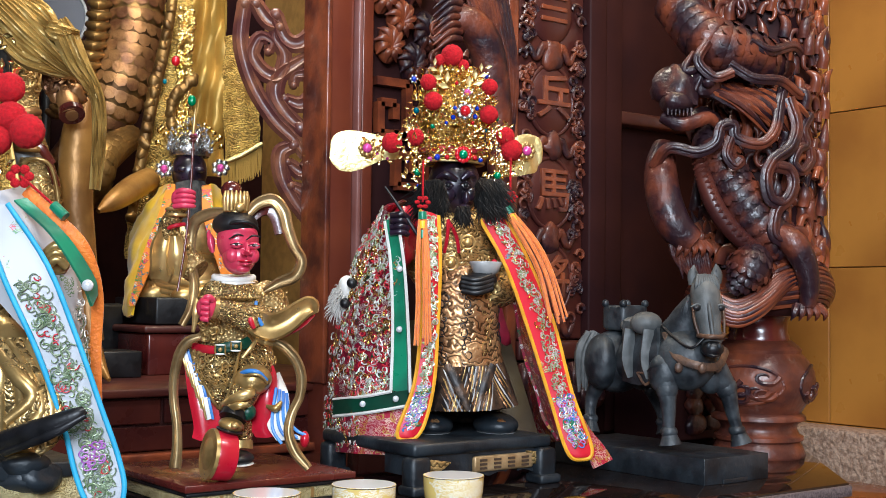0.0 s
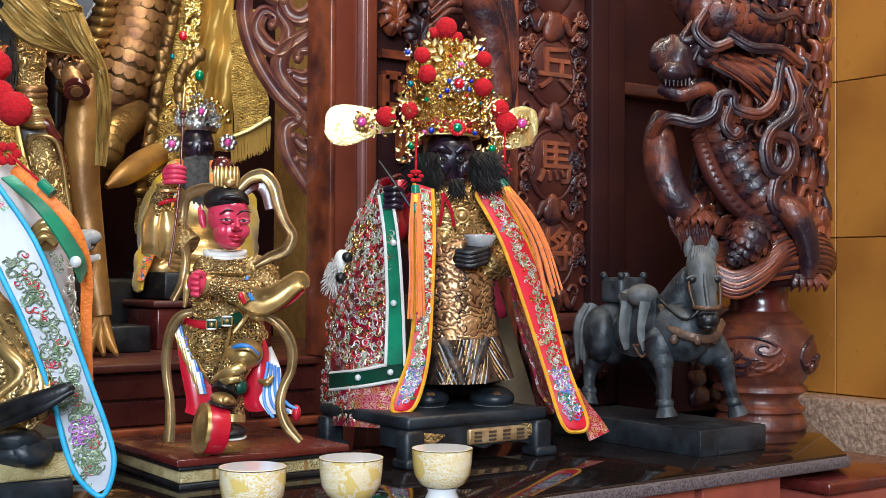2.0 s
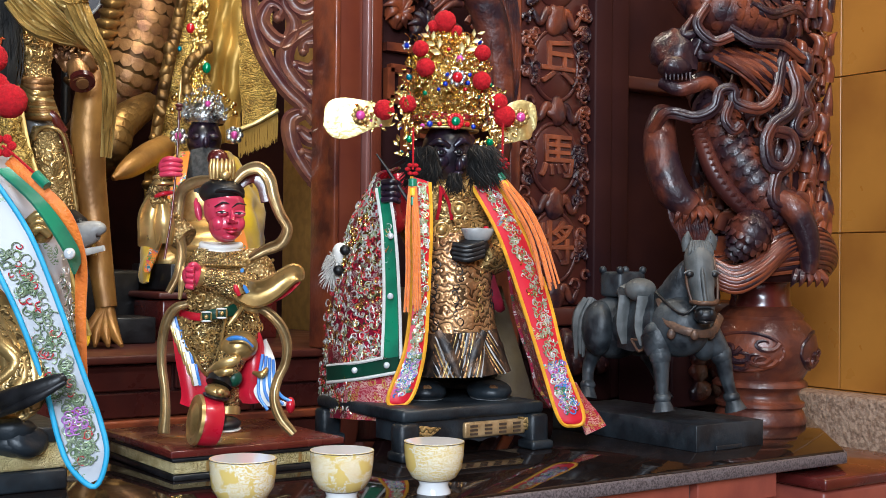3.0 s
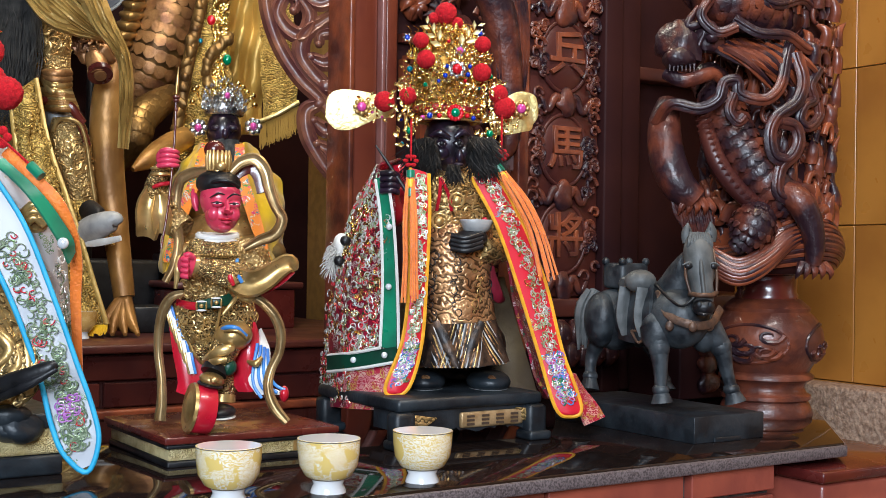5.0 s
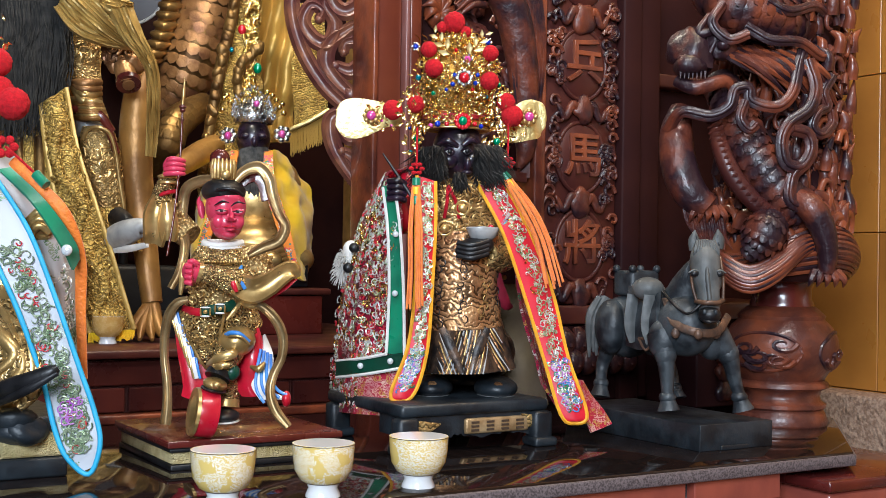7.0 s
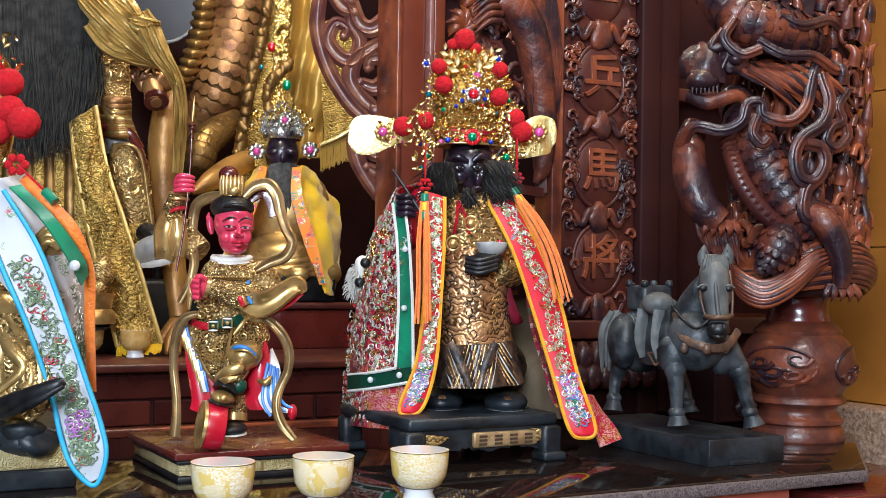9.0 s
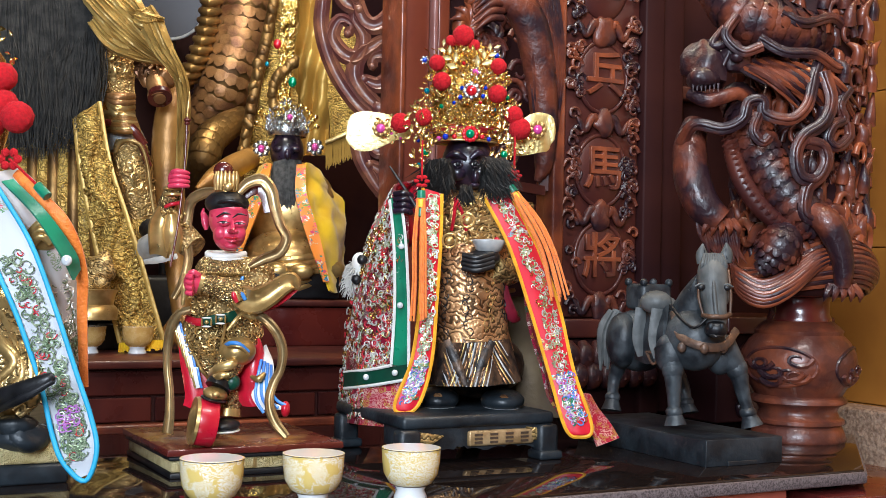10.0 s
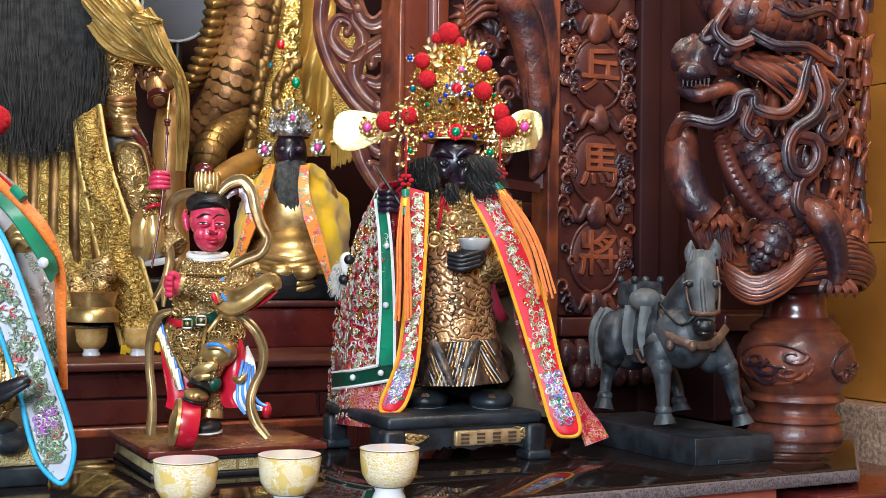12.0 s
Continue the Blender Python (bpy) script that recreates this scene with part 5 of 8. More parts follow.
band(boy, [(0.343, 0.272, 1.332), (0.354, 0.268, 1.344), (0.369, 0.262, 1.348), (0.378, 0.254, 1.335), (0.381, 0.249, 1.316), (0.385, 0.240, 1.295), (0.390, 0.231, 1.278), (0.381, 0.230, 1.261), (0.364, 0.235, 1.253), (0.348, 0.241, 1.243)], [0.0042, 0.0056, 0.0065, 0.0065, 0.0059, 0.0053, 0.0053, 0.0059, 0.0053, 0.0028], TARNISHED, 0.5, 0.003)
band(boy, [(0.348, 0.280, 1.329), (0.360, 0.276, 1.338), (0.371, 0.272, 1.339), (0.378, 0.266, 1.328), (0.381, 0.261, 1.310)], 0.0085, MAROON, 0.1)
band(boy, [(0.291, 0.280, 1.192), (0.280, 0.288, 1.187), (0.274, 0.297, 1.173), (0.272, 0.305, 1.149), (0.273, 0.308, 1.122), (0.275, 0.303, 1.093), (0.275, 0.301, 1.066), (0.273, 0.301, 1.045)], [0.0028, 0.0042, 0.0048, 0.0045, 0.0042, 0.0042, 0.0048, 0.0059], TARNISHED, 0.55, 0.003)
band(boy, [(0.350, 0.235, 1.190), (0.361, 0.222, 1.184), (0.373, 0.213, 1.169), (0.381, 0.212, 1.149), (0.380, 0.213, 1.127), (0.372, 0.216, 1.108), (0.367, 0.214, 1.088), (0.371, 0.206, 1.067), (0.382, 0.194, 1.049)], [0.0033, 0.0045, 0.0048, 0.0048, 0.0042, 0.0042, 0.0045, 0.0051, 0.0036], TARNISHED, 0.55, 0.003)
# raised knee, shin, boot on the wheel
blob(boy, (0.338, 0.245, 1.144), (0.0215, 0.0215, 0.0175), GILT, -10, u=24, v=16)
tube(boy, [(0.323, 0.252, 1.149), (0.324, 0.231, 1.155), (0.332, 0.222, 1.154), (0.344, 0.225, 1.145)], 0.0028, BLUE, 8)
tube(boy, [(0.322, 0.251, 1.145), (0.323, 0.229, 1.151), (0.332, 0.219, 1.151), (0.344, 0.223, 1.142)], 0.0016, GILT, 8)
tube(boy, [(0.334, 0.247, 1.139), (0.327, 0.249, 1.124), (0.320, 0.251, 1.109)], [0.0165, 0.0160, 0.0125], CARVED, 16)
tube(boy, [(0.309, 0.261, 1.117), (0.313, 0.236, 1.126), (0.325, 0.227, 1.131), (0.331, 0.230, 1.135)], [0.003, 0.0058, 0.006, 0.003], GILT, 10, 0.6)
tube(boy, [(0.310, 0.256, 1.112), (0.313, 0.234, 1.117), (0.323, 0.228, 1.119)], [0.003, 0.0045, 0.003], GILT, 10, 0.6)
blob(boy, (0.332, 0.244, 1.109), (0.0095, 0.010, 0.0100), GREEN)
tube(boy, [(0.320, 0.251, 1.109), (0.316, 0.249, 1.102)], [0.0145, 0.0155], INKY, 16, steps=2)
blob(boy, (0.311, 0.242, 1.096), (0.0145, 0.020, 0.0078), GILT, 14)
blob(boy, (0.310, 0.244, 1.090), (0.0150, 0.021, 0.0035), INKY, 14)
blob(boy, (0.306, 0.224, 1.097), (0.0050, 0.004, 0.0040), GILT)
# standing leg and black boot
tube(boy, [(0.338, 0.273, 1.124), (0.337, 0.272, 1.094), (0.336, 0.270, 1.068)], [0.0190, 0.0175, 0.0130], CARVED, 16)
tube(boy, [(0.336, 0.270, 1.075), (0.335, 0.269, 1.066)], [0.0155, 0.0165], GILT, 16, steps=2)
blob(boy, (0.329, 0.258, 1.057), (0.0175, 0.028, 0.0085), INKY, u=20)
blob(boy, (0.329, 0.259, 1.051), (0.0180, 0.029, 0.0028), PALE_PAINT, u=20)
# wheel under the raised foot
wc = Vector((0.301, 0.246, 1.063))
ax = (RIGHT * 0.92 + AHEAD * 0.34 - UP * 0.16).normalized()
tube(boy, [wc - ax * 0.011, wc - ax * 0.009, wc + ax * 0.009, wc + ax * 0.011], [0.0265, 0.0275, 0.0275, 0.0265], SCARLET, 36, steps=1)
tube(boy, [wc - ax * 0.0150, wc - ax * 0.0112], [0.0275, 0.0285], GILT, 36, steps=1)
tube(boy, [wc - ax * 0.0185, wc - ax * 0.0152], [0.0100, 0.0180], GILT, 24, steps=1)
# coat tails: scarlet lining and blue and white stripes
sheet(boy, [[(0.283, 0.306, 1.166), (0.297, 0.297, 1.160), (0.312, 0.284, 1.123)], [(0.288, 0.300, 1.126), (0.295, 0.289, 1.115), (0.316, 0.280, 1.100)], [(0.292, 0.293, 1.093), (0.298, 0.284, 1.086), (0.312, 0.281, 1.085)], [(0.290, 0.293, 1.078), (0.299, 0.283, 1.075), (0.307, 0.283, 1.079)]], SCARLET, 4, 0.005)
for q in range(5):
    a, b = Vector((0.280, 0.299, 1.177)).lerp(Vector((0.296, 0.277, 1.124)), q / 4), Vector((0.287, 0.293, 1.147)).lerp(Vector((0.301, 0.275, 1.100)), q / 4)
    tube(boy, [a, a.lerp(b, 0.5) - AHEAD * 0.002, b], [0.0036, 0.0040, 0.0036], PALE_PAINT, 8, 0.4)
    tube(boy, [a + RIGHT * 0.004 - AHEAD * 0.001, a.lerp(b, 0.5) + RIGHT * 0.004 - AHEAD * 0.003, b + RIGHT * 0.004 - AHEAD * 0.001], 0.0016, BLUE, 8, 0.5)
    tube(boy, [a - RIGHT * 0.0035 - AHEAD * 0.001, a.lerp(b, 0.5) - RIGHT * 0.0035 - AHEAD * 0.003, b - RIGHT * 0.0035 - AHEAD * 0.001], 0.0014, GILT, 8, 0.5)
sheet(boy, [[(0.352, 0.262, 1.158), (0.363, 0.251, 1.162), (0.372, 0.251, 1.135)], [(0.346, 0.259, 1.125), (0.358, 0.243, 1.122), (0.373, 0.247, 1.108)], [(0.345, 0.260, 1.094), (0.356, 0.247, 1.091), (0.374, 0.247, 1.088)], [(0.352, 0.259, 1.080), (0.361, 0.247, 1.080), (0.373, 0.247, 1.080)]], SCARLET, 4, 0.006)
sheet(boy, [[(0.374, 0.252, 1.151), (0.379, 0.247, 1.135)], [(0.368, 0.242, 1.129), (0.380, 0.238, 1.122)], [(0.360, 0.238, 1.106), (0.375, 0.228, 1.103)], [(0.355, 0.239, 1.093), (0.373, 0.220, 1.087)], [(0.362, 0.231, 1.077), (0.385, 0.211, 1.079)]], PALE_PAINT, 4, 0.005)
for q in range(4):
    f = q / 3
    tube(boy, [Vector((0.366, 0.241, 1.135)).lerp(Vector((0.376, 0.235, 1.129)), f), Vector((0.358, 0.235, 1.104)).lerp(Vector((0.373, 0.224, 1.102)), f), Vector((0.358, 0.231, 1.087)).lerp(Vector((0.375, 0.212, 1.090)), f), Vector((0.364, 0.223, 1.074)).lerp(Vector((0.384, 0.205, 1.084)), f)], 0.0019, BLUE, 8, 0.5)
tube(boy, [(0.353, 0.239, 1.115), (0.359, 0.229, 1.113), (0.366, 0.230, 1.120)], [0.002, 0.0045, 0.002], GILT, 8)
blob(boy, (0.386, 0.211, 1.079), (0.0055, 0.009, 0.0095), SCARLET)
tagged(part("young_deity_statue", boy, B_MATS), "pink-faced gilt wooden young deity with scarf and spear", "statue")

bstand = thing("statue_stand", (0.36, 0.34, 1.0), "black and gilt book-shaped wooden stand with dark red top", "stand")
for nm, lo, hi, mt in (("top_board", (0.255, 0.236, 1.026), (0.472, 0.446, 1.034), LACQUER), ("black_edge", (0.258, 0.239, 1.021), (0.470, 0.444, 1.0255), BLACK),
                       ("gilt_band", (0.262, 0.244, 1.007), (0.466, 0.440, 1.0205), GILT_BAND), ("plinth", (0.260, 0.241, 1.0), (0.468, 0.442, 1.0065), BLACK)):
    bm = bmesh.new()
    box(bm, lo, hi, 0, 0.0015)
    part(nm, bm, mt, bstand)
for x in (0.30, 0.36, 0.415):
    bm = bmesh.new()
    box(bm, (x, 0.2435, 1.008), (x + 0.004, 0.247, 1.0195), 0)
    part("divider", bm, GOLD, bstand)

# ---- horse statue ----
horse = bmesh.new()
H_MATS = [HORSE_GREY, HORSE_LIGHT, STRAP, BLACK]
blob(horse, (0.966, 0.230, 1.152), (0.038, 0.098, 0.036), 0, u=24, v=16, turn=False)
blob(horse, (0.965, 0.30, 1.150), (0.042, 0.050, 0.046), 0, u=20, v=14, turn=False)
blob(horse, (0.926, 0.134, 1.160), (0.040, 0.042, 0.041), 0, u=20, v=14, turn=False)
tube(horse, [(0.936, 0.156, 1.168), (0.934, 0.146, 1.202), (0.936, 0.130, 1.228), (0.938, 0.116, 1.243)], [0.034, 0.025, 0.019, 0.015], 0, 16)
# long head: forehead, cheeks, nose bridge, muzzle
tube(horse, [(0.941, 0.116, 1.266), (0.932, 0.106, 1.249), (0.928, 0.099, 1.227), (0.926, 0.093, 1.205), (0.924, 0.088, 1.188), (0.926, 0.089, 1.171)], [0.0150, 0.0195, 0.0185, 0.0150, 0.0142, 0.0090], 1, 18, 0.95)
for c in ((0.934, 0.106, 1.223), (0.937, 0.104, 1.222)):
    blob(horse, c, (0.0190, 0.012, 0.022), 1, u=18, v=12)
tube(horse, [(0.924, 0.095, 1.252), (0.917, 0.085, 1.227), (0.916, 0.080, 1.203), (0.915, 0.077, 1.191)], [0.002, 0.0030, 0.0030, 0.003], 1, 10)
blob(horse, (0.919, 0.082, 1.177), (0.0150, 0.014, 0.0115), 3, u=18, v=12)
for e in ((0.905, 0.076, 1.181), (0.917, 0.069, 1.181)):
    blob(horse, e, (0.0030, 0.0025, 0.0038), 0, u=10, v=8)
tube(horse, [(0.908, 0.081, 1.170), (0.911, 0.073, 1.168), (0.923, 0.073, 1.170)], 0.0022, 3, 6)
for e in ((0.907, 0.098, 1.230), (0.936, 0.082, 1.230)):
    blob(horse, e, (0.0058, 0.004, 0.0042), 3, u=12, v=8)
    tube(horse, [Vector(e) - RIGHT * 0.008 + UP * 0.001, Vector(e) + UP * 0.0045 - AHEAD * 0.001, Vector(e) + RIGHT * 0.008 + UP * 0.001], [0.0010, 0.0015, 0.0010], 1, 8)
for c, d in ((Vector((0.930, 0.122, 1.261)), -1), (Vector((0.955, 0.108, 1.263)), 1)):
    tube(horse, [c, c + UP * 0.013 + RIGHT * 0.002 * d, c + UP * 0.026 + RIGHT * 0.001 * d], [0.0085, 0.0080, 0.0010], 1, 10, 0.6)
    tube(horse, [c + UP * 0.004 - AHEAD * 0.004, c + UP * 0.018 - AHEAD * 0.003], [0.0035, 0.0012], 0, 8, 0.5)
for k in range(9):
    a = Vector((0.931, 0.104, 1.269)) + RIGHT * 0.0026 * (k - 4)
    tube(horse, [a + UP * 0.004, a - UP * 0.008 - AHEAD * 0.006 + RIGHT * 0.001 * (k - 4), a - UP * rnd.uniform(0.016, 0.026) - AHEAD * 0.004 + RIGHT * 0.0016 * (k - 4)], [0.0028, 0.0030, 0.0006], 1, 6)
# bridle
tube(horse, [(0.912, 0.100, 1.194), (0.906, 0.081, 1.193), (0.911, 0.073, 1.193), (0.924, 0.072, 1.193), (0.942, 0.082, 1.196)], 0.0032, 2, 8)
for pts in ([(0.910, 0.097, 1.194), (0.908, 0.104, 1.219), (0.921, 0.117, 1.252)], [(0.940, 0.080, 1.196), (0.946, 0.086, 1.222), (0.954, 0.101, 1.253)]):
    tube(horse, pts, 0.0020, 2, 8)
# mane along the neck
for k in range(16):
    t = k / 15
    a = Vector((0.932, 0.123, 1.247)) * (1 - t) + Vector((0.929, 0.182, 1.197)) * t
    tube(horse, [a, a - UP * 0.02 - RIGHT * 0.012, a - UP * 0.042 - RIGHT * 0.012], [0.006, 0.006, 0.002], 0, 6)
# legs: hoof, fetlock, knee
for pts in ([(0.899, 0.148, 1.149), (0.896, 0.139, 1.121), (0.897, 0.137, 1.091), (0.898, 0.137, 1.068), (0.899, 0.135, 1.049)],
            [(0.961, 0.121, 1.151), (0.977, 0.107, 1.123), (0.985, 0.104, 1.092), (0.992, 0.101, 1.068), (0.996, 0.097, 1.048)],
            [(0.936, 0.298, 1.160), (0.945, 0.317, 1.122), (0.943, 0.330, 1.092), (0.935, 0.323, 1.068), (0.931, 0.320, 1.047)],
            [(0.970, 0.257, 1.150), (0.992, 0.258, 1.117), (1.013, 0.259, 1.085), (1.014, 0.253, 1.065), (1.014, 0.248, 1.048)]):
    tube(horse, pts, [0.022, 0.0135, 0.0095, 0.0085, 0.0150], 0, 14)
    blob(horse, pts[1], (0.0145, 0.0145, 0.016), 0)
    blob(horse, Vector(pts[3]) - UP * 0.002, (0.0115, 0.0115, 0.009), 0)
for c, r in (((0.899, 0.146, 1.142), (0.022, 0.022, 0.028)), ((0.962, 0.122, 1.142), (0.022, 0.022, 0.028)), ((0.934, 0.300, 1.150), (0.024, 0.034, 0.040)), ((0.984, 0.270, 1.145), (0.022, 0.032, 0.036))):
    blob(horse, c, r, 0, u=18, v=12)
# tail, saddle, flaps, pack and harness
for k in range(9):
    a = Vector((0.936, 0.320, 1.192)) + RIGHT * rnd.uniform(-0.008, 0.006)
    tube(horse, [a, a - RIGHT * 0.014 - UP * 0.03, a - RIGHT * 0.015 - UP * rnd.uniform(0.07, 0.09)], [0.006, 0.008, 0.002], 1, 6)
blob(horse, (0.962, 0.215, 1.193), (0.036, 0.046, 0.014), 1, turn=False)
blob(horse, (0.962, 0.255, 1.203), (0.034, 0.012, 0.014), 1, turn=False)
blob(horse, (0.900, 0.181, 1.208), (0.022, 0.02, 0.016), 1)
sheet(horse, [[(0.918, 0.239, 1.210), (0.909, 0.198, 1.207), (0.907, 0.165, 1.210)], [(0.903, 0.225, 1.172), (0.894, 0.184, 1.168), (0.891, 0.150, 1.173)], [(0.904, 0.225, 1.128), (0.895, 0.185, 1.125), (0.893, 0.149, 1.133)]], 0, 4, 0.006)
for u0, u1 in ((1128, 1136), (1150, 1166)):
    a = Vector((0.891, 0.202, 1.200)) + RIGHT * (u0 - 1128) * 0.00074 - AHEAD * (u0 - 1128) * 0.0014
    tube(horse, [a, a - UP * 0.04 - RIGHT * 0.003, a - UP * 0.066], [0.008, 0.009, 0.004], 1, 8, 0.4)
tube(horse, [(0.890, 0.187, 1.141), (0.889, 0.171, 1.126), (0.891, 0.158, 1.141), (0.890, 0.187, 1.141)], 0.002, 2, 6)
box(horse, (0.945, 0.268, 1.195), (0.998, 0.312, 1.232), 0, 0.006)
for x, y in ((0.949, 0.272), (0.994, 0.272), (0.949, 0.308), (0.994, 0.308)):
    blob(horse, (x, y, 1.234), (0.006, 0.006, 0.006), 0, u=8, v=6)
tube(horse, [(0.908, 0.154, 1.195), (0.891, 0.118, 1.166), (0.901, 0.088, 1.155), (0.934, 0.084, 1.155), (0.972, 0.103, 1.174)], 0.0056, 2, 10, 0.45)
for u0 in (1205, 1240, 1280):
    a = Vector((0.902, 0.084, 1.148)) + RIGHT * (u0 - 1240) * 0.00072 + AHEAD * abs(u0 - 1240) * 0.0005
    blob(horse, a + UP * 0.004, (0.006, 0.004, 0.007), 2, u=8, v=6)
tube(horse, [(0.908, 0.086, 1.191), (0.897, 0.098, 1.178), (0.898, 0.125, 1.188), (0.904, 0.156, 1.205)], 0.002, 3, 8)
tagged(part("horse_statue", horse, H_MATS), "smoke-grey wooden war horse with saddle, pack and harness", "statue")
hst = thing("statue_stand", (0.975, 0.23, 1.0), "plain blue-black painted wooden block on the granite", "stand")
for nm, lo, hi in (("block", (0.910, 0.087, 1.0), (1.040, 0.372, 1.0345)), ("base_lip", (0.945, 0.0845, 1.0), (0.995, 0.0868, 1.006))):
    bm = bmesh.new()
    box(bm, lo, hi, 0, 0.001)
    part(nm, bm, BASE_BLACK, hst)

# ---- dragon column on its vase-shaped pedestal ----
column = thing("dragon_column", (1.234, 0.257, 0.985), "carved dark wooden dragon column on a vase-shaped pedestal", "column")
AX = Vector((1.234, 0.257, 0.987))
AX.z = 1.0
k = 0.0009
bm = bmesh.new()
lathe(bm, AX, [(0.0, 0), (78 * k, 0), (80 * k, 4 * k), (74 * k, 20 * k), (70 * k, 26 * k), (76 * k, 30 * k), (76 * k, 36 * k), (68 * k, 40 * k), (64 * k, 50 * k), (68 * k, 58 * k), (80 * k, 64 * k), (80 * k, 70 * k),
               (72 * k, 76 * k), (80 * k, 90 * k), (92 * k, 108 * k), (97 * k, 128 * k), (94 * k, 148 * k), (84 * k, 166 * k), (72 * k, 178 * k), (74 * k, 184 * k), (66 * k, 192 * k), (56 * k, 200 * k), (0, 200 * k)], 0, 56)
part("pedestal", bm, mat("turned_brown_wood", (0.085, 0.024, 0.016), (0.21, 0.052, 0.021), 0.40, 0, 22, 0.6, 60, coat=0.2, mix=(0.42, 0.66), dist=0.004), column, "turned orange-brown wooden vase pedestal")
bm = bmesh.new()
lathe(bm, AX, [(0, 199 * k), (53 * k, 200 * k), (53 * k, 206 * k), (50 * k, 212 * k), (50 * k, 232 * k), (54 * k, 240 * k), (0, 241 * k)], 0, 40)
part("neck", bm, LACQUER, column, "glossy lacquered neck")


def on_vase(a, h, out=0.0):
    """A point on the vase's belly: degrees across its front, and height in the pedestal's units."""
    r = np.interp(h, [76, 90, 108, 128, 148, 166, 178], [72, 80, 92, 97, 94, 84, 72]) * k + out
    t = radians(a)
    return AX + (RIGHT * math.sin(t) - AHEAD * math.cos(t)) * r + UP * h * k


for side in (-38, 62, 160):
    bm = bmesh.new()
    tube(bm, [on_vase(side + 40 * math.cos(t * math.pi / 12), 126 + 32 * math.sin(t * math.pi / 12)) for t in range(25)], 0.0028, 0, 6, steps=2)
    for q in range(9):
        c0, h0, s0 = side + rnd.uniform(-24, 24), 126 + rnd.uniform(-20, 20), rnd.choice((-1, 1))
        tube(bm, [on_vase(c0 + s0 * (3 + 1.6 * t) * math.cos(t * 0.9), h0 + (2 + 1.7 * t) * math.sin(t * 0.9), 0.001) for t in range(8)], [0.0012 + 0.0005 * t for t in range(8)], 0, 6, steps=2)
    part("medallion", bm, WOOD, column, "carved scroll medallion")

# the carved shaft
H0 = 1.0 + 241 * k
bm = bmesh.new()
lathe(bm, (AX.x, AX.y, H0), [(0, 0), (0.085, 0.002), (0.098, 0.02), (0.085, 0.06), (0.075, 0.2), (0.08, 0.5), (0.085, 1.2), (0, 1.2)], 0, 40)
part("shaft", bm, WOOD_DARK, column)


def on_shaft(a, z, r):
    t = radians(a)
    return AX + (RIGHT * math.sin(t) - AHEAD * math.cos(t)) * r + UP * (z - 1.0)


def scaled_body(bm, pts, r, m, rows, size, body=None):
    """A serpent's body with overlapping scales; the body may go to a mesh of its own."""
    tube(body or bm, pts, r, m, 14, steps=6)
    rs = list(r) if isinstance(r, (list, tuple)) else [r] * len(pts)
    path = curve_points([(*p, q) for p, q in zip(pts, rs)], 10)
    length, step = 0, 0
    for i in range(1, len(path)):
        d = Vector((path[i] - path[i - 1])[:3])
        length += d.length
        if length < size * 0.75:
            continue
        length, step = 0, step + 1
        t, p, rad = d.normalized(), Vector(path[i][:3]), path[i][3]
        n = -AHEAD - t * (-AHEAD).dot(t)
        n.normalize()
        s = t.cross(n)
        for j in range(rows):
            a = (j + 0.5 * (step % 2)) * 2 * math.pi / rows
            o = s * math.cos(a) + n * math.sin(a)
            c = p + o * rad
            w = t.cross(o)
            vs = [bm.verts.new(c + w * size * 0.55 * math.cos(b) + t * size * 0.75 * math.sin(b) * (1 if math.sin(b) > 0 else 0.3) + o * (0.0006 + 0.0028 * max(0, math.sin(b)))) for b in [q * math.pi / 4 for q in range(8)]]
            mid = bm.verts.new(c + o * 0.004)
            for q in range(8):
                bm.faces.new((vs[q], vs[(q + 1) % 8], mid)).material_index = m


bm = bmesh.new()
scaled_body(bm, [(1.120, 0.280, 1.520), (1.109, 0.241, 1.476), (1.115, 0.223, 1.429), (1.133, 0.202, 1.382), (1.165, 0.186, 1.342), (1.209, 0.180, 1.322), (1.282, 0.197, 1.322)], [0.024, 0.029, 0.031, 0.031, 0.029, 0.027, 0.024], 0, 15, 0.0165)
BELLY_LINE = [(1.076, 0.243, 1.456), (1.074, 0.228, 1.415), (1.084, 0.212, 1.371), (1.115, 0.193, 1.330), (1.163, 0.177, 1.305)]
tube(bm, BELLY_LINE, [0.008, 0.013, 0.014, 0.013, 0.009], 1, 10)
for p in curve_points(BELLY_LINE, 5):
    p = Vector(p)
    tube(bm, [p - RIGHT * 0.011 - UP * 0.006, p - AHEAD * 0.013, p + RIGHT * 0.011 + UP * 0.008], [0.002, 0.0036, 0.002], 1, 6, steps=2)
part("dragon_body", bm, [WOOD, WOOD_RED], column, "scaled dragon body")
bm = bmesh.new()
scaled_body(bm, [(1.331, 0.270, 1.654), (1.197, 0.207, 1.602), (1.132, 0.208, 1.611), (1.094, 0.238, 1.629), (1.096, 0.304, 1.692)], [0.03, 0.036, 0.038, 0.036, 0.03], 0, 14, 0.018)
part("dragon_body", bm, [WOOD, WOOD_RED], column, "scaled dragon body")
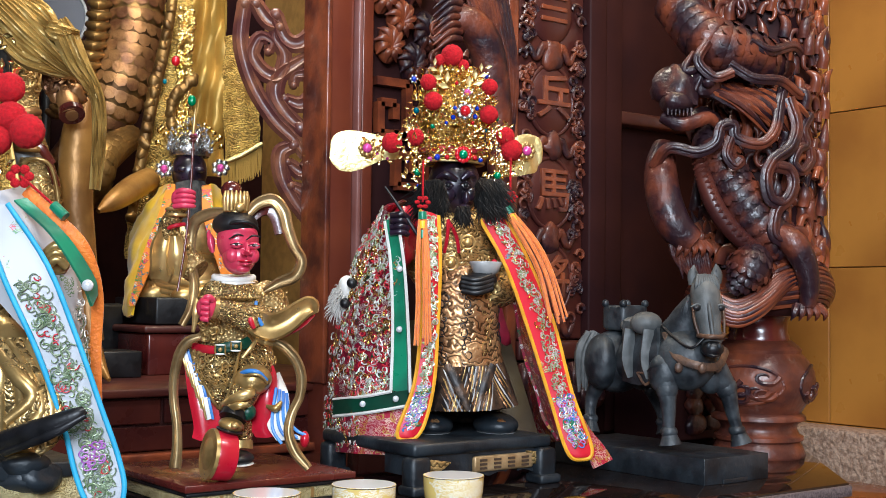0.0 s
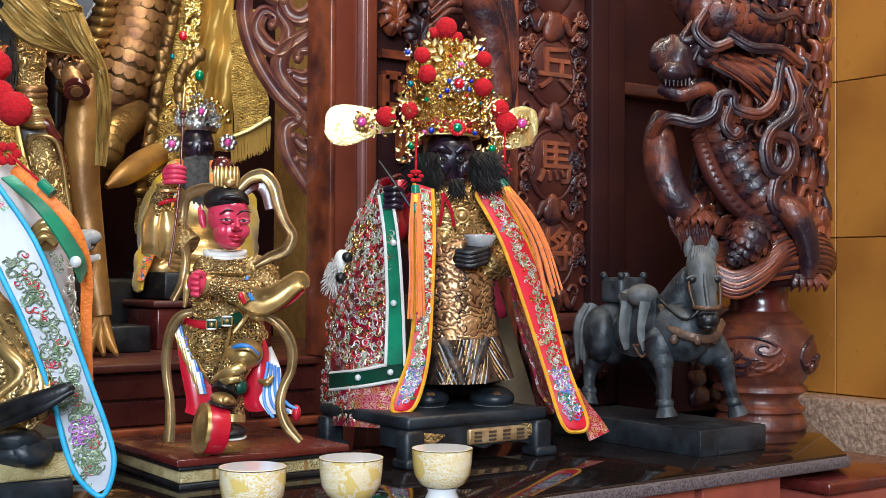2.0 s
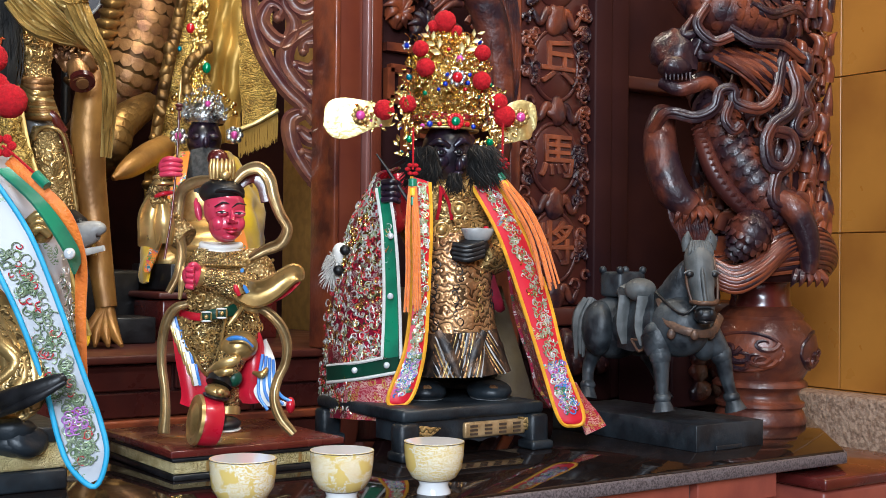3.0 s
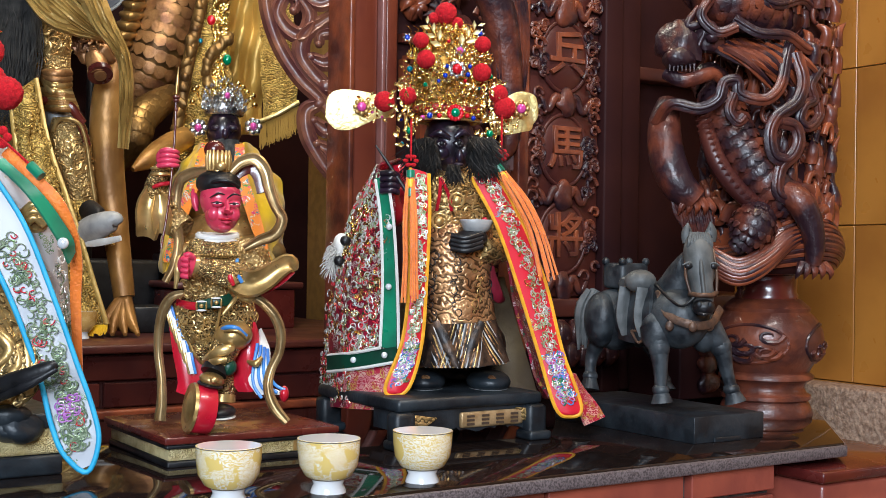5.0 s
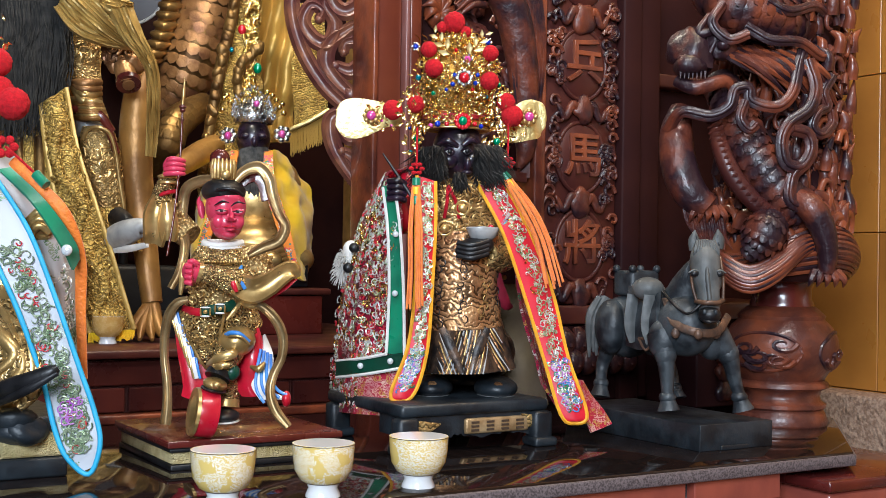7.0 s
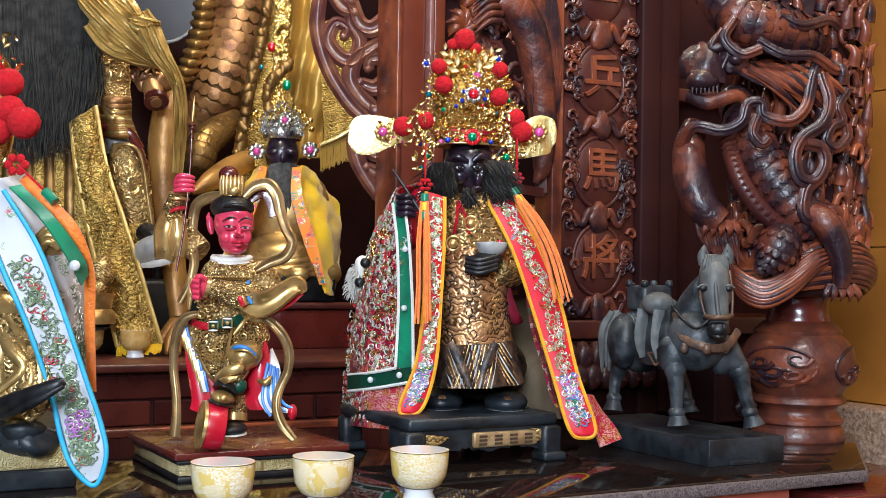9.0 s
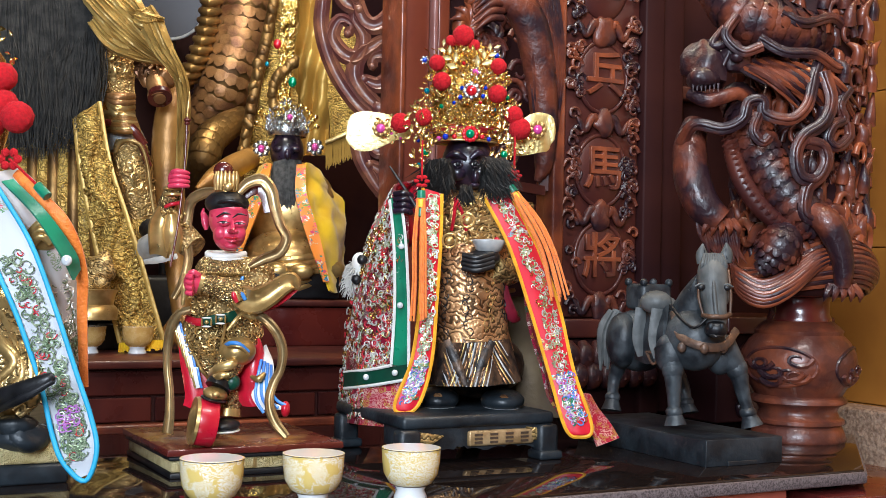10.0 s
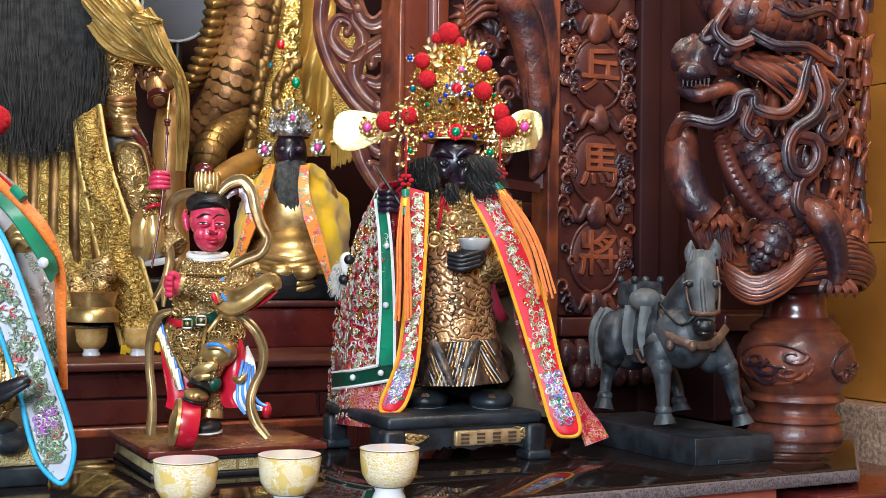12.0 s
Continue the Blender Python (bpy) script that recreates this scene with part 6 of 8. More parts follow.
for pts, rr in (([(1.056, 0.293, 1.472), (1.037, 0.282, 1.436), (1.031, 0.269, 1.388), (1.039, 0.254, 1.348), (1.059, 0.238, 1.325)], [0.018, 0.024, 0.0265, 0.0255, 0.020]),
                ([(1.162, 0.170, 1.344), (1.175, 0.147, 1.325), (1.191, 0.139, 1.296), (1.202, 0.139, 1.260), (1.204, 0.144, 1.234)], [0.015, 0.0205, 0.0185, 0.0150, 0.0120])):
    bm = bmesh.new()
    tube(bm, pts, rr, 0, 14, steps=5)
    e = Vector(pts[-1])
    for q in range(5):
        tube(bm, [e + RIGHT * 0.008 * (q - 2), e + RIGHT * 0.012 * (q - 2) - UP * 0.011 - AHEAD * 0.008, e + RIGHT * 0.013 * (q - 2) - UP * 0.022], [0.007, 0.005, 0.001], 0, 6)
    part("dragon_leg", bm, WOOD, column, "smooth dragon leg with claws")
bm = bmesh.new()
for q in range(16):
    a = Vector((1.033, 0.258, 1.326)) + RIGHT * 0.0035 * q
    tube(bm, [a, a - UP * rnd.uniform(0.02, 0.035) + RIGHT * 0.006, a - UP * rnd.uniform(0.045, 0.075) + RIGHT * rnd.uniform(0.008, 0.03)], [0.004, 0.0045, 0.0007], 0, 6)
part("leg_tuft", bm, WOOD, column, "pointed hair tuft")
# head with mane
bm = bmesh.new()
blob(bm, (1.046, 0.260, 1.553), (0.034, 0.036, 0.036), 0, lump=0.5)
blob(bm, (1.025, 0.243, 1.528), (0.024, 0.022, 0.016), 0, lump=0.4)
blob(bm, (1.073, 0.234, 1.564), (0.026, 0.026, 0.024), 0, lump=0.5)
blob(bm, (1.010, 0.242, 1.538), 0.006, 0)
blob(bm, (1.063, 0.213, 1.560), (0.010, 0.008, 0.008), 0)
for q in range(7):
    tube(bm, [Vector((1.009, 0.243, 1.521)) + RIGHT * 0.006 * q, Vector((1.006, 0.240, 1.509)) + RIGHT * 0.006 * q], [0.0025, 0.0008], 0, 5, steps=1)
tube(bm, [(1.056, 0.236, 1.608), (1.037, 0.238, 1.577), (1.061, 0.223, 1.581), (1.050, 0.227, 1.548)], [0.003, 0.007, 0.006, 0.003], 0, 8)
tube(bm, [(1.015, 0.260, 1.509), (1.031, 0.235, 1.497), (1.070, 0.220, 1.509), (1.088, 0.216, 1.497)], [0.008, 0.011, 0.010, 0.005], 0, 8)
part("dragon_head", bm, WOOD, column, "snarling dragon head")
bm = bmesh.new()
for q in range(30):
    t = q / 29
    a = Vector((1.072, 0.235, 1.556)) * (1 - t) + Vector((1.162, 0.204, 1.569)) * t
    b = Vector((1.096, 0.196, 1.528)) * (1 - t) + Vector((1.200, 0.164, 1.530)) * t
    c = Vector((1.149, 0.172, 1.494)) * (1 - t) + Vector((1.267, 0.172, 1.483)) * t
    tube(bm, [a, b - AHEAD * 0.008 * (q % 3), c + UP * rnd.uniform(-0.02, 0.02)], [0.005, 0.0055, 0.0008], q % 2, 6)
part("mane", bm, [WOOD, WOOD_ORANGE], column, "flowing carved mane")


def ribbon(pts, r):
    """A grooved cloud ribbon: three ridges side by side."""
    bm = bmesh.new()
    tube(bm, pts, r, 0, 10, 0.5, 6)
    tube(bm, [Vector(p) - AHEAD * r * 0.5 for p in pts], r * 0.4, 0, 8, 0.8, 6)
    part("cloud_ribbon", bm, WOOD, column, "grooved carved cloud ribbon")


ribbon([(1.016, 0.278, 1.437), (1.014, 0.245, 1.462), (1.043, 0.218, 1.456), (1.063, 0.199, 1.469), (1.070, 0.195, 1.493), (1.087, 0.186, 1.496), (1.091, 0.184, 1.478), (1.121, 0.165, 1.470), (1.144, 0.156, 1.491), (1.161, 0.160, 1.534), (1.173, 0.164, 1.556)], 0.009)
ribbon([(1.084, 0.188, 1.478), (1.075, 0.189, 1.453), (1.085, 0.182, 1.437), (1.094, 0.177, 1.445)], 0.008)
ribbon([(1.174, 0.155, 1.542), (1.180, 0.145, 1.501), (1.166, 0.145, 1.468), (1.137, 0.154, 1.446), (1.127, 0.159, 1.422), (1.133, 0.157, 1.390), (1.155, 0.149, 1.385), (1.170, 0.144, 1.408), (1.165, 0.146, 1.432), (1.141, 0.152, 1.438)], 0.010)
ribbon([(1.225, 0.154, 1.523), (1.202, 0.150, 1.496), (1.209, 0.149, 1.476), (1.187, 0.147, 1.466), (1.179, 0.150, 1.445), (1.194, 0.146, 1.434), (1.221, 0.150, 1.452), (1.219, 0.150, 1.472)], 0.008)
ribbon([(1.156, 0.149, 1.386), (1.147, 0.157, 1.371), (1.145, 0.159, 1.339), (1.162, 0.154, 1.327)], 0.010)
ribbon([(1.086, 0.193, 1.587), (1.115, 0.172, 1.567), (1.160, 0.157, 1.566), (1.206, 0.158, 1.550), (1.235, 0.165, 1.566)], 0.008)
ribbon([(1.064, 0.215, 1.621), (1.047, 0.219, 1.591), (1.065, 0.204, 1.567), (1.088, 0.188, 1.575)], 0.008)
ribbon([(1.114, 0.177, 1.624), (1.145, 0.164, 1.610), (1.198, 0.163, 1.624), (1.241, 0.172, 1.610)], 0.008)
# fish, waves and spray at the foot of the shaft
bm = bmesh.new()
scaled_body(bm, [(1.141, 0.186, 1.315), (1.121, 0.180, 1.294), (1.115, 0.187, 1.276), (1.109, 0.204, 1.258)], [0.012, 0.031, 0.026, 0.006], 0, 14, 0.012)
blob(bm, (1.105, 0.163, 1.304), 0.005, 0)
part("fish", bm, WOOD, column, "small carved fish")
bm = bmesh.new()
lathe(bm, (AX.x, AX.y, H0), [(0.0, -0.001), (0.06, 0.0), (0.088, 0.012), (0.10, 0.04), (0.09, 0.07), (0.0, 0.075)], 0, 40)
for q in range(13):
    t = q / 12
    pts = [on_shaft(a, H0 + 0.012 + t * 0.062 + 0.02 * math.sin(radians(a * 2 + 40)) * (0.4 + t), 0.088 + 0.024 * math.sin(math.pi * (0.15 + 0.85 * t))) for a in range(-100, 110, 15)]
    tube(bm, pts, 0.0042, q % 2, 6, steps=2)
for a in range(-90, 271, 24):
    c, h = a + rnd.uniform(-6, 6), H0 + 0.075 + rnd.uniform(-0.02, 0.05)
    s = rnd.choice((-1, 1))
    tube(bm, [on_shaft(c + s * (14 - 1.5 * t) * math.cos(t * 0.8), h + (0.028 - 0.003 * t) * math.sin(t * 0.8), 0.10) for t in range(9)], [0.010 - 0.0008 * t for t in range(9)], q % 2, 8, 0.7, 3)
for q in range(9):
    o = UP * 0.0042 * (q - 2) - AHEAD * 0.004 * math.sin(q * 0.5)
    tube(bm, [Vector(p) + o * sc for p, sc in (((1.079, 0.235, 1.256), 0.3), ((1.076, 0.214, 1.228), 1.0), ((1.096, 0.187, 1.213), 1.0), ((1.129, 0.168, 1.230), 1.0), ((1.170, 0.157, 1.264), 0.75), ((1.208, 0.153, 1.277), 0.4))], [0.002, 0.0042, 0.0046, 0.0046, 0.004, 0.002], q % 2, 7, steps=4)
part("wave_base", bm, [WOOD_ORANGE, WOOD], column, "carved breaking waves")
# rocks, flames and small clouds that fill the round
bm = bmesh.new()
for q in range(760):
    a, z = rnd.uniform(-125, 125), H0 + rnd.uniform(0.05, 0.85)
    r = rnd.uniform(0.074, 0.100)
    c = on_shaft(a, z, r)
    s = rnd.choice((-1, 1))
    if q % 3:
        tube(bm, [on_shaft(a + s * (9 - t) * math.cos(t * 0.85), z + (0.020 - 0.002 * t) * math.sin(t * 0.85), r) for t in range(7)], [0.006 - 0.0006 * t for t in range(7)], q % 2, 7, steps=3)
    else:
        tube(bm, [c, c + UP * 0.02 - AHEAD * 0.006, c + UP * rnd.uniform(0.03, 0.055) + RIGHT * rnd.uniform(-0.02, 0.02)], [0.010, 0.008, 0.001], q % 2, 7)
fill = part("cloud_carving", bm, [WOOD, WOOD_ORANGE], column, "deep carved clouds and flames")
fill["kind"] = "stuff"

# ---- white-robed deity at the table's end ----
white = bmesh.new()
W_MATS = [GOLD, GOLD_CARVED, BLACK, BLACK_SKIN, RED_PAINT]
blob(white, (0.063, 0.399, 1.201), (0.075, 0.06, 0.13), 1, u=24, v=16)
blob(white, (0.051, 0.413, 1.348), (0.034, 0.034, 0.042), 3)
blob(white, (0.078, 0.335, 1.142), (0.052, 0.05, 0.075), 0, u=24, v=16)
for q in range(8):
    a = Vector((0.060, 0.298, 1.191)) + RIGHT * 0.009 * q
    tube(white, [a, a - UP * 0.045 - AHEAD * 0.012 + RIGHT * 0.002, a - UP * 0.10 + RIGHT * 0.004 * (q - 2)], [0.006, 0.009, 0.006], q % 2, 8)
tube(white, [(0.062, 0.238, 1.092), (0.076, 0.199, 1.105), (0.091, 0.176, 1.114), (0.107, 0.162, 1.123), (0.114, 0.159, 1.128)], [0.011, 0.0105, 0.0095, 0.0075, 0.004], 2, 14, 0.9)
tube(white, [(0.062, 0.233, 1.084), (0.086, 0.175, 1.104), (0.113, 0.155, 1.123)], [0.005, 0.005, 0.003], 2, 8)
for q in range(6):
    tube(white, [Vector((0.061, 0.282, 1.188)) + RIGHT * 0.009 * q, Vector((0.073, 0.242, 1.159)) + RIGHT * 0.008 * q - UP * 0.004 * q, Vector((0.087, 0.224, 1.136)) + RIGHT * 0.004 * q - UP * 0.007 * q, Vector((0.063, 0.232, 1.112)) + RIGHT * 0.006 * q - UP * 0.006 * q], [0.005, 0.008, 0.008, 0.005], q % 2, 8)
blob(white, (0.094, 0.283, 1.077), (0.022, 0.02, 0.014), 0, lump=0.4)
blob(white, (0.115, 0.262, 1.268), (0.018, 0.014, 0.013), 0)
for q in range(3):
    tube(white, [Vector((0.103, 0.252, 1.262)) + UP * 0.007 * q, Vector((0.112, 0.242, 1.272)) + UP * 0.007 * q, Vector((0.123, 0.241, 1.265)) + UP * 0.007 * q], 0.005, 0, 7)
blob(white, (0.118, 0.267, 1.247), (0.014, 0.012, 0.012), 4)
tagged(part("white_robed_deity_statue", white, W_MATS), "gilt seated deity statue under a white robe", "statue")

wrobe = thing("white_robe", (0.111, 0.285, 1.092), "white embroidered ceremonial robe with sky-blue and green borders", "robe")
bm = bmesh.new()
sheet(bm, [[(0.033, 0.321, 1.331), (0.063, 0.282, 1.340), (0.095, 0.310, 1.347), (0.109, 0.349, 1.347)], [(0.043, 0.294, 1.265), (0.091, 0.258, 1.279), (0.136, 0.279, 1.284), (0.161, 0.345, 1.277)],
           [(0.106, 0.263, 1.180), (0.127, 0.251, 1.193), (0.153, 0.271, 1.205), (0.175, 0.340, 1.191)], [(0.124, 0.255, 1.125), (0.137, 0.247, 1.132), (0.163, 0.279, 1.129), (0.178, 0.328, 1.118)]], 0, 5, 0.004, 0.005)
part("cape", bm, WHITE_EMB, wrobe)
bm = bmesh.new()
sheet(bm, [[(0.045, 0.270, 1.320), (0.066, 0.258, 1.326)], [(0.061, 0.246, 1.253), (0.098, 0.231, 1.266)], [(0.089, 0.227, 1.182), (0.123, 0.214, 1.195)], [(0.111, 0.214, 1.111), (0.146, 0.200, 1.123)], [(0.123, 0.206, 1.061), (0.160, 0.191, 1.079)], [(0.133, 0.198, 1.034), (0.164, 0.185, 1.045)], [(0.150, 0.190, 1.017), (0.158, 0.187, 1.021)]], 0, 6, 0.003, 0.001)
part("stole", bm, WHITE_EMB, wrobe, "white embroidered stole")
stitch(wrobe, [(0.061, 0.246, 1.253), (0.089, 0.227, 1.182), (0.111, 0.214, 1.111), (0.123, 0.206, 1.061), (0.131, 0.199, 1.029)], [(0.098, 0.231, 1.266), (0.123, 0.214, 1.195), (0.146, 0.200, 1.123), (0.160, 0.191, 1.079), (0.165, 0.185, 1.041)], ((GREY_GREEN, 0.7), (SILVER_GREEN, 0.2), (RED_SATIN, 0.1)), 300, 0.0058, 0.0008, 0.22, 0.005)
stitch(wrobe, [(0.091, 0.258, 1.279), (0.127, 0.251, 1.193), (0.137, 0.247, 1.132)], [(0.136, 0.279, 1.284), (0.153, 0.271, 1.205), (0.163, 0.279, 1.129)], ((GREY_GREEN, 0.5), (SILVER_WHITE, 0.5)), 160, 0.006, 0.0009, 0.05, 0.006)
stitch(wrobe, [(0.118, 0.209, 1.085), (0.123, 0.206, 1.061)], [(0.156, 0.193, 1.095), (0.160, 0.191, 1.079)], ((VIOLET, 0.8), (SILVER_WHITE, 0.2)), 26, 0.0048, 0.0009, 0.25, 0.006)
bm = bmesh.new()
tube(bm, [(0.044, 0.266, 1.320), (0.060, 0.242, 1.253), (0.088, 0.223, 1.182), (0.111, 0.210, 1.111), (0.122, 0.201, 1.061), (0.133, 0.194, 1.032), (0.154, 0.185, 1.014), (0.164, 0.181, 1.045), (0.159, 0.187, 1.079), (0.145, 0.196, 1.124), (0.123, 0.210, 1.195), (0.098, 0.227, 1.266), (0.066, 0.254, 1.326)], 0.0028, 0, 7, steps=5)
part("piping", bm, BLUE_PIPING, wrobe, "sky-blue corded piping")
bm = bmesh.new()
sheet(bm, [[(0.071, 0.250, 1.329), (0.083, 0.249, 1.332)], [(0.099, 0.224, 1.296), (0.117, 0.226, 1.294)], [(0.129, 0.221, 1.252), (0.146, 0.229, 1.255)], [(0.145, 0.230, 1.225), (0.153, 0.237, 1.237)]], 0, 5, 0.003)
part("border", bm, GREEN_SATIN, wrobe, "green satin border")
bm = bmesh.new()
tube(bm, [(0.089, 0.269, 1.341), (0.111, 0.246, 1.313), (0.136, 0.233, 1.283), (0.156, 0.244, 1.237), (0.161, 0.256, 1.181), (0.165, 0.256, 1.106)], [0.006, 0.008, 0.008, 0.007, 0.006, 0.005], 0, 8, 0.5)
part("sash", bm, ORANGE_SILK, wrobe, "orange silk sash")
bm = bmesh.new()
blob(bm, (0.134, 0.213, 1.246), (0.006, 0.004, 0.006), 0)
part("boss", bm, GEM["clear"], wrobe, "clear glass boss")
bm = bmesh.new()
tube(bm, [(0.106, 0.237, 1.326), (0.115, 0.227, 1.314)], [0.0055, 0.0055], 0, 10)
part("binding", bm, GREEN_SATIN, wrobe, "green silk binding")
whd = thing("headdress", (0.048, 0.312, 1.372), "gilt headdress with large red wool pompoms", "headdress")
bm = bmesh.new()
lathe(bm, (0.050, 0.379, 1.370), [(0.04, 0), (0.045, 0.02), (0.05, 0.06), (0.04, 0.11), (0.01, 0.15)], 0, 28)
for q in range(220):
    leaf(bm, Vector((0.067, 0.324, 1.413)) + RIGHT * rnd.uniform(-0.05, 0.026) + UP * rnd.uniform(-0.05, 0.09) - AHEAD * rnd.uniform(0, 0.03), rnd.uniform(0.007, 0.014), rnd.uniform(0, 6.28))
part("filigree", bm, GOLD_BRIGHT, whd)
for c, r in (((0.074, 0.286, 1.447), 0.016), ((0.075, 0.280, 1.416), 0.016), ((0.088, 0.268, 1.402), 0.0175), ((0.057, 0.306, 1.467), 0.016), ((0.062, 0.282, 1.392), 0.015)):
    bm = bmesh.new()
    made = bmesh.ops.create_icosphere(bm, subdivisions=4, radius=r, matrix=Matrix.Translation(c))["verts"]
    for w in made:
        w.co += (w.co - Vector(c)) * rnd.uniform(-0.05, 0.05)
    part("pompom", bm, POM, whd, "red wool pompom")
bm = bmesh.new()
for q in range(6):
    t = q * math.pi / 3
    blob(bm, Vector((0.080, 0.262, 1.355)) + RIGHT * 0.009 * math.cos(t) + UP * 0.008 * math.sin(t), (0.005, 0.003, 0.005), 0, u=8, v=6)
tube(bm, [(0.080, 0.262, 1.355), (0.088, 0.252, 1.346), (0.106, 0.237, 1.326)], 0.0015, 0, 5)
part("knot", bm, POM, whd, "red cord flower knot")
wst = thing("statue_stand", (0.08, 0.34, 1.0), "black wooden stand with gilt carved band", "stand")
for nm, lo, hi, mt in (("top_board", (-0.15, 0.262, 1.050), (0.158, 0.47, 1.066), BASE_BLACK), ("gilt_band", (-0.145, 0.266, 1.022), (0.154, 0.46, 1.0495), GILT_BAND), ("plinth", (-0.15, 0.262, 1.0), (0.152, 0.47, 1.0215), BASE_BLACK)):
    bm = bmesh.new()
    box(bm, lo, hi, 0, 0.003)
    part(nm, bm, mt, wst)
bm = bmesh.new()
for q in range(5):
    blob(bm, Vector((0.093, 0.273, 1.054)) + RIGHT * rnd.uniform(-0.05, 0.02) + UP * rnd.uniform(-0.004, 0.012), (0.026, 0.024, 0.014), 0, lump=0.5)
part("rockwork", bm, BASE_BLACK, wst, "carved black rockwork")

# ---- carving on the screen ----
def carved_text(ch, size, m, parent, material, name="carved_character"):
    """A raised character of the built-in font as a mesh."""
    cu = bpy.data.curves.new("glyph", "FONT")
    cu.body, cu.size, cu.extrude, cu.bevel_depth = ch, size, 0.0025, 0.0012
    cu.align_x, cu.align_y = "CENTER", "CENTER"
    tmp = bpy.data.objects.new("glyph", cu)
    scene.collection.objects.link(tmp)
    bpy.context.view_layer.update()
    me = bpy.data.meshes.new_from_object(tmp.evaluated_get(bpy.context.evaluated_depsgraph_get()))
    bpy.data.objects.remove(tmp)
    me.materials.clear()
    me.materials.append(material)
    ob = new(name, me)
    ob.matrix_world = m
    bpy.context.view_layer.update()
    w = ob.matrix_world.copy()
    ob.parent = parent
    ob.matrix_parent_inverse = parent.matrix_world.inverted()
    ob.matrix_basis = w
    return ob


SX = 1.113
for ch, z in (("兵", 1.588), ("馬", 1.425), ("將", 1.272)):
    bm = bmesh.new()
    blob(bm, (SX, 0.614, z), (0.052, 0.010, 0.062), 0, turn=False, u=28, v=14)
    tube(bm, [(SX + 0.052 * math.cos(t * math.pi / 12), 0.612, z + 0.062 * math.sin(t * math.pi / 12)) for t in range(25)], 0.0042, 0, 7, steps=2, face=(0, -1, 0))
    part("medallion", bm, WOOD_RED, screen, "oval carved medallion")
    carved_text(ch, 0.082, pose(SX, 0.604, z, 90, 0, 0), screen, WOOD_ORANGE)
bm = bmesh.new()
blob(bm, (SX, 0.614, 1.75), (0.052, 0.010, 0.062), 0, turn=False, u=28, v=14)
part("medallion", bm, WOOD_RED, screen, "oval carved medallion")
for dz in (-0.02, 0.0, 0.02):
    bm = bmesh.new()
    box(bm, (SX - 0.03, 0.602, 1.75 + dz - 0.004), (SX + 0.03, 0.607, 1.75 + dz + 0.004), 0, 0.001)
    part("writing_bar", bm, WOOD_ORANGE, screen)
# scrolls and bats between the medallions
bm = bmesh.new()
for z0 in (1.19, 1.345, 1.505, 1.67, 1.83):
    for s in (-1, 1):
        tube(bm, [(SX + s * (0.012 + 0.045 * t / 6), 0.607, z0 + 0.012 * math.sin(t * 1.3)) for t in range(7)], [0.006, 0.009, 0.008, 0.007, 0.006, 0.005, 0.002], 0, 8, 0.7, 3, face=(0, -1, 0))
    blob(bm, (SX, 0.608, z0), (0.022, 0.010, 0.026), 0, turn=False, lump=0.5)
for q in range(150):
    s = -1 if q % 2 else 1
    x, z, r = SX + s * rnd.uniform(0.047, 0.072), rnd.uniform(1.18, 1.95), rnd.uniform(0.008, 0.015)
    d = rnd.choice((-1, 1))
    tube(bm, [(x + d * r * (1 - t * 0.1) * math.cos(t * 0.9), 0.609 - 0.0006 * t, z + r * (1 - t * 0.1) * math.sin(t * 0.9)) for t in range(7)], [0.0042 - 0.0003 * t for t in range(7)], 0, 6, steps=2, face=(0, -1, 0))
sc = part("scroll_carving", bm, WOOD, screen, "deep carved scrolls")
sc["kind"] = "stuff"
# lotus carving under the strip
for row in range(2):
    for q in range(6):
        bm = bmesh.new()
        x, z = 1.045 + q * 0.029 + row * 0.014, 1.098 - row * 0.034
        tube(bm, [(x, 0.602, z + 0.030), (x, 0.590 - row * 0.006, z + 0.014), (x, 0.592 - row * 0.006, z - 0.006), (x, 0.602, z - 0.016)], [0.010, 0.0165, 0.0135, 0.003], 0, 10, 0.6, face=(0, -1, 0))
        tube(bm, [(x, 0.586 - row * 0.006, z + 0.020), (x, 0.580 - row * 0.006, z)], [0.002, 0.003], 0, 6, steps=2)
        part("lotus_petal", bm, WOOD, screen, "carved lotus petal")
for q in range(3):
    bm = bmesh.new()
    for t in range(4):
        blob(bm, (1.30 + q * 0.05, 0.445, 1.03 + t * 0.028), (0.026 - t * 0.004, 0.012, 0.018), 0, turn=False, lump=0.4)
    part("cloud_foot", bm, WOOD, screen, "carved cloud scrolls")

# ---- pierced dragon panel beside the strip ----
panel = thing("pierced_panel", (0.97, 0.62, 1.45), "pierced dark wooden panel with a carved dragon", "carved panel", kind="structure")
bm = bmesh.new()
for q in range(46):
    t = q / 45
    a = Vector((0.905, 0.615, 1.80)) * (1 - t) + Vector((1.0, 0.61, 1.78)) * t
    b = Vector((0.945, 0.60, 1.66)) * (1 - t) + Vector((1.012, 0.60, 1.62)) * t
    c = Vector((0.975, 0.605, 1.50)) * (1 - t) + Vector((1.018, 0.605, 1.46)) * t
    tube(bm, [a, b - Vector((0, 0.012 * math.sin(q * 1.3), 0)), c + UP * rnd.uniform(-0.03, 0.03)], [0.005, 0.0062, 0.0012], 0, 6)
part("mane", bm, WOOD, panel, "flowing carved mane")
bm = bmesh.new()
tube(bm, [(0.87, 0.63, 1.66), (0.91, 0.605, 1.70), (0.955, 0.60, 1.66), (0.985, 0.605, 1.55), (0.995, 0.61, 1.44), (0.985, 0.615, 1.40)], [0.014, 0.026, 0.03, 0.026, 0.018, 0.006], 0, 12, 0.8, 5)
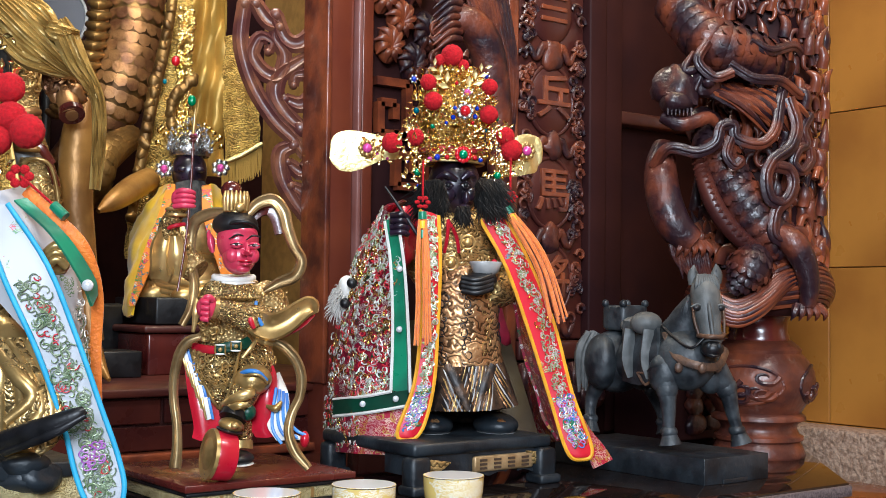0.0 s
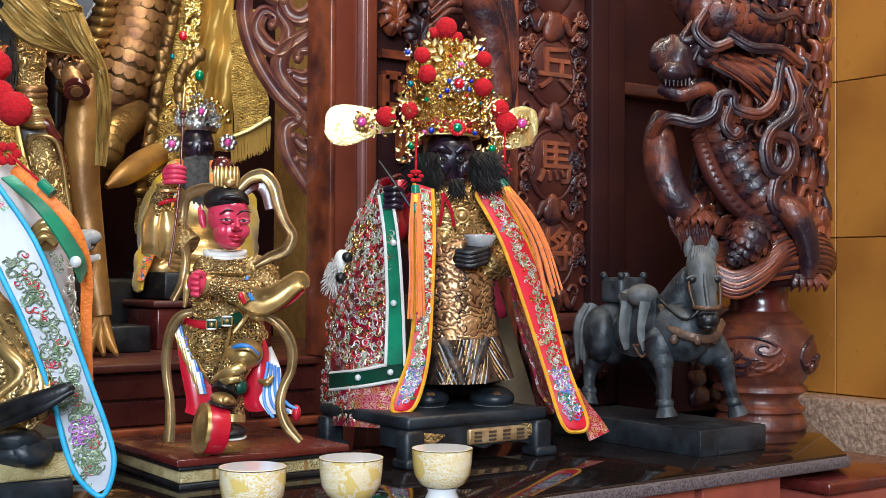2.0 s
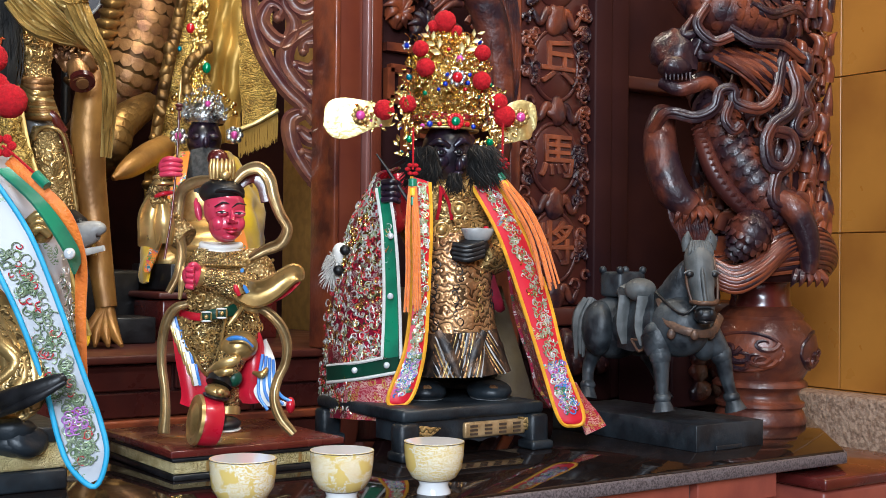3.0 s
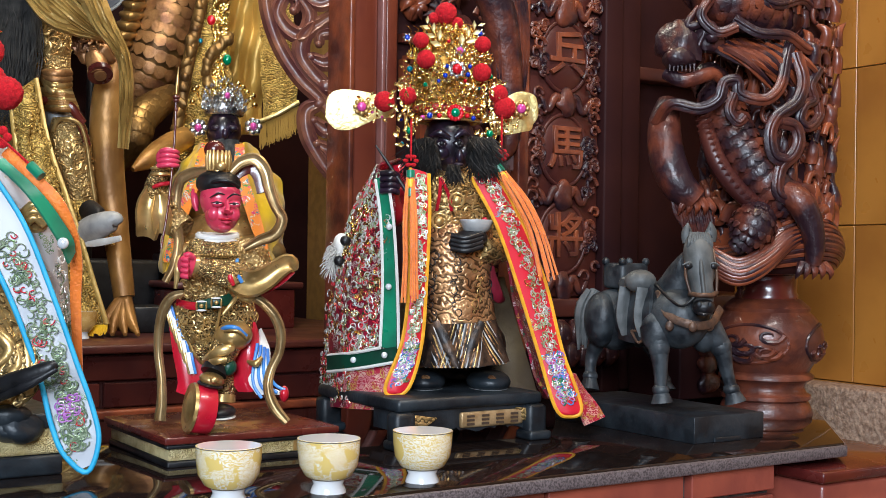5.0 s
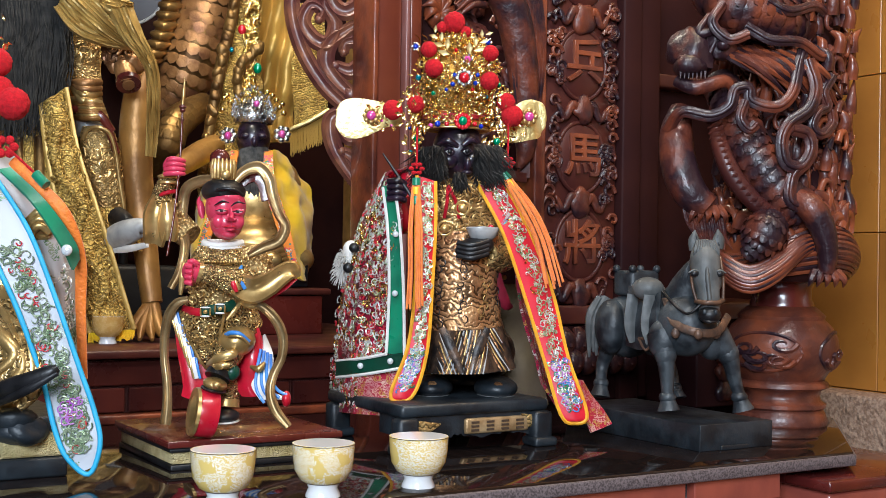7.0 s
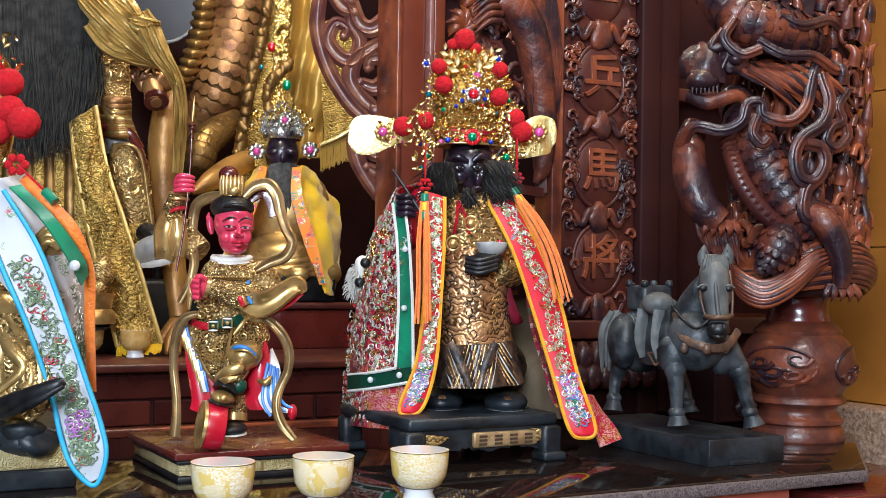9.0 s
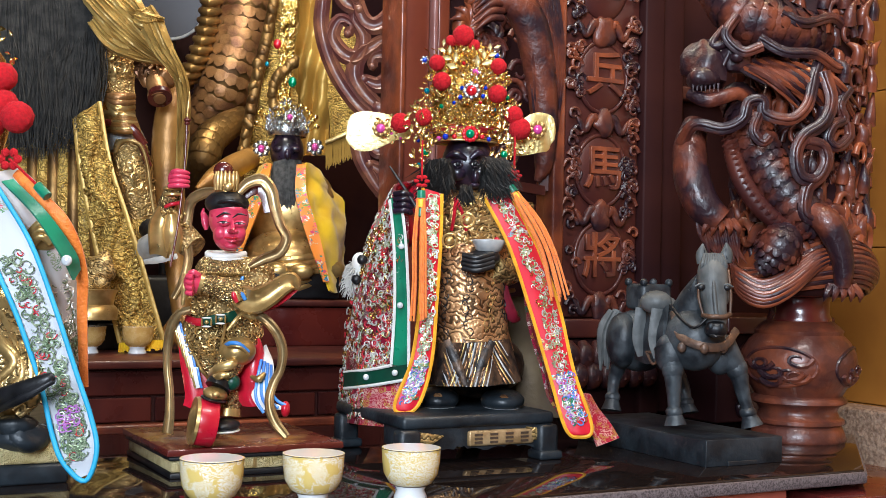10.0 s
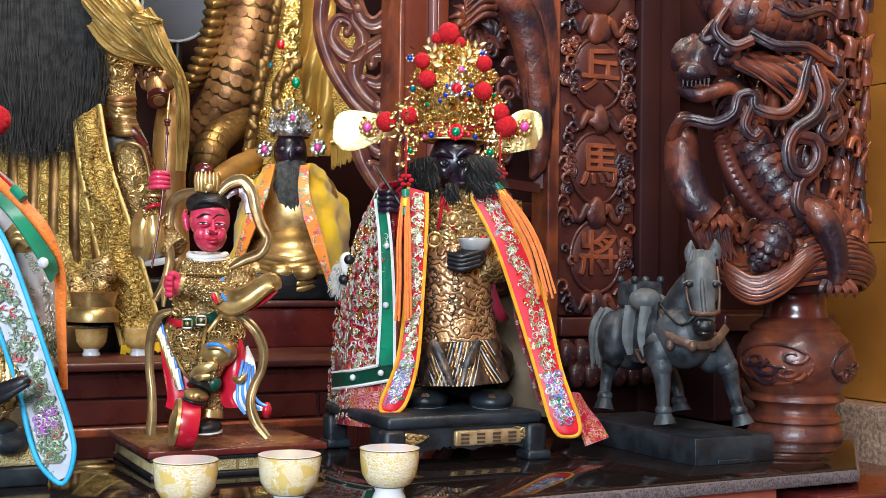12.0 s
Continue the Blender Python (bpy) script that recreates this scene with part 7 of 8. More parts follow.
for q in range(7):
    a = Vector((0.90, 0.60, 1.665 + q * 0.012))
    tube(bm, [a, a + Vector((-0.03, -0.012, -0.006)), a + Vector((-0.055, 0, -0.03))], [0.007, 0.006, 0.001], 0, 7)
part("dragon_arm", bm, WOOD, panel, "smooth dragon arm with claws")
bm = bmesh.new()
for q in range(70):
    x, z = rnd.uniform(0.86, 1.005), rnd.uniform(1.42, 2.0)
    r, d = rnd.uniform(0.012, 0.026), rnd.choice((-1, 1))
    tube(bm, [(x + d * r * (1 - t * 0.09) * math.cos(t * 0.85), 0.622, z + r * (1 - t * 0.09) * math.sin(t * 0.85)) for t in range(8)], [0.006 - 0.0005 * t for t in range(8)], q % 2, 7, steps=2, face=(0, -1, 0))
cl = part("cloud_carving", bm, [WOOD, WOOD_RED], panel, "pierced carved clouds")
cl["kind"] = "stuff"
bm = bmesh.new()
for pts in ([(0.845, 0.62, 1.40), (1.0, 0.62, 1.385)], [(1.0, 0.62, 1.385), (1.0, 0.62, 2.2)]):
    tube(bm, pts, 0.008, 0, 4, steps=1, square=True)
part("frame", bm, WOOD_RED, panel)

# ---- fret panel beside the pillar ----
fret = thing("fret_panel", (1.16, 1.17, 1.064), "dark wooden fret panel with carved fruit", "carved panel", kind="structure")


def fret_line(pts, r=0.009):
    bm = bmesh.new()
    for a, b in zip(pts, pts[1:]):
        tube(bm, [a, b], r, 0, 4, steps=1, square=True, face=(0, -1, 0))
    part("fret", bm, WOOD_ORANGE, fret, "square fret bar")


FY = 1.172
for ox, oz in ((1.118, 1.64), (1.163, 1.53)):
    fret_line([(ox, FY, oz + 0.062), (ox + 0.084, FY, oz + 0.062), (ox + 0.084, FY, oz - 0.05), (ox + 0.011, FY, oz - 0.05), (ox + 0.011, FY, oz + 0.017), (ox + 0.05, FY, oz + 0.017), (ox + 0.05, FY, oz - 0.017)])
for q, (x, z) in enumerate(((1.143, 1.782), (1.205, 1.75), (1.172, 1.84), (1.24, 1.82), (1.127, 1.885), (1.205, 1.91))):
    bm = bmesh.new()
    blob(bm, (x, FY - 0.005, z), (0.026, 0.020, 0.040), 0, turn=False, lump=0.35)
    for t in range(9):
        a = t * 0.7
        tube(bm, [(x, FY - 0.02, z - 0.01), (x + 0.022 * math.cos(a), FY - 0.028, z + 0.024 * math.sin(a)), (x + 0.042 * math.cos(a + 0.3), FY - 0.014, z + 0.044 * math.sin(a + 0.3))], [0.004, 0.008, 0.001], 0, 7, 0.5)
    part("fruit", bm, WOOD_ORANGE if q % 2 == 0 else WOOD, fret, "carved fruit with leaves")
# small frame low behind the statue
bm = bmesh.new()
box(bm, (1.10, 1.12, 1.064), (1.37, 1.165, 1.36), 0, 0.004)
part("lower_board", bm, WOOD_DARK, fret)
bm = bmesh.new()
box(bm, (1.10, 1.108, 1.362), (1.37, 1.16, 1.395), 0, 0.004)
part("lower_rail", bm, WOOD_RED, fret)

# ---- scroll bracket hanging at the niche ----
bracket = thing("scroll_bracket", (0.937, 1.289, 1.306), "pierced purple-brown wooden scroll bracket beside the pillar", "bracket", kind="structure")


def scroll(pts, r):
    """A broad hollowed scroll with a rolled eye at its end."""
    bm = bmesh.new()
    band(bm, pts, [x * 1.2 for x in r], 0, 0.5, 0.012, steps=6)
    for e in (0, -1):
        if r[e] > 0.0055:
            blob(bm, pts[e], (r[e] * 1.5, 0.012, r[e] * 1.5), 0, u=14, v=8)
    part("scroll", bm, mat_scroll, bracket, "broad hollowed carved scroll")


mat_scroll = mat("purple_brown_varnish", (0.10, 0.030, 0.027), (0.22, 0.085, 0.045), 0.36, 0, 14, 0.4, 50, coat=0.25)
scroll([(0.873, 1.302, 1.854), (0.869, 1.307, 1.769), (0.892, 1.297, 1.684), (0.932, 1.277, 1.613), (0.970, 1.257, 1.571), (0.993, 1.246, 1.535)], [0.010, 0.011, 0.011, 0.011, 0.010, 0.006])
scroll([(0.931, 1.272, 1.832), (0.949, 1.265, 1.783), (0.975, 1.250, 1.772), (1.002, 1.236, 1.803), (1.001, 1.236, 1.845)], [0.010, 0.012, 0.013, 0.012, 0.008])
scroll([(0.948, 1.265, 1.814), (0.929, 1.275, 1.788), (0.950, 1.265, 1.747), (0.940, 1.270, 1.704), (0.913, 1.285, 1.709), (0.890, 1.296, 1.745), (0.903, 1.288, 1.782), (0.925, 1.277, 1.773), (0.919, 1.280, 1.752)], [0.005, 0.007, 0.010, 0.012, 0.012, 0.011, 0.009, 0.007, 0.006])
scroll([(1.003, 1.236, 1.754), (0.971, 1.254, 1.729), (0.942, 1.269, 1.704), (0.935, 1.274, 1.662), (0.959, 1.263, 1.620), (0.997, 1.243, 1.584)], [0.006, 0.010, 0.012, 0.013, 0.012, 0.009])
scroll([(0.952, 1.265, 1.655), (0.982, 1.249, 1.644), (1.005, 1.237, 1.669), (0.999, 1.239, 1.705), (0.972, 1.254, 1.705), (0.968, 1.257, 1.684)], [0.008, 0.012, 0.013, 0.011, 0.008, 0.006])
scroll([(0.983, 1.249, 1.595), (1.008, 1.237, 1.590), (1.015, 1.233, 1.621)], [0.012, 0.013, 0.006])
scroll([(0.971, 1.257, 1.558), (0.947, 1.270, 1.540), (0.951, 1.269, 1.491), (0.974, 1.258, 1.443), (1.002, 1.244, 1.401), (1.013, 1.238, 1.390)], [0.009, 0.012, 0.012, 0.011, 0.009, 0.012])
scroll([(0.961, 1.264, 1.522), (0.987, 1.250, 1.502), (1.004, 1.240, 1.528), (0.992, 1.246, 1.560)], [0.007, 0.012, 0.011, 0.006])
scroll([(0.968, 1.260, 1.473), (0.992, 1.248, 1.455), (1.003, 1.243, 1.420), (0.980, 1.256, 1.413)], [0.007, 0.011, 0.010, 0.005])
scroll([(0.893, 1.292, 1.855), (0.916, 1.281, 1.819), (0.939, 1.269, 1.807)], [0.010, 0.012, 0.008])

# ---- seated black-faced deity in the niche ----
K2 = bmesh.new()
K_MATS = [BLACK_SKIN, GOLD, GREY_HAIR, BLACK, GOLD_CARVED]
blob(K2, (0.952, 1.716, 1.536), (0.042, 0.044, 0.052), 0, u=24, v=16)
blob(K2, (0.937, 1.673, 1.524), (0.008, 0.009, 0.014), 0)
for u0 in (493, 522):
    blob(K2, Vector((0.938, 1.681, 1.538)) + RIGHT * (u0 - 507) * 0.00134, (0.012, 0.008, 0.008), 0)
for q in range(90):
    s = rnd.uniform(-1, 1)
    a = Vector((0.939, 1.682, 1.511)) + RIGHT * 0.03 * s + AHEAD * 0.02 * s * s
    tube(K2, [a, a - UP * 0.06 - AHEAD * 0.012 + RIGHT * 0.008 * s, a - UP * rnd.uniform(0.13, 0.165) + RIGHT * rnd.uniform(-0.012, 0.012)], [0.005, 0.0055, 0.0012], 2, 5, steps=2)
blob(K2, (0.978, 1.764, 1.389), (0.125, 0.10, 0.13), 1, u=24)
blob(K2, (0.959, 1.706, 1.273), (0.115, 0.11, 0.07), 1, u=24)
for q in range(6):
    tube(K2, [Vector((0.860, 1.676, 1.278)) - UP * 0.013 * q, Vector((0.917, 1.594, 1.266)) - UP * 0.014 * q, Vector((1.007, 1.598, 1.282)) - UP * 0.013 * q], 0.010, 1, 8)
blob(K2, (0.866, 1.709, 1.244), (0.05, 0.05, 0.035), 1)
blob(K2, (1.024, 1.625, 1.241), (0.05, 0.05, 0.035), 1)
for u0 in (487, 532):
    blob(K2, Vector((0.916, 1.588, 1.239)) + RIGHT * (u0 - 510) * 0.0013, (0.03, 0.02, 0.02), 1)
tagged(part("seated_deity_statue", K2, K_MATS), "black-faced gilt seated deity with long grey beard", "statue")
kcrown = thing("crown", (0.951, 1.716, 1.575), "silver tinsel crown with gold balls and pink flowers", "crown")
bm = bmesh.new()
KC = Vector((0.954, 1.720, 1.560))
lathe(bm, KC, [(0.046, 0.012), (0.05, 0.02), (0.05, 0.042), (0.03, 0.066), (0.0, 0.068)], 0, 28)
for q in range(190):
    s = rnd.uniform(-1.5, 1.5)
    h = rnd.uniform(0.018, 0.095 - 0.03 * abs(s))
    leaf(bm, KC + RIGHT * 0.05 * math.sin(s) - AHEAD * 0.052 * math.cos(s) + UP * h, rnd.uniform(0.005, 0.012), 1.57 + rnd.uniform(-0.8, 0.8))
part("band", bm, SILVER, kcrown)
for q in range(16):
    bm = bmesh.new()
    s = -1.4 + q * 2.8 / 15
    c = KC + RIGHT * 0.075 * math.sin(s) + UP * (0.05 + 0.035 * math.cos(s) + rnd.uniform(-0.02, 0.01)) - AHEAD * 0.02
    blob(bm, c, 0.0075, 0, u=10, v=8)
    tube(bm, [c, KC + RIGHT * 0.045 * math.sin(s) + UP * 0.02], 0.001, 0, 5, steps=1)
    part("gold_ball", bm, GOLD_BRIGHT, kcrown)
for c, r in (((0.878, 1.696, 1.536), 0.010), ((0.993, 1.635, 1.542), 0.010), ((0.937, 1.663, 1.614), 0.008)):
    c = Vector(c)
    bm = bmesh.new()
    for q in range(7):
        t = q * 0.9
        blob(bm, c + (RIGHT * math.cos(t) + UP * math.sin(t)) * r * 1.4, (r * 0.8, r * 0.4, r * 0.8), 0, u=8, v=6)
    fl = part("flower", bm, SILVER, kcrown, "silver tinsel flower")
    bm = bmesh.new()
    blob(bm, c - AHEAD * r * 0.4, (r * 0.75, r * 0.5, r * 0.9), 0, u=10, v=8)
    part("gem", bm, GEM["pink"], fl, "pink glass gem")
K = 2.9
krobe = thing("yellow_robe", (1.038, 1.677, 1.206), "yellow satin robe with orange flowered border", "robe")
for s in (1, -1):
    base = Vector((0.954, 1.716, 1.483))
    def kp(u, v, d):
        return base + RIGHT * s * (u - 508) * 0.00134 + UP * (300 - v) * 0.00134 + AHEAD * (d - 2.9)
    bm = bmesh.new()
    sheet(bm, [[kp(540, 285, K - 0.03), kp(560, 290, K + 0.02), kp(580, 320, K + 0.06)], [kp(552, 350, K - 0.09), kp(585, 350, K - 0.02), kp(608, 360, K + 0.06)], [kp(575, 430, K - 0.12), kp(602, 430, K - 0.06), kp(614, 440, K + 0.02)], [kp(598, 515, K - 0.13), kp(606, 520, K - 0.1), kp(612, 515, K - 0.06)]], 0, 7, 0.006, 0.012)
    part("cape", bm, YELLOW_SATIN, krobe)
    bm = bmesh.new()
    sheet(bm, [[kp(530, 290, K - 0.06), kp(545, 288, K - 0.05)], [kp(536, 350, K - 0.13), kp(555, 345, K - 0.12)], [kp(562, 430, K - 0.15), kp(582, 425, K - 0.14)], [kp(590, 500, K - 0.15), kp(600, 500, K - 0.145)]], 0, 5, 0.005, 0.004)
    part("border", bm, YELLOW_EMB, krobe, "orange flowered border")
kseat = thing("pedestal_box", (0.956, 1.724, 1.055), "dark red lacquered pedestal box on the tier", "pedestal")
KB = Vector((0.925, 1.623, 1.062))
for nm, lo, hi, mt in (("body", (-0.14, -0.07, 1.063), (0.145, 0.22, 1.155), LACQUER), ("top_board", (-0.155, -0.085, 1.157), (0.16, 0.23, 1.172), WOOD_RED), ("seat_block", (-0.11, -0.04, 1.174), (0.12, 0.2, 1.235), BLACK)):
    bm = bmesh.new()
    box(bm, (KB.x + lo[0], KB.y + lo[1], lo[2]), (KB.x + hi[0], KB.y + hi[1], hi[2]), 0, 0.005)
    part(nm, bm, mt, kseat)

# ---- great gilt deity, its hangings and dragon ----
great = bmesh.new()
OLD_RELIEF = mat("old_gilt_relief", (0.78, 0.54, 0.21), (0.52, 0.32, 0.11), 0.36, 0.5, 12, 0.7, 30, relief="curl", dist=0.006, cavity_shade=0.45)
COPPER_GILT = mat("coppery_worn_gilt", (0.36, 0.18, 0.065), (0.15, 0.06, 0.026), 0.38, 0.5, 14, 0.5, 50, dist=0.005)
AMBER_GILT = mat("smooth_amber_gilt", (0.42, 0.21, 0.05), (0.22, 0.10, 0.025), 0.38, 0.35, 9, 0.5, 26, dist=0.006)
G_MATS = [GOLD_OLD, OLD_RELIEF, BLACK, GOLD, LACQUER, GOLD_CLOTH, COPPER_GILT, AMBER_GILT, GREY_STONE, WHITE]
# trunk in dark gilt that paints the beard's shade, and the lap's brocade
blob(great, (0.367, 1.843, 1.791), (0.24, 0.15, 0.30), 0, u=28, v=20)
loft(great, [((0.393, 1.744, 1.544), 0.17, 0.13), ((0.382, 1.707, 1.426), 0.20, 0.16), ((0.376, 1.690, 1.285), 0.21, 0.17), ((0.380, 1.692, 1.134), 0.22, 0.18)], 5)
for q in range(9):
    a = Vector((0.285, 1.599, 1.487)) + RIGHT * 0.022 * q
    tube(great, [a, a - UP * 0.12 - AHEAD * 0.02 + RIGHT * 0.01, a - UP * 0.30 + RIGHT * 0.004 * (q - 4)], [0.012, 0.018, 0.014], q % 2 * 5, 10)
# upper arm and sleeve in carved gilt
tube(great, [(0.503, 1.610, 1.755), (0.498, 1.569, 1.698), (0.493, 1.550, 1.645), (0.500, 1.547, 1.606)], [0.042, 0.042, 0.036, 0.032], 1, 18)
relief(great, (0.494, 1.554, 1.677), (0.042, 0.042, 0.06), 90, 3, 0.014, 0.0030)
for q, (x0, y0, x1, y1) in enumerate(((185, 165, 228, 160), (186, 175, 232, 172), (184, 188, 232, 186), (186, 200, 236, 200))):
    tube(great, [(0.469, 1.552, 1.611), Vector((0.480, 1.490, 1.602)) - UP * 0.012 * q, Vector((0.519, 1.514, 1.611)) - UP * 0.012 * q], [0.008, 0.011, 0.008], 6 if q < 2 else 3, 10)
# gathered satin waist
for q in range(8):
    f = q / 7
    tube(great, [Vector((0.464, 1.534, 1.573)).lerp(Vector((0.471, 1.531, 1.535)), f), Vector((0.485, 1.482, 1.565)).lerp(Vector((0.489, 1.475, 1.529)), f), Vector((0.515, 1.484, 1.563)).lerp(Vector((0.526, 1.478, 1.532)), f)], 0.0068, 7 if q % 3 else 3, 8)
# grey belt plate with maroon cords
loft(great, [((0.506, 1.568, 1.551), 0.040, 0.05), ((0.514, 1.565, 1.524), 0.046, 0.06), ((0.521, 1.561, 1.493), 0.044, 0.055)], 8)
for pts, r in (([(0.463, 1.523, 1.548), (0.482, 1.502, 1.550), (0.509, 1.476, 1.537), (0.535, 1.474, 1.503)], 0.010), ([(0.521, 1.487, 1.532), (0.534, 1.469, 1.487), (0.545, 1.470, 1.457)], 0.008)):
    tube(great, pts, r, 4, 10)
# armoured thigh plate with raised trim
loft(great, [((0.508, 1.522, 1.515), 0.022, 0.03), ((0.517, 1.518, 1.498), 0.036, 0.045), ((0.523, 1.516, 1.459), 0.041, 0.05), ((0.527, 1.515, 1.410), 0.044, 0.05), ((0.536, 1.511, 1.361), 0.042, 0.048), ((0.543, 1.508, 1.334), 0.036, 0.04)], 1)
relief(great, (0.526, 1.515, 1.428), (0.044, 0.052, 0.085), 130, 3, 0.015, 0.0028)
for pts in ([(0.479, 1.493, 1.485), (0.486, 1.478, 1.505), (0.505, 1.461, 1.509), (0.526, 1.456, 1.496), (0.539, 1.456, 1.456), (0.548, 1.458, 1.402), (0.560, 1.459, 1.338)], [(0.483, 1.492, 1.467), (0.494, 1.487, 1.407), (0.505, 1.483, 1.335)]):
    tube(great, pts, 0.0042, 3, 8, steps=5)
for q in range(9):
    tube(great, [Vector((0.533, 1.468, 1.341)) + RIGHT * 0.0045 * (q - 4), Vector((0.542, 1.446, 1.299)) + RIGHT * 0.009 * (q - 4), Vector((0.542, 1.442, 1.251)) + RIGHT * 0.012 * (q - 4)], [0.004, 0.006, 0.004], 5, 8)
# grey shoe with pale sole
tube(great, [(0.527, 1.450, 1.269), (0.537, 1.398, 1.284), (0.549, 1.357, 1.295), (0.563, 1.339, 1.300), (0.569, 1.335, 1.293)], [0.026, 0.028, 0.024, 0.018, 0.008], 8, 16, 0.9)
tube(great, [(0.520, 1.431, 1.255), (0.541, 1.374, 1.256), (0.569, 1.325, 1.265)], [0.008, 0.008, 0.006], 9, 8, 0.6)
tube(great, [(0.541, 1.441, 1.323), (0.546, 1.404, 1.310), (0.551, 1.379, 1.296)], [0.022, 0.020, 0.012], 2, 12)
# coppery beast-headed pommel beside the arm
blob(great, (0.548, 1.452, 1.664), (0.036, 0.034, 0.030), 6, lump=0.8, u=24, v=16)
blob(great, (0.559, 1.429, 1.641), (0.022, 0.022, 0.022), 6, lump=0.8)
blob(great, (0.531, 1.450, 1.653), (0.022, 0.020, 0.024), 6, lump=0.9)
relief(great, (0.546, 1.447, 1.661), (0.037, 0.035, 0.032), 40, 6, 0.013, 0.004)
tube(great, [(0.545, 1.431, 1.637), (0.546, 1.414, 1.613), (0.548, 1.408, 1.598)], [0.022, 0.021, 0.024], 6, 18)
tube(great, [(0.548, 1.408, 1.605), (0.547, 1.400, 1.595)], [0.0255, 0.0255], 4, 18, steps=1)
tube(great, [(0.546, 1.400, 1.597), (0.546, 1.395, 1.592)], [0.013, 0.012], 6, 14, steps=1)
# smooth gilt limb reaching to the tier, with a clawed foot
tube(great, [(0.608, 1.488, 1.647), (0.598, 1.494, 1.585), (0.594, 1.499, 1.511), (0.597, 1.499, 1.425), (0.607, 1.496, 1.338), (0.612, 1.472, 1.252), (0.620, 1.448, 1.143)], [0.020, 0.033, 0.036, 0.034, 0.031, 0.026, 0.022], 7, 22)
for q in range(4):
    tube(great, [(0.620, 1.448, 1.143), Vector((0.605, 1.412, 1.096)) + RIGHT * 0.016 * (q - 2), Vector((0.588, 1.376, 1.070)) + RIGHT * 0.026 * (q - 1.6)], [0.016, 0.013, 0.004], 7, 10)
# second, more distant limb and cloth below the dragon
tube(great, [(0.881, 1.786, 1.519), (0.822, 1.740, 1.491), (0.755, 1.686, 1.454), (0.709, 1.666, 1.426)], [0.028, 0.030, 0.024, 0.006], 7, 16)
box(great, (0.24, 1.72, 1.063), (0.80, 2.3, 1.22), 2, 0.01)
tagged(part("great_deity_statue", great, G_MATS), "huge aged gilt deity statue with carved armour", "statue")

beard = bmesh.new()
for q in range(4200):
    f = rnd.random()
    a = Vector((0.222, 1.623, 1.884)).lerp(Vector((0.413, 1.520, 1.888)), f) - AHEAD * rnd.uniform(-0.02, 0.05)
    ln = (0.36 + 0.05 * math.sin(f * 3.0)) * rnd.uniform(0.5, 1.05)
    sway = (f - 0.35) * 0.045
    tube(beard, [a, a - UP * ln * 0.35 + RIGHT * (sway + rnd.uniform(-0.01, 0.01)), a - UP * ln * 0.7 + RIGHT * (sway * 1.2 + rnd.uniform(-0.018, 0.018)), a - UP * ln + RIGHT * (sway * 0.7 + rnd.uniform(-0.03, 0.03)) - AHEAD * rnd.uniform(-0.01, 0.02)], [0.0017, 0.0016, 0.0013, 0.0003], 0, 3, steps=2)
bo = tagged(part("long_beard", beard, DARK_HAIR), "long dusty black hair beard of the great deity", "beard")
bo["kind"] = "stuff"

hang = thing("brocade_hanging", (0.524, 1.411, 1.080), "long gold brocade hanging with dragon relief on the great deity", "hanging", "gold hangings")
bm = bmesh.new()
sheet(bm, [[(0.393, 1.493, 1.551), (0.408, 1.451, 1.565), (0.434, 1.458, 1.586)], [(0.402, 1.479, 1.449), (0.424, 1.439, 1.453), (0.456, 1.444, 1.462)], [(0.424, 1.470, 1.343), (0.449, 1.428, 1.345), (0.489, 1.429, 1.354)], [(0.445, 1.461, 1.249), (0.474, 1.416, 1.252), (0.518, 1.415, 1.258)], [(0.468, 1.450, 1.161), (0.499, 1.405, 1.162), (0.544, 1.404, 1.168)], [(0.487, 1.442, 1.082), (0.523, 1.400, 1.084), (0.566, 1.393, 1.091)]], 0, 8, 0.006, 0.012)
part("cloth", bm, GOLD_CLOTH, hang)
HL = [(0.391, 1.486, 1.550), (0.401, 1.472, 1.449), (0.422, 1.463, 1.343), (0.443, 1.454, 1.249), (0.466, 1.443, 1.161), (0.485, 1.435, 1.082)]
HR = [(0.433, 1.451, 1.585), (0.454, 1.437, 1.461), (0.487, 1.422, 1.354), (0.517, 1.408, 1.257), (0.542, 1.397, 1.168), (0.564, 1.386, 1.091)]
for pts in (HL, HR):
    bm = bmesh.new()
    tube(bm, pts, 0.0055, 0, 6, 0.6)
    part("trim", bm, GOLD_SATIN, hang, "gold braid trim")
# the raised beast winding down the cloth, its scales and the tufts round it
bm = bmesh.new()
mid = [Vector(a).lerp(Vector(b), 0.5 + 0.24 * math.sin(i * 1.9)) - AHEAD * 0.02 for i, (a, b) in enumerate(zip(curve_points(HL, 2), curve_points(HR, 2)))]
scaled_body(bm, [tuple(p) for p in mid[1:]], [0.007 + 0.003 * (i % 2) for i in range(len(mid) - 1)], 0, 7, 0.009)
part("beast_relief", bm, GOLD_CLOTH, hang, "raised gold thread dragon")
bm = bmesh.new()
for q in range(330):
    f = rnd.uniform(0.03, 0.97) * 5
    i = min(int(f), 4)
    a, b = Vector(HL[i]).lerp(Vector(HL[i + 1]), f - i), Vector(HR[i]).lerp(Vector(HR[i + 1]), f - i)
    c = a.lerp(b, rnd.uniform(0.12, 0.88)) - AHEAD * 0.012
    curl(bm, c, RIGHT, UP, rnd.uniform(0.005, 0.010), 0.0022, 0, 6)
rel = part("relief", bm, GOLD_CLOTH, hang, "raised gold thread relief")
rel["kind"] = "stuff"
bm = bmesh.new()
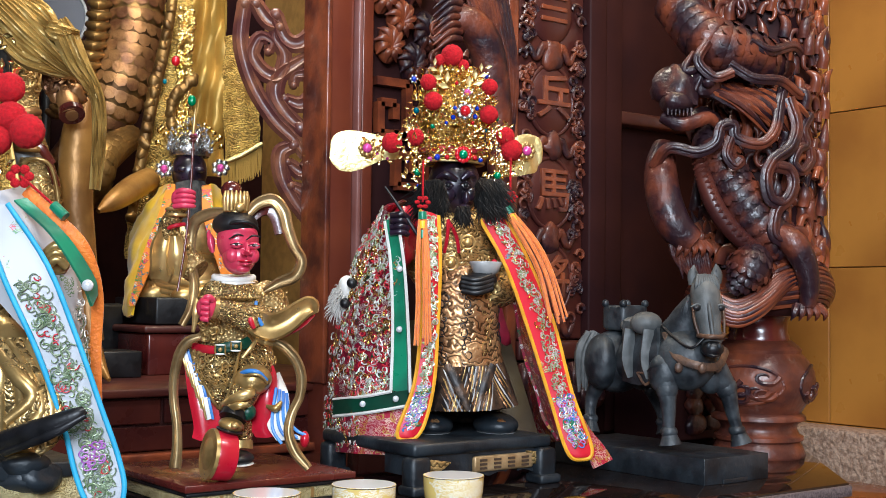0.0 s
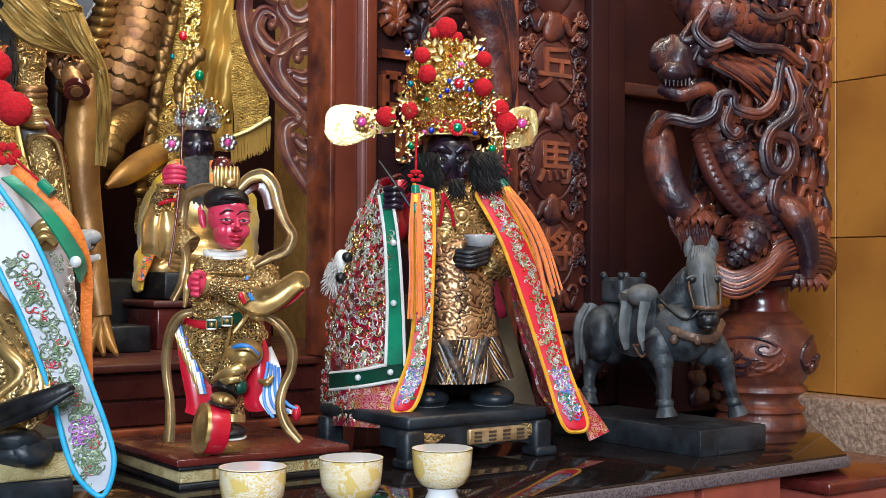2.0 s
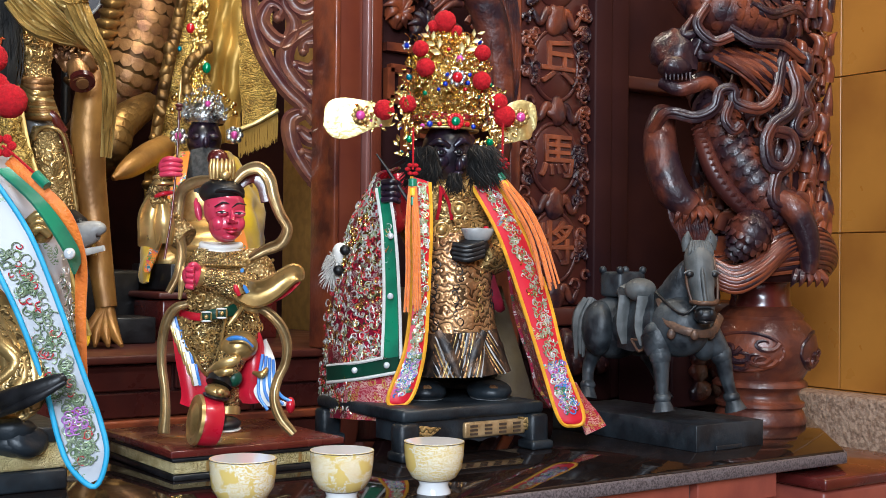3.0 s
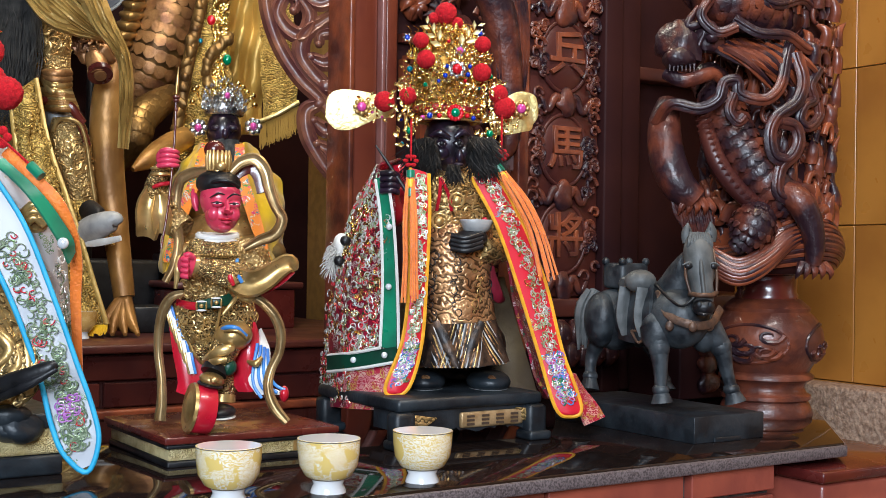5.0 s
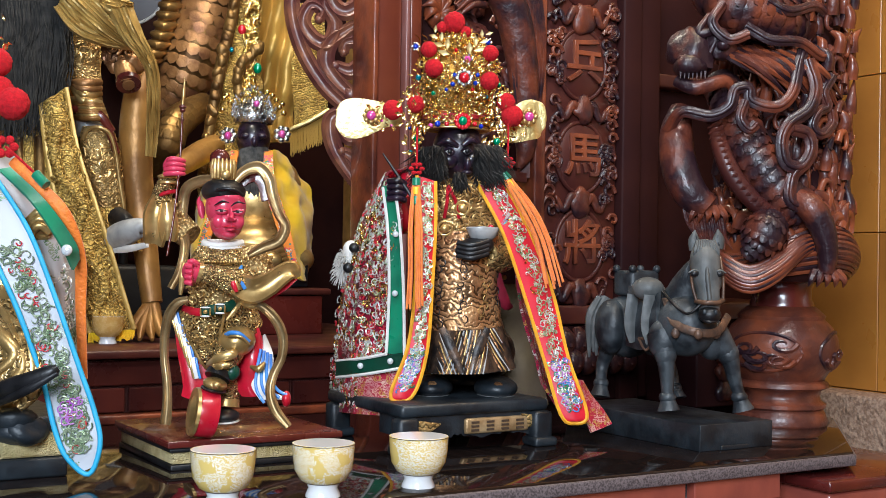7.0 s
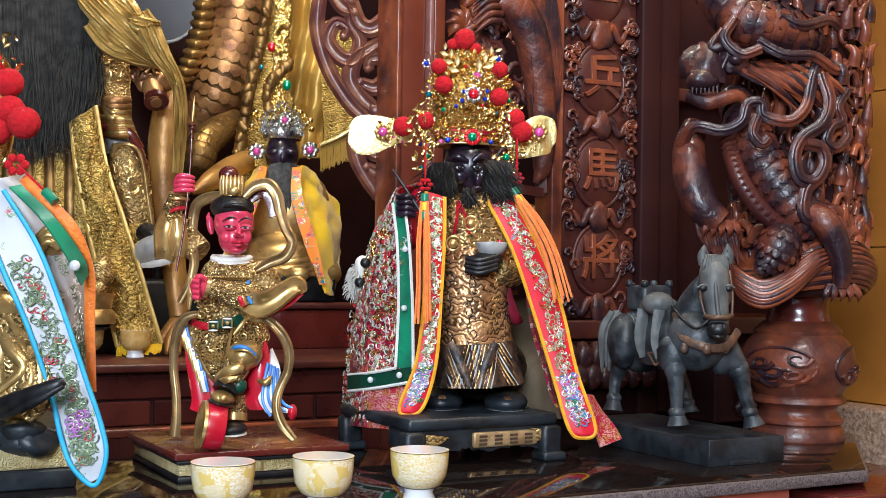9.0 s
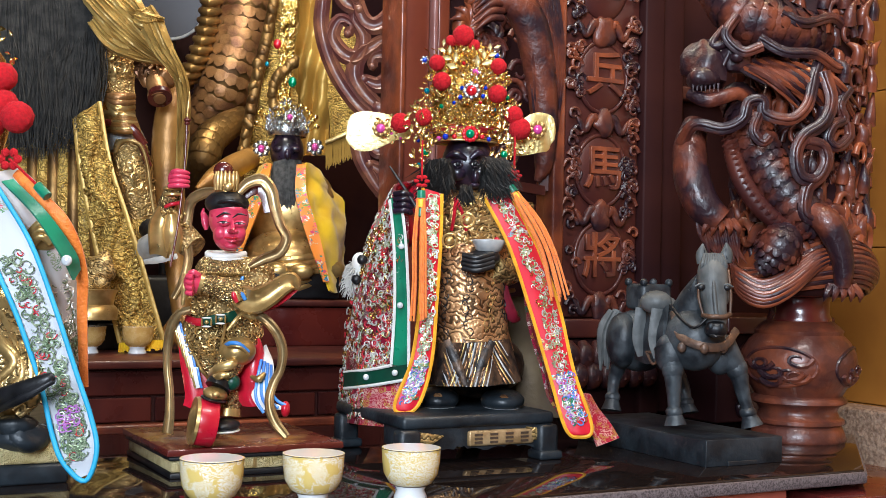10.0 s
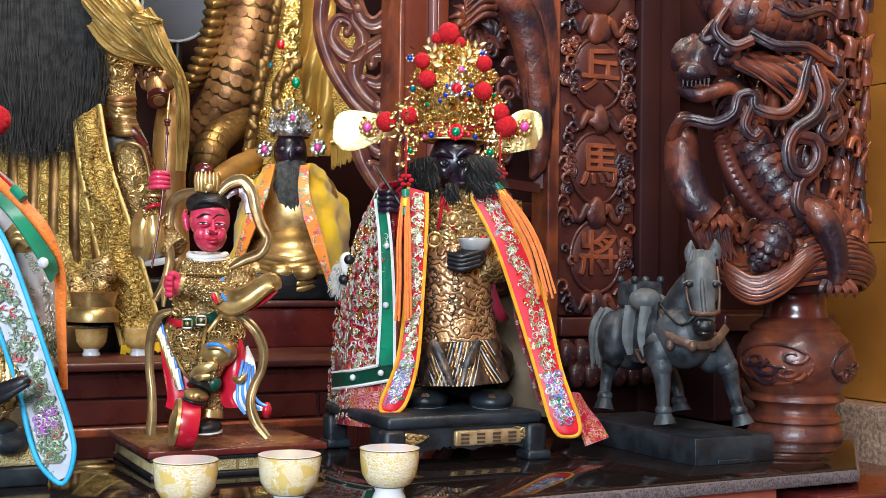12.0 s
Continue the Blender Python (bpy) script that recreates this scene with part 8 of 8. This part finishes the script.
for q in range(60):
    a = Vector(HL[-1]).lerp(Vector(HR[-1]), q / 59)
    tube(bm, [a, a - UP * rnd.uniform(0.012, 0.022) - AHEAD * 0.006], 0.0016, 0, 5, steps=1)
part("fringe", bm, YELLOW_SATIN, hang, "yellow thread fringe")["kind"] = "stuff"

scarf = thing("gold_scarf", (0.545, 1.362, 1.672), "knotted pale gold satin scarf on the great deity", "scarf")
PALE = mat("pale_gold_satin", (0.58, 0.40, 0.13), (0.38, 0.23, 0.06), 0.36, 0.25, 12, 0.5, 26, dist=0.01)


def gather(pts, widths, folds=9):
    """Gathered satin: a broad strip with many sharp lengthwise folds."""
    bm = bmesh.new()
    path = curve_points([(*p, q * 0.78) for p, q in zip(pts, widths)], 5)
    rows = []
    for i, p in enumerate(path):
        t = Vector((path[min(i + 1, len(path) - 1)] - path[max(i - 1, 0)])[:3]).normalized()
        sd = t.cross(-AHEAD).normalized()
        row = []
        for k in range(folds * 2 + 1):
            f = k / folds - 1
            row.append(Vector(p[:3]) + sd * p[3] * f - AHEAD * (p[3] * 0.45 * (1 - f * f) + (0.011 if k % 2 else 0) * (0.55 + 0.45 * math.sin(k * 1.7 + i * 0.3)) + 0.012 * noise.noise(Vector((f * 2.5, i * 0.35, p[3] * 40)))))
        rows.append(row)
    sheet(bm, rows, 0, 1, 0.003)
    part("fold", bm, PALE, scarf, "gathered satin fold")


gather([(0.405, 1.479, 1.831), (0.441, 1.427, 1.778), (0.484, 1.394, 1.727), (0.526, 1.383, 1.690), (0.556, 1.379, 1.673)], [0.034, 0.042, 0.038, 0.026, 0.014])
gather([(0.418, 1.451, 1.756), (0.453, 1.422, 1.710), (0.495, 1.400, 1.687), (0.550, 1.382, 1.673)], [0.020, 0.026, 0.022, 0.010], 6)
gather([(0.455, 1.441, 1.817), (0.478, 1.396, 1.783), (0.497, 1.375, 1.758)], [0.030, 0.032, 0.018], 7)
gather([(0.502, 1.360, 1.770), (0.516, 1.348, 1.731), (0.537, 1.343, 1.686), (0.561, 1.343, 1.653), (0.579, 1.345, 1.614), (0.586, 1.354, 1.545), (0.587, 1.373, 1.447)], [0.020, 0.030, 0.026, 0.019, 0.016, 0.016, 0.013], 7)
gather([(0.484, 1.370, 1.756), (0.502, 1.349, 1.747), (0.537, 1.342, 1.748)], [0.016, 0.026, 0.006], 5)

gd = thing("gilt_dragon", (0.886, 2.180, 1.604), "aged gilt dragon body with overlapping scales", "carving")
bm, inner = bmesh.new(), bmesh.new()
scaled_body(bm, [(0.980, 2.140, 2.100), (0.974, 2.123, 1.969), (0.959, 2.122, 1.872), (0.933, 2.127, 1.775), (0.906, 2.167, 1.691), (0.872, 2.232, 1.624), (0.857, 2.310, 1.594)], [0.078, 0.078, 0.078, 0.074, 0.066, 0.055, 0.04], 0, 15, 0.036, inner)
part("scale_covering", bm, COPPER_GILT, gd, "overlapping gilt scales")["kind"] = "stuff"
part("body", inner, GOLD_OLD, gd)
bm = bmesh.new()
BELLY = [(0.881, 2.126, 2.068), (0.872, 2.110, 1.970), (0.860, 2.107, 1.890), (0.840, 2.120, 1.812), (0.819, 2.156, 1.753), (0.807, 2.220, 1.719)]
tube(bm, BELLY, [0.026, 0.026, 0.026, 0.024, 0.021, 0.016], 0, 14)
for p in curve_points(BELLY, 3):
    p = Vector(p)
    tube(bm, [p - RIGHT * 0.026 + UP * 0.006, p - AHEAD * 0.029 - UP * 0.006, p + RIGHT * 0.027 + UP * 0.004], [0.009, 0.0145, 0.009], 0, 8, steps=3)
part("ribbed_belly", bm, GOLD_OLD, gd, "ribbed gilt belly")
bm = bmesh.new()
scaled_body(bm, [(0.800, 2.003, 1.463), (0.807, 1.940, 1.519), (0.828, 1.962, 1.573), (0.883, 2.011, 1.616), (0.942, 2.058, 1.651)], [0.026, 0.038, 0.040, 0.036, 0.028], 0, 12, 0.030)
part("tail", bm, GOLD_OLD, gd, "coiled gilt tail")

bm = bmesh.new()
MC = Vector((0.851, 2.439, 2.025))
tube(bm, [MC, MC + AHEAD * 0.012], [0.103, 0.103], 0, 56, steps=1)
mirror = tagged(part("round_mirror", bm, MIRROR), "dusty round grey mirror with a pale rim", "mirror")
bm = bmesh.new()
tube(bm, [MC - AHEAD * 0.004 + RIGHT * 0.105 * math.cos(a * math.pi / 24) + UP * 0.105 * math.sin(a * math.pi / 24) for a in range(49)], 0.005, 0, 8, steps=1)
part("rim", bm, GREY_STONE, mirror, "pale grey rim")
bm = bmesh.new()
tube(bm, [MC + AHEAD * 0.014, Vector((MC.x, MC.y + 0.02, 1.0635))], [0.014, 0.014], 0, 10, steps=1)
part("stem", bm, BLACK, mirror, "dark stem")

hang2 = thing("satin_hanging", (1.125, 1.937, 1.614), "old gold satin hanging with carved gilt edge and fringe", "hanging", "gold hangings")
bm = bmesh.new()
rows = []
for y in range(-80, 281, 24):
    row = []
    for k in range(9):
        f = k / 8
        row.append(Vector((1.075, 2.004, 1.834)).lerp(Vector((1.162, 1.957, 1.836)), f) + UP * (100 - y) * 0.00155 - AHEAD * (0.012 * math.sin(f * 13 + y * 0.022) + 0.030 * noise.noise(Vector((f * 3, y * 0.02, 0)))))
    rows.append(row)
sheet(bm, rows, 0, 2, 0.006)
part("cloth", bm, GOLD_SATIN, hang2)
bm = bmesh.new()
sheet(bm, [[(1.153, 1.948, 1.927), (1.174, 1.913, 1.932), (1.226, 1.908, 1.928)], [(1.157, 1.949, 1.772), (1.179, 1.909, 1.778), (1.235, 1.907, 1.777)], [(1.164, 1.950, 1.602), (1.186, 1.909, 1.616), (1.241, 1.907, 1.647)]], 0, 6, 0.008, 0.014)
part("brocade", bm, GOLD_CLOTH, hang2, "gold brocade edge")
bm = bmesh.new()
for q in range(90):
    f = q / 89
    a = Vector((1.144, 1.926, 1.593)).lerp(Vector((1.232, 1.878, 1.643)), f)
    tube(bm, [a, a - UP * 0.03 + RIGHT * rnd.uniform(-0.002, 0.002), a - UP * rnd.uniform(0.066, 0.085)], [0.0016, 0.0014, 0.0008], 0, 5, steps=1)
part("fringe", bm, GOLD_SATIN, hang2, "yellow thread fringe")["kind"] = "stuff"
bm = bmesh.new()
tube(bm, [(1.141, 1.923, 1.589), (1.183, 1.894, 1.611), (1.232, 1.872, 1.644)], 0.006, 0, 8, 0.7)
part("fringe_braid", bm, GOLD_PALE, hang2, "gold braid over the fringe")
# brocade wing with a carved, beaded edge
bm = bmesh.new()
sheet(bm, [[(0.997, 1.949, 2.061), (1.014, 1.918, 2.057), (1.042, 1.925, 2.062)], [(0.980, 1.939, 1.905), (1.002, 1.905, 1.902), (1.039, 1.908, 1.907)], [(0.953, 1.935, 1.766), (0.986, 1.894, 1.764), (1.042, 1.909, 1.771)], [(0.924, 1.931, 1.629), (0.961, 1.888, 1.627), (1.036, 1.893, 1.634)], [(0.907, 1.944, 1.480), (0.939, 1.904, 1.479), (0.985, 1.902, 1.482)], [(0.895, 1.954, 1.331), (0.917, 1.920, 1.331), (0.950, 1.925, 1.332)]], 0, 8, 0.010, 0.03)
part("brocade", bm, GOLD_CLOTH, hang2, "gold brocade edge")
for pts, rr in (([(0.984, 1.889, 2.046), (0.968, 1.889, 1.925), (0.951, 1.889, 1.834), (0.928, 1.881, 1.742), (0.912, 1.880, 1.652), (0.899, 1.890, 1.550), (0.886, 1.900, 1.432)], [0.013, 0.014, 0.016, 0.016, 0.015, 0.014, 0.012]),
                ([(1.011, 1.823, 1.783), (0.989, 1.825, 1.763), (0.967, 1.826, 1.738), (0.955, 1.833, 1.702), (0.964, 1.840, 1.667)], [0.010, 0.014, 0.014, 0.012, 0.006])):
    bm = bmesh.new()
    tube(bm, pts, rr, 0, 12, 0.8, 5)
    for p in curve_points(pts, 3):
        blob(bm, Vector(p) - AHEAD * 0.008, (0.012, 0.010, 0.016), 0, u=10, v=8, lump=0.9)
    part("carved_edge", bm, GOLD_OLD, hang2, "gilt carved edge")
bm = bmesh.new()
for q in range(300):
    f = rnd.random()
    blob(bm, Vector((1.001, 1.847, 1.966)).lerp(Vector((0.977, 1.823, 1.644)), f) + RIGHT * rnd.uniform(-0.020, 0.018), rnd.uniform(0.004, 0.0065), 0, u=7, v=5)
part("bead_trim", bm, GOLD_BRIGHT, hang2, "clustered gold beads")["kind"] = "stuff"
for c, g, r in (((0.961, 1.827, 1.822), "red", 0.013), ((0.994, 1.800, 1.723), "green", 0.014), ((0.939, 1.840, 1.770), "teal", 0.007)):
    bm = bmesh.new()
    blob(bm, c, (r * 0.8, r * 0.5, r), 0, u=12, v=8)
    part("gem", bm, GEM[g], hang2, g + " glass gem")

bx = thing("gilt_stand", (0.404, 1.339, 1.169), "small carved gilt stand on the tier", "stand")
bm = bmesh.new()
lathe(bm, (0.412, 1.370, 1.134), [(0.0, 0), (0.05, 0.0), (0.052, 0.02), (0.042, 0.03), (0.046, 0.05), (0.05, 0.06), (0, 0.062)], 0, 24)
part("base", bm, GOLD, bx)
bm = bmesh.new()
for q in range(6):
    blob(bm, Vector((0.407, 1.370, 1.236)) + RIGHT * rnd.uniform(-0.03, 0.03) + UP * rnd.uniform(-0.03, 0.03), (0.026, 0.026, 0.024), 0, lump=0.5)
part("lion_carving", bm, GOLD_CARVED, bx, "carved gilt lump")
for x0 in (0.34, 0.45, 0.66):
    bm = bmesh.new()
    box(bm, (x0, 1.50, 1.063), (x0 + 0.09, 1.62, 1.12), 0, 0.004)
    tagged(part("offering_box", bm, BLACK if x0 != 0.34 else GOLD_OLD), "small dark wooden offering box on the tier", "box", "offering boxes on the tier")

# ---- bricks of the table front ----
def brick_mesh(name, size, bevel, material):
    bm = bmesh.new()
    bmesh.ops.create_cube(bm, size=1, matrix=Matrix.Diagonal((*size, 1)))
    bmesh.ops.bevel(bm, geom=bm.edges[:], offset=bevel, segments=1, affect="EDGES", profile=0.5)
    me = bpy.data.meshes.new(name)
    bm.to_mesh(me)
    bm.free()
    me.materials.append(material)
    return me


def lay(name, me, place, parent, rz=0.0, sx=1.0, sz=1.0):
    ob = new(name, me)
    ob.parent = parent
    ob.matrix_parent_inverse = parent.matrix_world.inverted()
    ob.matrix_basis = pose(*place, 0, 0, rz) @ Matrix.Diagonal((sx, 1, sz, 1))
    return ob


bpy.context.view_layer.update()
front = brick_mesh("brick", (0.206, 0.02, 0.0335), 0.0015, BRICK)
for row in range(5):
    z = 0.965 - row * 0.0395
    x = 0.978 - (0.103 if row % 2 == 0 else 0.20)
    if row % 2 == 0:
        x = 0.905
        lay("brick", front, (x, 0.0225, z), table, sx=0.70)
        x -= 0.18 + 0.0075
    else:
        lay("brick", front, (0.942, 0.0225, z), table, sx=0.33)
        x = 0.80
    while x > -0.5:
        lay("brick", front, (x + rnd.uniform(-0.0015, 0.0015), 0.0225 + rnd.uniform(-0.0006, 0.0006), z), table)
        x -= 0.2135
tile = brick_mesh("tile", (0.332, 0.012, 0.046), 0.002, BRICK_DARK)
for row in range(2):
    for i in range(7):
        lay("tile", tile, (-0.86 + i * 0.34 + 0.17 * row, 1.220, 1.018 - row * 0.051), tier)
# amber tiles of the side wall
amber = brick_mesh("wall_tile", (0.012, 0.398, 0.298), 0.001, masonry_shade(AMBER, 0.06))
for i in range(-6, 5):
    for j in range(-3, 7):
        lay("wall_tile", amber, (1.706, 0.656 + i * 0.4 , 1.158 + j * 0.3), wall_right)
